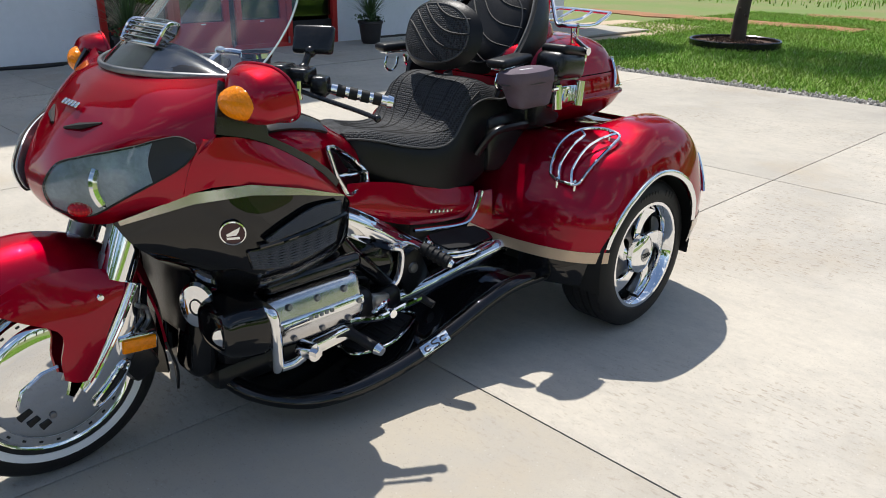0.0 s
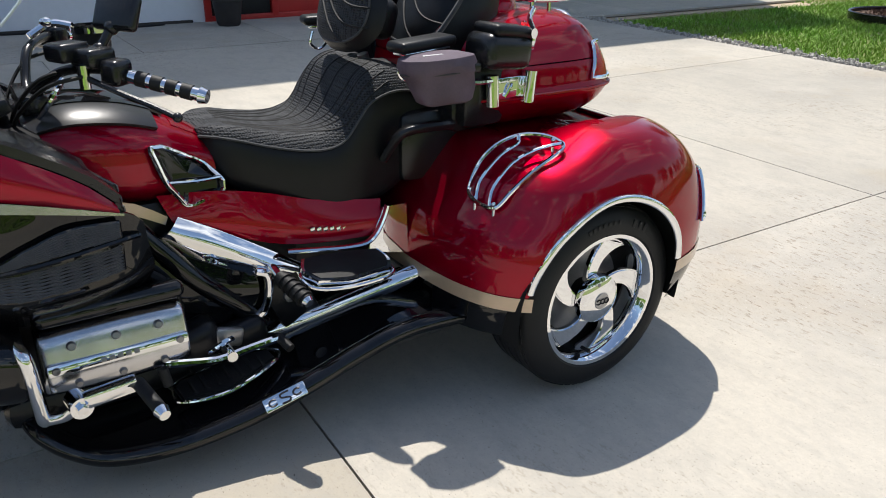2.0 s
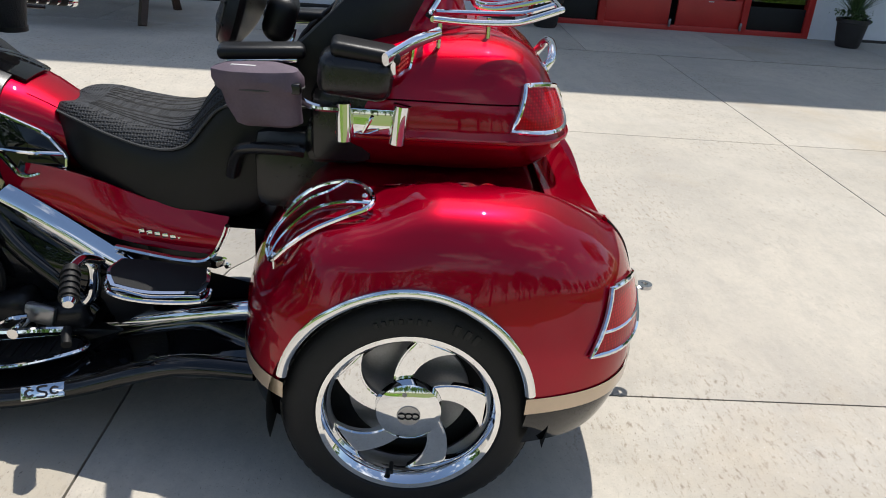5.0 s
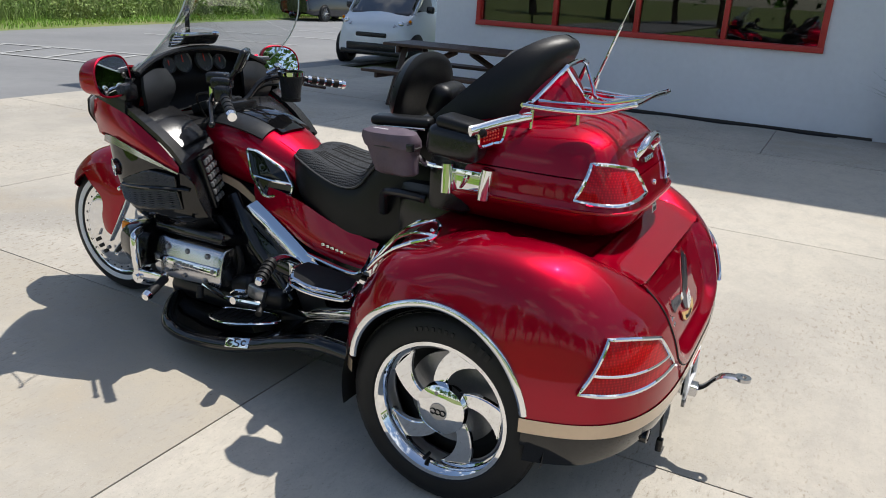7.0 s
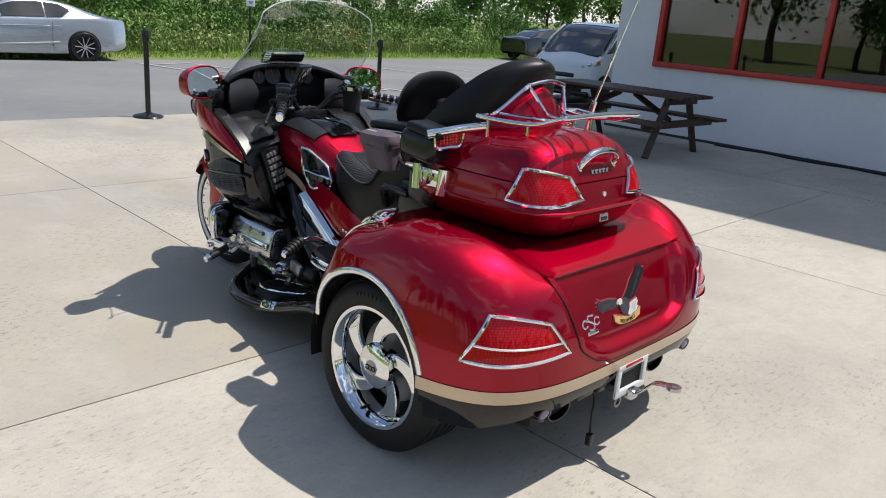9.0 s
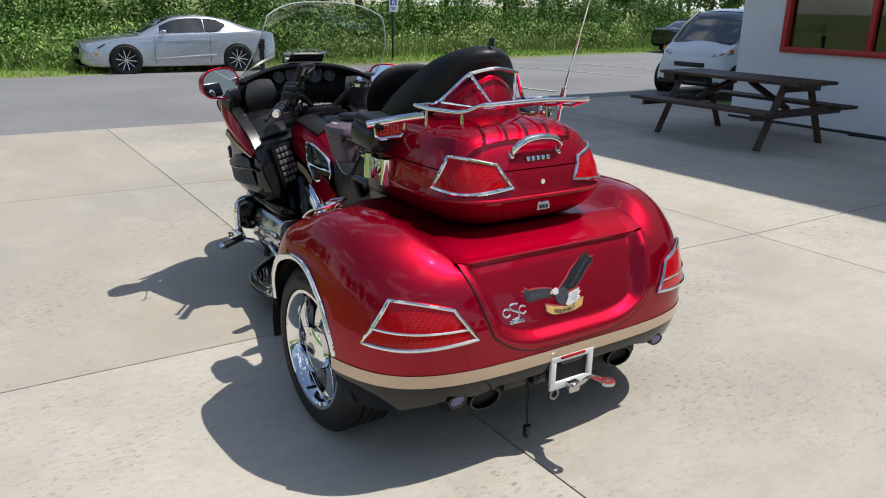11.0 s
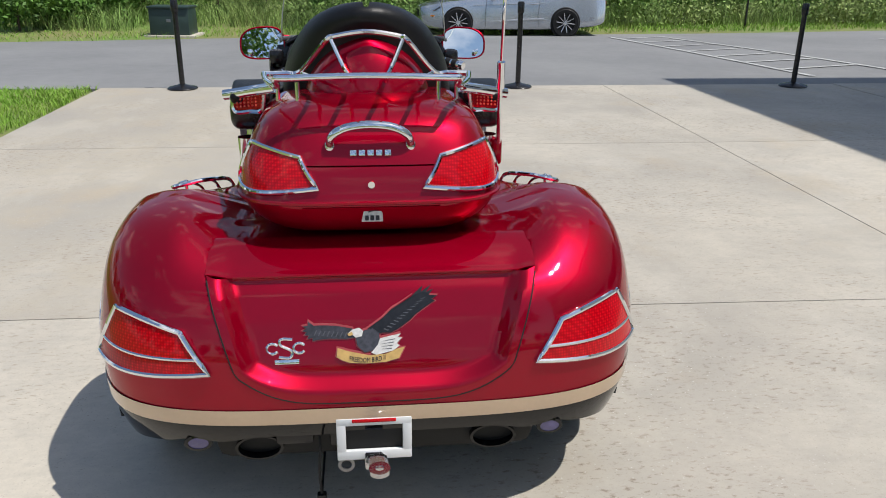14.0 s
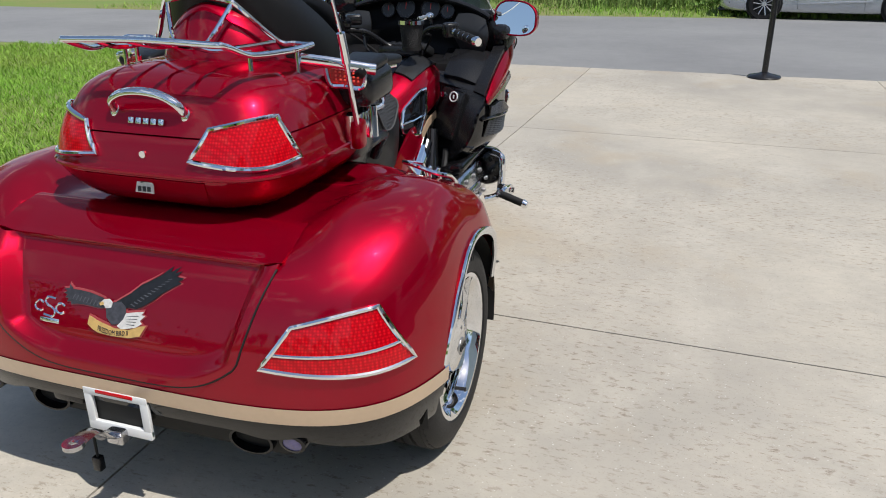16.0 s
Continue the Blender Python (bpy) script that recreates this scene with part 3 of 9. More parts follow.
solid("lawn_bank", grid([[(x, 3.2 + 0.05 * noise.noise(Vector((x * 2.3, 0, 1))) + s, -0.055 + min(0.055, s * 0.5)) for s in (0, 0.15, 1, 4, 12)] for x in np.linspace(-6, 7.4, 40)]),
      SOIL, "grassy lawn strip beside the concrete forecourt", "lawn", "structure")
stuff("lawn_grass", blades(spots(70000, 0.8, 7.6, 3.1, 8.5, 3, lawn_keep), 0.075, 0.009, 0.9, 4, -0.02), GRASS, "short mown green lawn grass with ragged edge", "grass")

# gravel border and lawn behind the tail of the trike
def pebbles():
    r = np.random.RandomState(9)
    v, f = [], []
    for i in range(2600):
        x, y = -6.33 + 0.11 * r.randn(), -8.0 + 14 * r.rand()
        if x > -6.16 or x < -6.7:
            continue
        s = 0.012 + 0.016 * r.rand()
        o = len(v)
        a = r.rand() * 6.3
        for k in range(5):
            v.append((x + s * math.cos(a + k * 1.257) * (0.8 + 0.4 * r.rand()), y + s * math.sin(a + k * 1.257), -0.03))
        for k in range(5):
            v.append((x + 0.6 * s * math.cos(a + k * 1.257), y + 0.6 * s * math.sin(a + k * 1.257), -0.02 + s * (0.8 + 0.5 * r.rand())))
        f += [(o + k, o + (k + 1) % 5, o + 5 + (k + 1) % 5, o + 5 + k) for k in range(5)] + [tuple(range(o + 5, o + 10))]
    return v, f


solid("gravel_strip", rbox((-6.36, -1.0, -0.05), (0.40, 15, 0.05), 0.01), GRAVEL, "strip of compacted pale gravel along the concrete", "gravel", "structure")
stuff("gravel", pebbles(), GRAVEL, "loose pale gravel stones edging the forecourt", "gravel")
stuff("side_grass", blades(spots(170000, -19, -6.45, -7.5, 6, 5, lambda x, y: not (x > -11.2 and y < -5.9) and ((x + 10.4) ** 2 + (y + 3.92) ** 2 > 0.52)), 0.062, 0.013, 1.1, 6), GRASS,
      "patchy sunlit lawn grass behind the gravel edge", "grass")
stuff("far_grass", blades(spots(16000, -60, -22, -40, 30, 7), 0.22, 0.04, 0.6, 8), GRASS, "rough grass field in the distance", "grass")
solid("sand_path", thick(np.array([[(x, y, -0.04) for y in np.linspace(-8.2, -5.95 + 0.12 * math.sin(x), 6)] for x in np.linspace(-13.5, -6.6, 10)]), 0.03), SANDPATH,
      "bare sandy path along the end of the building", "path", "structure")
for k, (x, y, w, l) in enumerate(((-15.5, -7.0, 0.5, 7), (-19.0, -1.5, 0.4, 9), (-24.0, 2.0, 0.8, 14))):
    solid("bare_earth", thick(np.array([[(x + w * s + 0.4 * noise.noise(Vector((t * 0.6, k, 0))), y + l * (t / 20 - 0.5), -0.035 + 0.03 * (1 - s * s)) for t in range(21)] for s in np.linspace(-1, 1, 5)]), 0.03),
          REDSOIL, "low ridge of bare red clay in the grass", "soil", "structure")

# verge and tall weeds across the road
solid("verge", grid([[(far_edge(y) - 0.05 + s, y, fall(far_edge(y)) - 0.012 + (0 if s < 0.2 else 0.02 + 0.014 * s)) for s in (0, 0.2, 2, 8, 30, 90)] for y in np.linspace(60, -120, 80)]),
      SOIL, "rough green verge beyond the asphalt", "verge", "structure")


def weed_keep(x, y):
    return x > far_edge(y) + 1.6 + 0.8 * noise.noise(Vector((y * 0.35, 2, 0))) and not (2.8 < y < 5.6 and x < 19) and not (y > 9.5)


stuff("verge_grass", blades(spots(52000, 14, 23, -36, 14, 11, lambda x, y: far_edge(y) < x < far_edge(y) + 2.6), 0.13, 0.018, 0.9, 12, -0.24), GRASS, "mown verge grass along the road edge", "grass")
stuff("weeds", blades(spots(90000, 17.5, 29, -46, 12, 13, weed_keep), 0.58, 0.020, 0.85, 14, -0.22), WEED, "dense tall green weeds and grasses behind the verge", "weeds")
stuff("far_weeds", blades(spots(16000, 24, 44, -80, 40, 15, lambda x, y: y < 12 or x > 30), 0.85, 0.05, 0.6, 16, 0.1), WEED, "tall weeds in front of the tree line", "weeds")


def leaves(n, centre, radii, size, seed, shell=0.55):
    """Leaf quads scattered in lumpy clumps within an ellipsoid."""
    r = np.random.RandomState(seed)
    lumps = r.randn(26, 3)
    lumps /= np.linalg.norm(lumps, axis=1, keepdims=True)
    lumps *= (shell + (1 - shell) * r.rand(26, 1)) * 0.82
    pick = lumps[r.randint(0, 26, n)]
    p = pick + r.randn(n, 3) * 0.17
    p = p * np.array(radii) + np.array(centre)
    u = r.randn(n, 3)
    u /= np.linalg.norm(u, axis=1, keepdims=True)
    w = np.cross(u, r.randn(n, 3))
    w /= np.linalg.norm(w, axis=1, keepdims=True)
    s = size * (0.5 + r.rand(n, 1))
    v = np.stack([p - u * s, p + w * s * 0.5, p + u * s, p - w * s * 0.5], 1).reshape(-1, 3)
    return v, [(i, i + 1, i + 2, i + 3) for i in range(0, 4 * n, 4)]


def weed_leaves(n, seed):
    """Small leaves standing among the weeds beyond the verge."""
    r = np.random.RandomState(seed)
    y = r.uniform(-42, 3, n)
    y = np.where((y > 2.4), y - 6, y)
    x = np.array([far_edge(b) for b in y]) + 1.7 + 0.7 * np.sin(y * 0.9) + r.rand(n) ** 1.6 * 6.5
    lump = 0.55 + 0.45 * np.sin(x * 1.7 + 2.0 * np.sin(y * 1.1))
    z = fall(30.0) + 0.10 + r.rand(n) ** 0.8 * (0.45 + 0.65 * lump)
    p = np.stack([x, y, z], 1)
    u = r.randn(n, 3)
    u /= np.linalg.norm(u, axis=1, keepdims=True)
    w = np.cross(u, r.randn(n, 3))
    w /= np.linalg.norm(w, axis=1, keepdims=True)
    s = 0.055 * (0.5 + r.rand(n, 1))
    v = np.stack([p - u * s, p + w * s * 0.5, p + u * s, p - w * s * 0.5], 1).reshape(-1, 3)
    return v, [(k, k + 1, k + 2, k + 3) for k in range(0, 4 * n, 4)]


stuff("weed_leaf", weed_leaves(52000, 77), WEED, "leafy green weeds mixed into the tall grass", "weeds")


def tree(h, seed, n=2600, low=0.12, leaf=0.16):
    """A broad-leaved tree: trunk with limbs, crown of leaves."""
    r = random.Random(seed)
    ob = thing("tree", "leafy green broad-leaved tree in the roadside tree line", "tree", group="roadside trees")
    path = [(0.1 * r.uniform(-1, 1) * k, 0.1 * r.uniform(-1, 1) * k, h * 0.15 * k - 0.1) for k in range(6)]
    geo = [pipe(path, np.linspace(0.022 * h, 0.006 * h, 14), 14, 8)]
    for k in range(7):
        a, z = r.uniform(0, 6.3), h * r.uniform(0.25, 0.7)
        l = h * r.uniform(0.14, 0.26)
        geo.append(pipe([(0, 0, z), (0.5 * l * math.cos(a), 0.5 * l * math.sin(a), z + 0.25 * l), (l * math.cos(a), l * math.sin(a), z + 0.6 * l)], np.linspace(0.008 * h, 0.002 * h, 7), 7, 6))
    part("trunk", merge(*geo), BARK, ob)
    part("crown", leaves(n, (0, 0, h * (0.5 + low / 2)), (h * 0.27, h * 0.27, h * (0.5 - low / 2)), leaf, seed), LEAF, ob, smooth=0, fix=False)
    return ob


def tree_line():
    r = random.Random(5)
    kinds = [tree(8.5, 21), tree(10.0, 22), tree(7.0, 23)]
    places = []
    for k in range(52):
        y = 34 - 2.25 * k + r.uniform(-0.8, 0.8)
        x = max(27.5, far_edge(y) + 11.5) + r.uniform(0, 4) + (6 if k % 2 else 0) + (7 if y > 8 else 0)
        places.append((x, y))
    for k in range(18):
        places.append((-55 - r.uniform(0, 12), -45 + 5 * k + r.uniform(-1, 1)))
    for k in range(22):
        places.append((-46 + 3.1 * k + r.uniform(-1, 1), 31 + r.uniform(0, 8)))
    for i, (x, y) in enumerate(places):
        m = pose(x, y, -0.15 if x > 20 else -0.05, 0, 0, r.uniform(0, 360)) @ Matrix.Scale(r.uniform(0.85, 1.2) * (1.2 if y > 20 and x < 24 else 1.0), 4)
        if i < 3:
            kinds[i].matrix_world = m
        else:
            ob = copy_thing(kinds[i % 3], m)
            ob.matrix_world = m


tree_line()


def shrub(x, y, w, h, seed):
    ob = thing("shrub", "rounded green roadside shrub among the weeds", "shrub", pose(x, y, -0.20), "roadside shrubs")
    for k in range(3):
        part("stem", pipe([(0, 0, -0.1), (0.18 * k - 0.2, 0.12 * k - 0.1, h * 0.6)], np.linspace(0.02, 0.006, 5), 5, 5), BARK, ob)
    part("foliage", leaves(1900, (0, 0, h * 0.52), (w, w, h * 0.52), 0.055, seed, 0.3), LEAF, ob, smooth=0, fix=False)


rs = random.Random(17)
for k in range(44):
    y = 10 - 1.05 * k + rs.uniform(-0.5, 0.5)
    shrub(far_edge(y) + rs.uniform(5.0, 8.5), y, rs.uniform(0.9, 1.6), rs.uniform(1.6, 3.0), 40 + k)
for k in range(30):
    y = 1.5 - 1.25 * k + rs.uniform(-0.5, 0.5)
    shrub(far_edge(y) + rs.uniform(2.4, 4.6), y, rs.uniform(0.45, 0.9), rs.uniform(0.7, 1.25), 120 + k)
for k in range(6):
    shrub(17.4 + 0.7 * k, 8.0 - 0.40 * k, 0.9, 1.3 + 0.15 * k, 80 + k)


# ---- building ----
def wall_with_openings(x0, x1, z1, openings, y0, y1):
    """Wall along x between y0 and y1, with openings (x, x, z, z) through it."""
    xs = sorted({x0, x1, *[a for o in openings for a in o[:2]]})
    zs = sorted({-0.1, z1, *[a for o in openings for a in o[2:]]})
    geo = []
    for a, b in zip(xs, xs[1:]):
        run = None
        for c, d in zip(zs, zs[1:]):
            hole = any(o[0] <= a and b <= o[1] and o[2] <= c and d <= o[3] for o in openings)
            if hole:
                if run:
                    geo.append(((a + b) / 2, (run[0] + run[1]) / 2, b - a, run[1] - run[0]))
                run = None
            else:
                run = (run[0] if run else c, d)
        if run:
            geo.append(((a + b) / 2, (run[0] + run[1]) / 2, b - a, run[1] - run[0]))
    return merge(*[rbox((x, (y0 + y1) / 2, z), (w, y1 - y0, h), 0) for x, z, w, h in geo])


# wall top is out of view; BTOP is set by the shadow's reach
BX0, BX1, BTOP = -11.3, 4.85, 8.7
WIN = (-0.50, 4.13, 0.99, 2.5)
DOOR = (-5.25, -1.45, -0.1, 2.55)
solid("wall_north", wall_with_openings(BX0, BX1, BTOP, [WIN, DOOR], WALL_Y - 0.22, WALL_Y), WALL, "smooth white-grey painted outer wall of the shop building", "wall", "structure", smooth=0)
solid("wall_east", rbox((BX1 - 0.11, WALL_Y - 4.72, BTOP / 2 - 0.05), (0.22, 9.0, BTOP), 0), WALL, "white-grey painted end wall of the shop building", "wall", "structure", smooth=0)
solid("wall_west", rbox((BX0 + 0.11, WALL_Y - 4.72, BTOP / 2 - 0.05), (0.22, 9.0, BTOP), 0), WALL, "white-grey painted end wall of the shop building", "wall", "structure", smooth=0)
solid("wall_south", rbox(((BX0 + BX1) / 2, WALL_Y - 9.3, BTOP / 2 - 0.05), (BX1 - BX0, 0.16, BTOP), 0), WALL, "plain back wall of the shop building", "wall", "structure", smooth=0)
# unseen roof, run past the end wall to place the shadow's corner
solid("roof", rbox(((BX0 + BX1 + 1.6) / 2, WALL_Y - 4.6, BTOP + 0.05), (BX1 - BX0 + 1.6, 9.4, 0.16), 0.02), ROOFM, "unseen flat grey roof, overhang added to shape the building's shadow", "roof", "structure")
# plain interior filler surfaces; the gloom is in their dark colour
solid("floor", rbox(((BX0 + BX1) / 2, WALL_Y - 4.7, -0.02), (BX1 - BX0 - 0.5, 8.9, 0.05), 0), INTERIOR, "plain shop floor behind the glass, dimness put into its dark colour", "floor", "structure")
solid("ceiling", rbox(((BX0 + BX1) / 2, WALL_Y - 4.7, 3.1), (BX1 - BX0 - 0.5, 8.9, 0.06), 0), INTERIOR, "plain shop ceiling, dimness put into its dark colour", "ceiling", "structure")
solid("wall_inner", rbox(((BX0 + BX1) / 2, WALL_Y - 4.5, 1.5), (BX1 - BX0 - 0.5, 0.1, 3.1), 0), INTERIOR, "plain inner wall of the shop, dimness put into its dark colour", "wall", "structure")


def shop_window():
    x0, x1, z0, z1 = WIN
    w = thing("window_1", "long shop window with bright red frame set in the white wall", "window", kind="structure")
    y = WALL_Y + 0.02
    part("frame", merge(rbox(((x0 + x1) / 2, y - 0.04, z0 + 0.03), (x1 - x0 + 0.08, 0.13, 0.075), 0.008), rbox(((x0 + x1) / 2, y - 0.04, z1 - 0.03), (x1 - x0 + 0.08, 0.13, 0.075), 0.008),
                        rbox((x0, y - 0.04, (z0 + z1) / 2), (0.075, 0.128, z1 - z0), 0.008), rbox((x1, y - 0.04, (z0 + z1) / 2), (0.075, 0.128, z1 - z0), 0.008)), REDFRAME, w)
    xs = [x0, 0.66, 1.80, 2.96, x1]
    for x in xs[1:-1]:
        part("mullion", rbox((x, y - 0.045, (z0 + z1) / 2), (0.065, 0.10, z1 - z0 - 0.09), 0.006), REDFRAME, w)
    for a, b in zip(xs, xs[1:]):
        p = part("pane", rbox(((a + b) / 2, y - 0.07, (z0 + z1) / 2), (b - a - 0.07, 0.008, z1 - z0 - 0.1), 0), PANE, w, smooth=0)
        p.visible_shadow = False


shop_window()


def shop_doors():
    d = thing("door_1", "red framed glass double door with side lights", "door", kind="structure")
    y = WALL_Y + 0.01
    x0, x1, z1 = DOOR[0], DOOR[1], DOOR[3]
    xs = [-1.45, -2.42, -3.38, -4.34, -5.25]
    fr = [rbox(((x0 + x1) / 2, y - 0.04, z1 - 0.04), (x1 - x0, 0.14, 0.09), 0.008), rbox(((x0 + x1) / 2, y - 0.04, 0.035), (x1 - x0, 0.12, 0.07), 0.006)]
    fr += [rbox((x, y - 0.04, z1 / 2), (0.09, 0.13, z1 - 0.05), 0.008) for x in (xs[0] - 0.045, xs[1], xs[3], xs[4] + 0.045)]
    part("frame", merge(*fr), REDFRAME, d)
    for a, b, leaf in ((xs[0], xs[1], 0), (xs[1], xs[2], 1), (xs[2], xs[3], 1), (xs[3], xs[4], 0)):
        c, w = (a + b) / 2, abs(b - a) - 0.10
        if leaf:
            lf = part("door_leaf", merge(rbox((c, y - 0.03, 0.24), (w, 0.05, 0.36), 0.006), rbox((c, y - 0.03, 2.36), (w, 0.05, 0.16), 0.006),
                                         rbox((c - w / 2 + 0.05, y - 0.03, 1.3), (0.10, 0.049, 1.8), 0.006), rbox((c + w / 2 - 0.05, y - 0.03, 1.3), (0.10, 0.049, 1.8), 0.006),
                                         rbox((c, y - 0.03, 1.02), (w - 0.19, 0.047, 0.06), 0.004)), REDFRAME, d)
            part("door_handle", merge(pipe([(c - w / 2 + 0.06, y + 0.0, 0.85), (c - w / 2 + 0.06, y + 0.06, 0.88), (c - w / 2 + 0.06, y + 0.06, 1.2), (c - w / 2 + 0.06, y + 0.0, 1.23)], 0.012, 18, 8)), CHROME, lf)
            part("sticker", rbox((c, y + 0.0, 0.395), (0.07, 0.004, 0.014), 0), DECALWHITE, lf)
            part("hinge", rbox((b + 0.04 * (1 if a == xs[2] else 1), y + 0.03, 0.10), (0.03, 0.03, 0.10), 0.004), STEEL, lf)
        else:
            part("kick_panel", rbox((c, y - 0.035, 0.22), (w - 0.02, 0.03, 0.30), 0.004), DARK, d)
        p = part("pane", rbox((c, y - 0.045, 1.38), (w - (0.2 if leaf else 0.0), 0.008, 1.9), 0), PANE, d, smooth=0)
        p.visible_shadow = False


shop_doors()
solid("trim", merge(rbox(((BX0 - 5.35) / 2, WALL_Y + 0.012, 0.02), (5.35 - 0.6, 0.02, 0.04), 0), rbox(((BX1 - 1.35) / 2 + 0.04, WALL_Y + 0.012, 0.02), (BX1 + 1.3, 0.02, 0.04), 0)), JOINT,
      "dark sealed joint along the foot of the wall", "trim", "structure")
solid("hose", pipe([(-0.9 + 0.35 * k, WALL_Y + 0.09 + 0.05 * math.sin(k * 1.9), 0.016) for k in range(12)], 0.014, 90, 6), RUBBER, "thin black garden hose lying along the wall foot", "hose")


def notice(x):
    ob = thing("notice", "white printed opening-hours notice inside the glass door", "notice", pose(x, WALL_Y - 0.02, 1.25))
    part("sheet", rbox((0, 0, 0), (0.42, 0.003, 0.30), 0), DECALWHITE, ob)
    part("print", merge(*[rbox((0.01 * (k % 3), 0.003, 0.11 - 0.035 * k), (0.30 + 0.04 * (k % 2), 0.002, 0.012), 0) for k in range(7)]), LETTER, ob)


notice(-1.93)


# ---- things by the building ----
def picnic_table():
    """Top 1.95 m long along x, benches on both sides."""
    t = thing("picnic_table", "dark brown stained wooden picnic table with attached benches", "picnic table", pose(3.56, -6.63, 0.004, 0, 0, -1))
    for k in range(5):
        part("tabletop_plank", rbox((0, -0.31 + 0.155 * k, 0.74), (1.98, 0.145, 0.038), 0.006), WOOD, t)
    for s in (-1, 1):
        for k in range(2):
            part("bench_plank", rbox((0, s * (0.66 + 0.15 * k), 0.44), (1.98, 0.14, 0.038), 0.006), WOOD, t)
        for e in (-1, 1):
            part("leg", pipe([(e * 0.735, s * 0.24, 0.72), (e * 0.735, s * 0.60, 0.0)], 0.05, 2, 4), WOOD, t, smooth=0)
    for e in (-1, 1):
        part("cross_bearer", rbox((e * 0.785, 0, 0.40), (0.04, 1.70, 0.09), 0.005), WOOD, t)
        part("top_bearer", rbox((e * 0.785, 0, 0.68), (0.04, 0.72, 0.08), 0.005), WOOD, t)
        part("brace", pipe([(e * 0.66, 0, 0.42), (e * 0.10, 0, 0.70)], 0.04, 2, 4), WOOD, t, smooth=0)


picnic_table()


def potted_plant(x, y, flowers, seed, name_label):
    r = random.Random(seed)
    ob = thing("potted_plant", name_label, "potted plant", pose(x, y, 0.004), "plants at the door")
    pot = part("pot", lathe([(0.0, 0.0), (0.13, 0.0), (0.15, 0.03), (0.185, 0.30), (0.205, 0.31), (0.205, 0.35), (0.18, 0.35), (0.17, 0.29), (0.0, 0.28)], "z", 28, closed=False), TERRA, ob)
    part("soil", lathe([(0.0, 0.30), (0.172, 0.295), (0.17, 0.28), (0.0, 0.28)], "z", 20, closed=False), MULCH, ob)
    v, f = [], []
    for k in range(95):
        a, e = r.uniform(0, 6.3), r.uniform(0.15, 1.35)
        l = r.uniform(0.45, 0.75)
        w = 0.011
        o = len(v)
        for j in range(5):
            s = j / 4
            rad = l * s * math.sin(e) * (0.75 + 0.25 * s)
            z = 0.36 + l * s * math.cos(e) - 0.30 * s * s * math.sin(e) * l + 0.25 * s
            ww = w * (1 - s * 0.85)
            v += [(rad * math.cos(a) - ww * math.sin(a), rad * math.sin(a) + ww * math.cos(a), z), (rad * math.cos(a) + ww * math.sin(a), rad * math.sin(a) - ww * math.cos(a), z)]
        f += [(o + 2 * j, o + 2 * j + 1, o + 2 * j + 3, o + 2 * j + 2) for j in range(4)]
    part("fronds", (v, f), FROND, ob, smooth=0, fix=False)
    part("low_foliage", leaves(420, (0, 0, 0.40), (0.24, 0.24, 0.13), 0.022, seed + 1, 0.3), FROND, ob, smooth=0, fix=False)
    if flowers:
        part("flowers", leaves(110, (0.03, 0.06, 0.40), (0.25, 0.25, 0.12), 0.02, seed + 2, 0.5), PETAL, ob, "small red flowers", smooth=0, fix=False)


potted_plant(-1.62, -7.80, True, 3, "spiky green plant with red flowers in a dark pot")
potted_plant(-5.55, -7.75, False, 8, "spiky green dracaena plant in a black pot")


def stanchion(x, y):
    ob = thing("stanchion", "black plastic crowd-control stanchion on a round base", "stanchion", pose(x, y, 0.0), "stanchions at the concrete edge")
    part("base", lathe([(0, 0), (0.172, 0), (0.178, 0.012), (0.165, 0.026), (0.07, 0.048), (0.036, 0.062), (0, 0.062)], "z", 36, closed=False), PLASTIC, ob)
    part("post", lathe([(0, 0.05), (0.032, 0.05), (0.031, 0.92), (0, 0.92)], "z", 20, closed=False), PLASTIC, ob)
    part("belt_head", merge(lathe([(0, 0.90), (0.040, 0.90), (0.042, 0.915), (0.042, 1.02), (0.034, 1.035), (0, 1.036)], "z", 20, closed=False), rbox((0.038, 0, 0.97), (0.03, 0.05, 0.07), 0.004)), PLASTIC, ob)


for p in ((7.38, 2.18), (7.36, -1.95), (7.28, -5.58)):
    stanchion(*p)


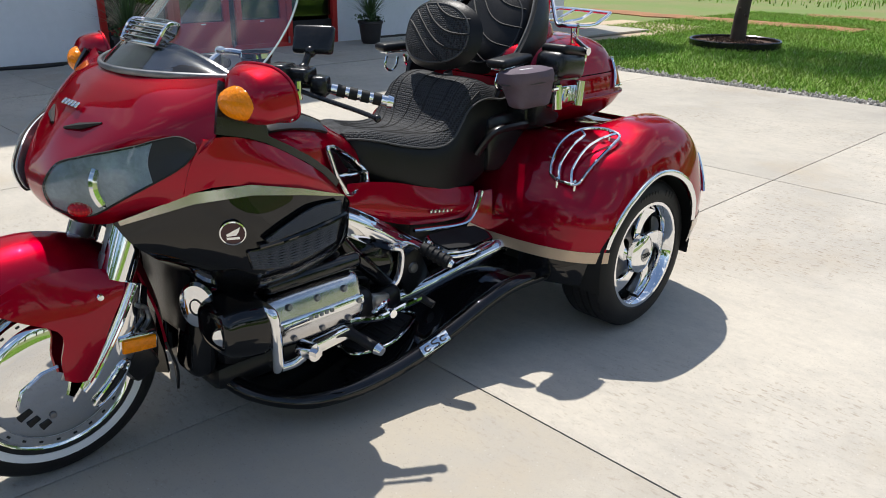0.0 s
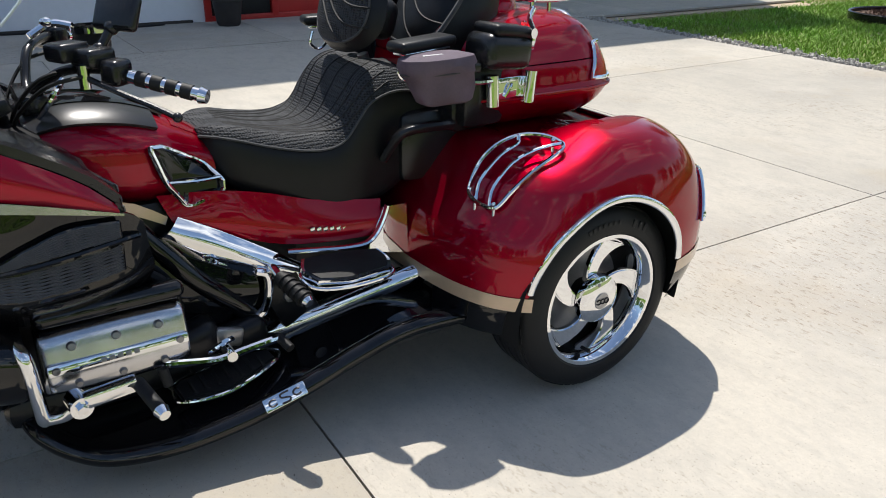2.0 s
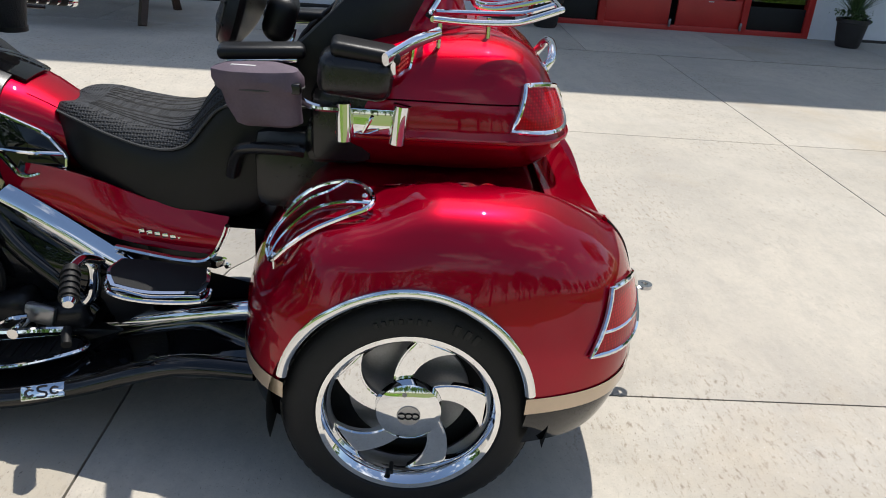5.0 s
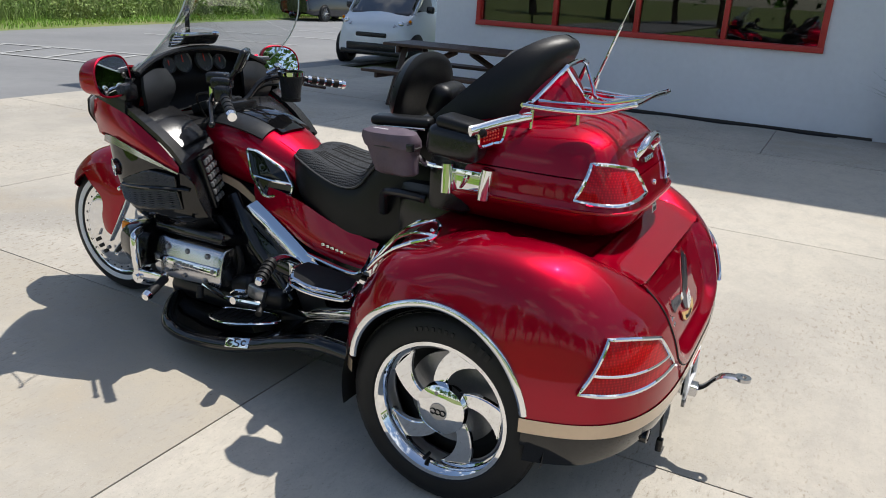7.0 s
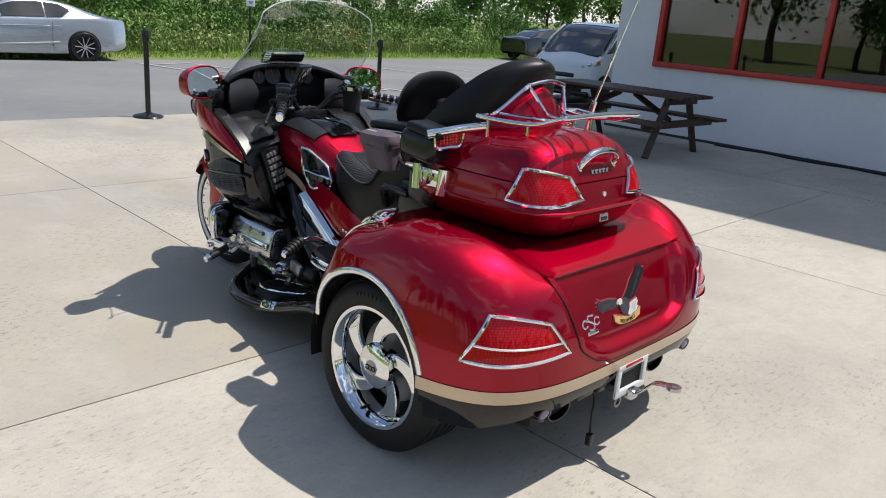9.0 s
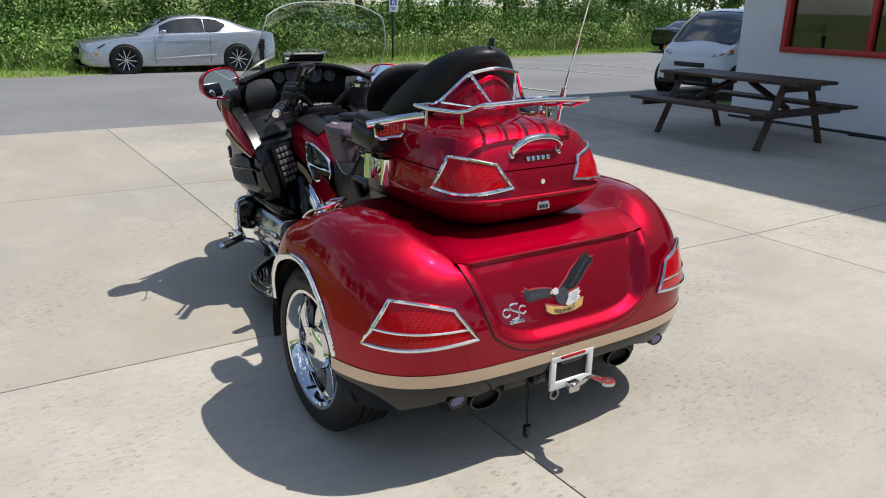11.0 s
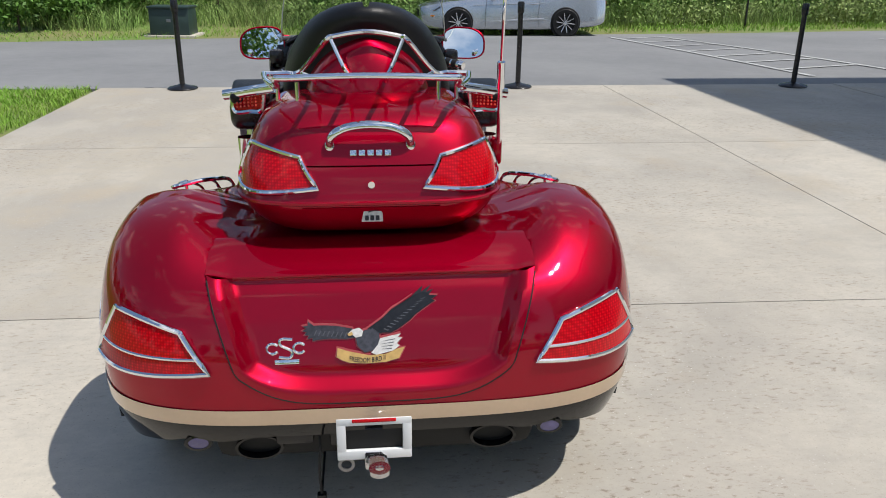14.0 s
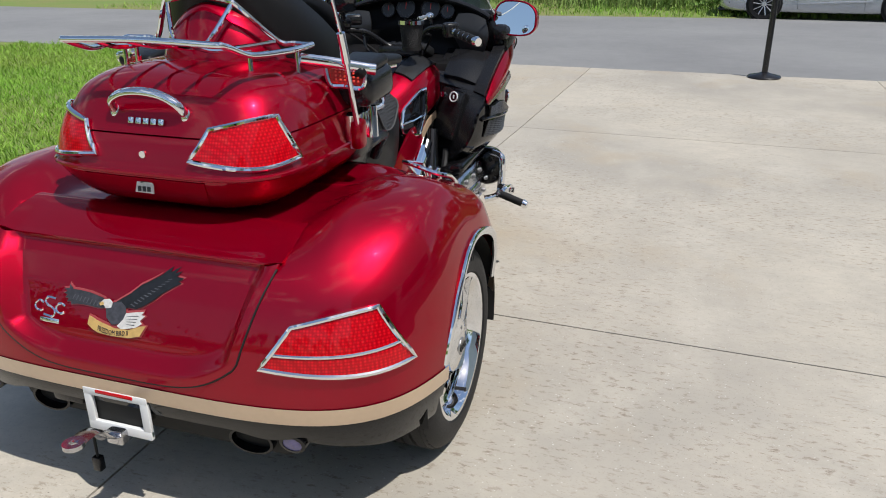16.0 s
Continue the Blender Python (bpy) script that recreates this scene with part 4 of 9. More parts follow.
def ringed_tree():
    ob = thing("young_tree", "slim young tree with dark bark standing in a mulched ring", "tree", pose(-10.55, -3.95, -0.04))
    part("trunk", merge(pipe([(0, 0, -0.05), (0.01, 0.02, 0.5), (-0.03, 0.05, 1.2), (0.02, 0.02, 2.2), (0, 0, 3.6)], np.linspace(0.14, 0.05, 18), 18, 10),
                        *[pipe([(0, 0, 1.9 + 0.25 * k), (0.5 * math.cos(k * 2.1), 0.5 * math.sin(k * 2.1), 2.4 + 0.3 * k), (1.1 * math.cos(k * 2.1), 1.1 * math.sin(k * 2.1), 2.9 + 0.35 * k)], np.linspace(0.045, 0.012, 8), 8, 6) for k in range(6)]), BARK, ob)
    part("knot", merge(ball((0.07, 0.13, 0.52), (0.035, 0.035, 0.04)), ball((0.10, 0.02, 0.62), (0.03, 0.03, 0.035))), BARK, ob)
    part("crown", leaves(7000, (0, 0, 4.1), (1.9, 1.9, 1.75), 0.06, 99, 0.45), LEAF, ob, smooth=0, fix=False)
    rg = thing("planting_ring", "low black plastic edging ring filled with bark mulch", "planting ring", pose(-10.40, -3.92, -0.05))
    part("edging", lathe([(0.72, 0), (0.74, 0.0), (0.75, 0.13), (0.735, 0.145), (0.715, 0.13)], "z", 48), PLASTIC, rg)
    part("mulch", merge(lathe([(0, 0.10), (0.3, 0.10), (0.715, 0.085), (0.71, 0.0)], "z", 40, closed=False), leaves(1500, (0, 0, 0.10), (0.7, 0.7, 0.03), 0.022, 77, 0.2)), MULCH, rg, smooth=0, fix=False)


ringed_tree()


def road_sign():
    ob = thing("road_sign", "blue and white disabled-parking sign on a dark steel post", "road sign", pose(19.7, -11.05, fall(19.7)))
    part("post", rbox((0, 0, 0.95), (0.045, 0.05, 2.1), 0.005), PLASTIC, ob)
    p = part("panel", rbox((-0.035, 0, 1.78), (0.012, 0.31, 0.52), 0.004), WHITE, ob)
    part("symbol_field", rbox((-0.043, 0, 1.84), (0.006, 0.24, 0.24), 0.002), SIGNBLUE, p)
    part("symbol", merge(lathe([(0.045, -0.0495), (0.062, -0.0495), (0.062, -0.047), (0.045, -0.047)], "x", 24, (0, 0.0, 1.80)), rbox((-0.048, 0.015, 1.86), (0.004, 0.022, 0.10), 0), rbox((-0.048, 0.015, 1.925), (0.004, 0.032, 0.03), 0.001)), WHITE, p)
    part("lettering", merge(*[rbox((-0.043, 0, 1.66 - 0.03 * k), (0.005, 0.20 - 0.05 * k, 0.016), 0) for k in range(3)]), SIGNBLUE, p)


road_sign()


def utility_box():
    ob = thing("utility_box", "dark green steel utility cabinet on a concrete pad beside the road", "utility box", pose(16.9, 4.35, fall(16.9), 0, 0, -4))
    part("pad", rbox((0, 0, 0.03), (0.95, 1.15, 0.10), 0.01), CONCRETE, ob)
    part("cabinet", rbox((0, 0, 0.36), (0.75, 0.9, 0.62), 0.02, taper=(0.9, 1.0)), GREENBOX, ob)
    part("lid", rbox((0, 0, 0.69), (0.76, 0.94, 0.05), 0.012), GREENBOX, ob)
    part("hinge", rbox((-0.385, 0, 0.40), (0.012, 0.10, 0.06), 0.003), STEEL, ob)


utility_box()


def mailbox():
    ob = thing("mailbox", "black mailbox on a decorative chain-link post beside a driveway", "mailbox", pose(16.3, 10.2, fall(16.3)))
    part("post", merge(*[lathe([(0.028, -0.014), (0.055, -0.014), (0.055, 0.014), (0.028, 0.014)], "x" if k % 2 else "y", 12, (0, 0, 0.06 + 0.085 * k)) for k in range(11)]), PLASTIC, ob)
    box = part("box", merge(rbox((0, 0, 1.06), (0.22, 0.50, 0.16), 0.02), moved(lathe([(0, -0.25), (0.11, -0.25), (0.11, 0.25), (0, 0.25)], "y", 20, (0, 0, 1.13), False), Matrix())), PLASTIC, ob)
    part("number_bar", rbox((-0.115, 0.0, 1.09), (0.004, 0.20, 0.06), 0), PETAL, box)


mailbox()
solid("driveway", thick(np.array([[(x, y, -0.235 + 0.02 * s) for s, y in ((0, 8.8), (1, 14.0))] for x in np.linspace(14.6, 44, 8)]), 0.03), CONCRETE, "pale driveway crossing the verge", "driveway", "structure")


def fence_gate():
    ob = thing("field_panel", "small white notice panel standing in the field", "sign", pose(24.0, 1.2, 0.25))
    part("post", merge(rbox((0, -0.35, 0.4), (0.05, 0.05, 0.9), 0), rbox((0, 0.35, 0.4), (0.05, 0.05, 0.9), 0)), WHITE, ob)
    part("panel", rbox((-0.03, 0, 0.95), (0.02, 0.9, 0.7), 0.004), WHITE, ob)


fence_gate()


# ---- parked cars ----
def wheel_parts(ob, x, y, r, w, s, spokes=10, rim=SILVERCAR):
    wh = part("wheel", lathe([(0.30 * r, -w * 0.1), (0.72 * r, -w * 0.1), (0.72 * r, w * 0.46), (0.69 * r, w * 0.46), (0.66 * r, w * 0.1), (0.30 * r, w * 0.05)], "y", 32, (x, y, r)), PLASTIC, ob)
    if s < 0:
        wh.data.transform(Matrix.Translation((0, y, 0)) @ Matrix.Scale(-1, 4, (0, 1, 0)) @ Matrix.Translation((0, -y, 0)))
        wh.data.flip_normals()
    part("tyre", lathe([(0.70 * r, -w * 0.5), (0.93 * r, -w * 0.5), (r, -w * 0.36), (r, w * 0.36), (0.93 * r, w * 0.5), (0.70 * r, w * 0.48)], "y", 36, (x, y, r)), RUBBER, wh)
    sp = []
    for k in range(spokes):
        a = 2 * math.pi * k / spokes
        sp.append(tube([(x + 0.10 * r * math.cos(a), y + s * w * 0.36, r + 0.10 * r * math.sin(a)), (x + 0.70 * r * math.cos(a + 0.12), y + s * w * 0.44, r + 0.70 * r * math.sin(a + 0.12))], 0.035 * r, 5))
    sp.append(lathe([(0, s * w * 0.42), (0.14 * r, s * w * 0.42), (0.14 * r, s * w * 0.2), (0, s * w * 0.2)], "y", 16, (x, y, r), False))
    part("spokes", merge(*sp), rim, wh)


def car_body(rows, n=18, m=44):
    """Rows along the car: x, sill height, beltline height, half width at sill, half width at belt."""
    rows = cat(np.array(rows), m)
    g = []
    for x, zs, zb, ws, wb in rows:
        ring = [(x, ws * 0.9, zs), (x, ws, zs + 0.05), (x, (ws + wb) / 2 + 0.03, zs + 0.45 * (zb - zs)), (x, wb, zb - 0.06), (x, wb * 0.86, zb), (x, 0, zb + 0.035)]
        half = cat(ring, n)
        g.append(np.concatenate([half, half[-2::-1] * np.array([1, -1, 1])]))
    v, f = grid(np.array(g))
    k = len(g[0])
    f += [tuple(range(k)), tuple(range((m - 1) * k, m * k))]
    return v, f


def cabin(rows, n=12, m=26):
    rows = cat(np.array(rows), m)
    g = []
    for x, zb, zt, wb, wt in rows:
        half = cat([(x, wb, zb), (x, (wb + wt) / 2 + 0.01, (zb + zt) / 2), (x, wt, zt - 0.03), (x, wt * 0.8, zt), (x, 0, zt + 0.015)], n)
        g.append(np.concatenate([half, half[-2::-1] * np.array([1, -1, 1])]))
    return grid(np.array(g))


def silver_coupe():
    """Length along local x, nose at plus x."""
    ob = thing("silver_car", "silver two-door sports coupe parked across the road", "car", pose(18.42, -3.88, fall(18.4), 0, 0, 88))
    part("body", car_body([(2.38, 0.34, 0.66, 0.66, 0.66), (2.30, 0.22, 0.72, 0.80, 0.80), (1.95, 0.17, 0.80, 0.90, 0.87), (1.42, 0.17, 0.87, 0.94, 0.89), (0.9, 0.17, 0.915, 0.94, 0.89), (0.3, 0.17, 0.95, 0.94, 0.89), (-0.4, 0.17, 0.97, 0.94, 0.89),
                             (-1.0, 0.18, 0.995, 0.95, 0.89), (-1.5, 0.20, 1.02, 0.955, 0.88), (-2.0, 0.25, 1.02, 0.92, 0.82), (-2.30, 0.32, 0.99, 0.82, 0.74), (-2.38, 0.40, 0.92, 0.72, 0.68)]), SILVERCAR, ob)
    house = cat(np.array([(1.05, 0.90, 0.935, 0.74, 0.70), (0.62, 0.93, 1.15, 0.79, 0.67), (0.22, 0.95, 1.32, 0.81, 0.61), (-0.2, 0.96, 1.375, 0.82, 0.59), (-0.7, 0.97, 1.365, 0.82, 0.59), (-1.15, 0.99, 1.285, 0.81, 0.60), (-1.6, 1.0, 1.135, 0.78, 0.63), (-1.98, 1.01, 1.035, 0.70, 0.64)]), 60)
    part("roof", cabin(house, 12, 40), SILVERCAR, ob, "silver fastback roof and pillars")
    at = lambda x: [float(np.interp(-x, -house[:, 0], house[:, k])) for k in (1, 2, 3, 4)]
    for x0, x1, name in ((0.98, 0.26, "windscreen"), (-0.95, -1.72, "rear_window")):
        g = []
        for x in np.linspace(x0, x1, 12):
            zb, zt, wb, wt = at(x)
            g.append([(x, u * wt * 0.88, zt + 0.022 - 0.012 * u * u) for u in np.linspace(-1, 1, 9)])
        part(name, grid(np.array(g)), CARGLASS, ob, "dark sloping car glass")
    for s in (1, -1):
        for x0, x1 in ((0.56, -0.515), (-0.535, -1.08)):
            g = []
            for x in np.linspace(x0, x1, 14):
                zb, zt, wb, wt = at(x)
                top = zt - 0.055
                lo = zb + 0.035 + (0.10 * ramp(-0.85, -1.08, x) if x < -0.8 else 0)
                if x < -0.8:
                    top -= 0.05 * ramp(-0.85, -1.08, x)
                top = max(top, lo + 0.004)
                g.append([(x, wb + (wt - wb) * (z - zb) / (zt - 0.03 - zb) + 0.022, z) for z in np.linspace(lo, top, 6)])
            part("side_window", side(grid(np.array(g)), s), CARGLASS, ob)
        part("headlight", side(patch([[(2.24, 0.55, 0.665), (2.10, 0.76, 0.685), (1.84, 0.905, 0.725)], [(2.29, 0.55, 0.585), (2.17, 0.79, 0.600), (1.98, 0.925, 0.64)]], 6, 8, 0.012), s), CARGLASS, ob)
        part("lamp_strip", side(tube([(2.215, 0.72, 0.635), (2.10, 0.86, 0.655)], 0.016, 6), s), CHROME, ob)
        part("fog_recess", side(rbox((2.20, 0.80, 0.40), (0.16, 0.10, 0.12), 0.02, (0, 0, -30)), s), DARK, ob)
        part("side_mirror", side(rbox((0.52, 1.00, 1.00), (0.12, 0.17, 0.11), 0.035, (0, 0, 0), 3), s), SILVERCAR, ob)
        part("door_handle", side(rbox((-0.48, 0.945, 0.80), (0.18, 0.03, 0.03), 0.01), s), SILVERCAR, ob)
        part("belt_crease", side(tube([(1.05, 0.925, 0.755), (0.2, 0.932, 0.79), (-0.8, 0.936, 0.82)], [0.004, 0.013, 0.004], 6), s), SILVERCAR, ob)
        part("sill_crease", side(tube([(0.85, 0.955, 0.36), (0, 0.962, 0.40), (-0.75, 0.965, 0.44)], [0.006, 0.028, 0.028], 6), s), SILVERCAR, ob)
        for x in (0.72, -0.62):
            part("door_gap", side(tube([(x, 0.951, 0.25), (x + 0.02, 0.972, 0.50), (x, 0.952, 0.72), (x - 0.02, 0.897, 0.90)], 0.0035, 5), s), DARK, ob)
        part("side_marker", side(rbox((2.06, 0.905, 0.50), (0.10, 0.02, 0.03), 0.002, (0, 0, -12)), s), AMBER, ob)
        part("tail_light", side(rbox((-2.36, 0.55, 0.80), (0.06, 0.28, 0.13), 0.01), s), REDLENS, ob)
        for x in (1.42, -1.30):
            # flat near-black disc paints the wheel opening's shade onto the body side
            part("wheel_arch", side(lathe([(0.37, -0.06), (0.385, 0.02), (0.37, 0.035), (0.0, 0.035), (0.0, -0.06)], "y", 36, (x, 0.932, 0.345), False), s), DARK, ob)
            wheel_parts(ob, x, s * 0.905, 0.345, 0.22, s)
    part("grille", rbox((2.36, 0, 0.55), (0.08, 1.1, 0.18), 0.03), DARK, ob)
    part("splitter", rbox((2.26, 0, 0.20), (0.30, 1.5, 0.06), 0.02), PLASTIC, ob)


silver_coupe()


def micro_car():
    """A tiny two-seat city car; nose at plus x."""
    ob = thing("small_white_car", "tiny white two-seat city car parked beside the building", "car", pose(7.35, -11.45, -0.012, 0, 0, 96))
    part("body", car_body([(1.34, 0.28, 0.62, 0.56, 0.50), (1.28, 0.22, 0.74, 0.70, 0.62), (1.12, 0.18, 0.86, 0.76, 0.68), (0.75, 0.18, 1.0, 0.78, 0.72), (0.3, 0.2, 1.02, 0.78, 0.74), (-0.5, 0.2, 1.02, 0.78, 0.74), (-1.1, 0.24, 1.05, 0.76, 0.72), (-1.32, 0.32, 1.0, 0.66, 0.64)]), WHITECAR, ob)
    part("cabin_glass", cabin([(0.95, 0.92, 0.95, 0.66, 0.60), (0.62, 0.98, 1.22, 0.71, 0.60), (0.25, 1.0, 1.48, 0.73, 0.58), (-0.4, 1.0, 1.53, 0.73, 0.58), (-1.0, 1.03, 1.45, 0.72, 0.56), (-1.28, 1.0, 1.05, 0.66, 0.60)]), CARGLASS, ob)
    part("roof", grid(np.array([[(x, y * w, z + 0.02 - 0.03 * abs(y) ** 3) for y in np.linspace(-1, 1, 11)] for x, z, w in ((0.22, 1.49, 0.57), (-0.1, 1.54, 0.58), (-0.5, 1.545, 0.58), (-1.0, 1.47, 0.56))])), WHITECAR, ob)
    part("grille", merge(rbox((1.315, 0, 0.56), (0.07, 0.66, 0.10), 0.03), rbox((1.27, 0, 0.235), (0.16, 1.30, 0.10), 0.03)), PLASTIC, ob, "black grille and bumper strip")
    part("lower_grille", rbox((1.30, 0, 0.34), (0.10, 1.05, 0.16), 0.03), PLASTIC, ob)
    part("wiper_panel", rbox((0.93, 0, 0.955), (0.12, 1.20, 0.03), 0.01, (0, 30, 0)), PLASTIC, ob)
    part("badge", rbox((1.25, 0, 0.76), (0.02, 0.10, 0.05), 0.005), PLASTIC, ob)
    for s in (1, -1):
        part("pillar", side(tube([(0.90, 0.68, 0.94), (0.6, 0.68, 1.22), (0.25, 0.62, 1.47)], 0.035, 6), s), SILVERCAR, ob)
        part("headlight", side(patch([[(1.21, 0.44, 0.815), (1.14, 0.58, 0.85), (1.03, 0.70, 0.88)], [(1.315, 0.44, 0.725), (1.25, 0.60, 0.745), (1.12, 0.745, 0.80)]], 6, 8, 0.014), s), ALLOY, ob, "clear headlight with amber corner")
        part("headlight_corner", side(ball((1.12, 0.70, 0.835), (0.04, 0.03, 0.03)), s), AMBER, ob)
        part("headlight_lamp", side(ball((1.245, 0.57, 0.785), (0.05, 0.06, 0.05)), s), CHROME, ob)
        part("side_mirror", side(rbox((0.55, 0.86, 1.05), (0.10, 0.15, 0.13), 0.03), s), PLASTIC, ob)
        for x in (0.93, -0.88):
            # shade of the wheel opening, painted as a near-black disc
            part("wheel_arch", side(lathe([(0.31, -0.06), (0.33, 0.02), (0.31, 0.03), (0.0, 0.03), (0.0, -0.06)], "y", 32, (x, 0.765, 0.28), False), s), DARK, ob)
            wheel_parts(ob, x, s * 0.70, 0.28, 0.17, s, 7)


micro_car()


def dark_sedan():
    ob = thing("dark_car", "dark blue saloon car parked beside the verge", "car", pose(20.45, -27.3, fall(20), 0, 0, -95))
    part("body", car_body([(2.3, 0.3, 0.66, 0.7, 0.7), (2.1, 0.22, 0.82, 0.86, 0.8), (1.2, 0.2, 0.95, 0.9, 0.86), (0, 0.2, 0.98, 0.9, 0.87), (-1.3, 0.22, 1.02, 0.9, 0.86), (-2.1, 0.26, 1.02, 0.86, 0.78), (-2.35, 0.36, 0.92, 0.76, 0.7)]), NAVYCAR, ob)
    part("cabin_glass", cabin([(1.0, 0.94, 0.97, 0.74, 0.7), (0.4, 0.98, 1.36, 0.78, 0.58), (-0.5, 1.0, 1.42, 0.79, 0.57), (-1.2, 1.02, 1.32, 0.78, 0.56), (-1.75, 1.04, 1.06, 0.74, 0.62)]), CARGLASS, ob)
    part("roof", grid(np.array([[(x, y * w, z + 0.02 - 0.03 * abs(y) ** 3) for y in np.linspace(-1, 1, 11)] for x, z, w in ((0.35, 1.37, 0.56), (-0.1, 1.42, 0.57), (-0.6, 1.42, 0.56), (-1.15, 1.34, 0.55))])), NAVYCAR, ob)
    for s in (1, -1):
        part("tail_light", side(rbox((-2.3, 0.6, 0.8), (0.08, 0.26, 0.13), 0.02), s), REDLENS, ob)
        part("headlight", side(rbox((2.18, 0.6, 0.70), (0.16, 0.3, 0.12), 0.03), s), HEADGLASS, ob)
        for x in (1.4, -1.35):
            # near-black disc in place of a shaded wheel opening
            part("wheel_arch", side(lathe([(0.37, -0.06), (0.385, 0.02), (0.37, 0.035), (0.0, 0.035), (0.0, -0.06)], "y", 32, (x, 0.875, 0.33), False), s), DARK, ob)
            wheel_parts(ob, x, s * 0.85, 0.33, 0.2, s)


dark_sedan()


# ---- the trike: x forward from the rear axle, y to its left, z up ----
trike = thing("trike_motorcycle", "candy red and black touring trike motorcycle with chrome trim", "motorcycle")


class Shell:
    """A smooth body of stacked rounded outlines: rows of z, front x, rear x, half width."""

    def __init__(self, rows, xc=0.0, nf=4.0, nr=4.0, flare=0.0):
        rows = np.array(rows, float)
        self.t = cat(rows, 200)
        self.xc, self.nf, self.nr, self.flare = xc, nf, nr, flare

    def ring(self, z):
        return [float(np.interp(z, self.t[:, 0], self.t[:, k])) for k in (1, 2, 3)]

    def point(self, th, z, out=0.0):
        f, r, w = self.ring(z)
        c, s = math.cos(th), math.sin(th)
        n = self.nf if c > 0 else self.nr
        a = (f - self.xc) if c > 0 else (self.xc - r)
        x = self.xc + math.copysign((a + out) * abs(c) ** (2 / n), c)
        if self.flare:    # the fender swells over the wheel
            w += self.flare * math.exp(-((x - 0.02) / 0.33) ** 4) * min(1.0, max(0.0, (0.77 - z) / 0.17))
        return np.array((x, math.copysign((w + out) * abs(s) ** (2 / n), s), z))

    def angle(self, x, y, z):
        f, r, w = self.ring(z)
        n = self.nf if x > self.xc else self.nr
        a = (f - self.xc) if x > self.xc else (self.xc - r)
        c, s = min(1, abs(x - self.xc) / a) ** (n / 2), min(1, abs(y) / w) ** (n / 2)
        th = math.atan2(s, c)
        th = th if x > self.xc else math.pi - th
        return math.copysign(th, y)

    def rear_x(self, y, z):
        f, r, w = self.ring(z)
        return self.xc - (self.xc - r) * max(0.0, 1 - (abs(y) / w) ** self.nr) ** (1 / self.nr)

    def surface(self, z0, z1, nc=160, nz=26, low=None, shape=None, out=0.0):
        """Grid all round from z0 (or low(x, y)) up to z1."""
        g = []
        for ph in np.linspace(0, 2 * math.pi, nc, endpoint=False):
            c, sn = math.cos(ph), math.sin(ph)
            th = math.atan2(math.copysign(sn * sn, sn), math.copysign(c * c, c))
            zb = z0
            if low:
                for _ in range(6):
                    p = self.point(th, zb)
                    zb = 0.5 * zb + 0.5 * max(z0, low(p[0], p[1]))
                zb = max(z0, low(*self.point(th, zb)[:2]))
            col = []
            for s in np.linspace(0, 1, nz):
                p = self.point(th, zb + (z1 - zb) * (1 - (1 - s) ** 1.6), out)
                col.append(shape(p) if shape else p)
            g.append(col)
        return np.array(g)


def capped(g):
    v, f = grid(g, cu=True)
    nz = g.shape[1]
    f.append(tuple(i * nz + nz - 1 for i in range(g.shape[0])))
    return v, f


HUB, ARCH = (0.0, 0.309), 0.290
ARC = (0.011, 0.369)     # centre of the wheel opening, upright below it
rear = Shell([(0.355, 0.448, -0.600, 0.762), (0.40, 0.445, -0.602, 0.765), (0.50, 0.435, -0.598, 0.768), (0.58, 0.41, -0.580, 0.757), (0.66, 0.37, -0.545, 0.746), (0.72, 0.32, -0.492, 0.734),
              (0.765, 0.27, -0.436, 0.716), (0.80, 0.20, -0.372, 0.686), (0.82, 0.13, -0.305, 0.640), (0.829, 0.06, -0.22, 0.55), (0.832, -0.04, -0.12, 0.20)], flare=0.020)


def in_arch(c, d):
    """Whether a place of the body's side lies in the wheel opening, d inside its edge."""
    return abs(c[1]) > 0.5 and (math.hypot(c[0] - ARC[0], c[2] - ARC[1]) < ARCH - d or (c[2] < ARC[1] and abs(c[0] - ARC[0]) < ARCH - d))


def arch_low(x, y):
    d = ARCH ** 2 - (x - ARC[0]) ** 2
    return ARC[1] + math.sqrt(d) if d > 0 and abs(y) > 0.5 else 0.0


def lid_half(z):
    """Half width of the luggage lid at height z."""
    return 0.345 + 0.071 * (z - 0.5) / 0.225


def lid_low(u):
    """Lower edge of the lid at the share u of its half width."""
    return 0.424 + 0.082 * abs(u) ** 5


def lid_edge(y, z):
    """How far a place lies inside the lid's outline."""
    h = lid_half(z)
    return min(h - abs(y), 0.9 * (z - lid_low(min(1.3, abs(y) / h))))


def shelf_z(x):
    """Height of the sloping deck behind the top box."""
    t = min(1, max(0, (-0.322 - x) / 0.140))
    return 0.769 - 0.052 * t ** 1.25


def deck(p):
    x, y, z = p
    if x > 0.18 and z > 0.55:
        x = x - 0.020 * ramp(0.20, 0.32, x) * ramp(0.55, 0.64, z)
    if z > 0.70 and x > -0.05:
        z = z - (z - 0.70) * 0.34 * ramp(-0.05, 0.13, x) * ramp(0.36, 0.54, abs(y))
    if z > 0.70:
        z = z - (z - 0.70) * 0.5 * ramp(0.54, 0.36, abs(y)) * ramp(0.30, 0.05, x)
    if x < -0.30 and z < 0.76:
        x = x + 0.085 * ramp(0.0, 0.016, lid_edge(y, z))
    if x < -0.318 and abs(y) < 0.412 and z > 0.69:
        x = max(x, -0.435)
        z = min(z, shelf_z(x) - 0.016)
    return (x, y, z)


rear_body = part("rear_body", capped(rear.surface(0.40, 0.8315, 420, 50, arch_low, deck)), RED, trike, "wide candy red rear body with flared fenders")


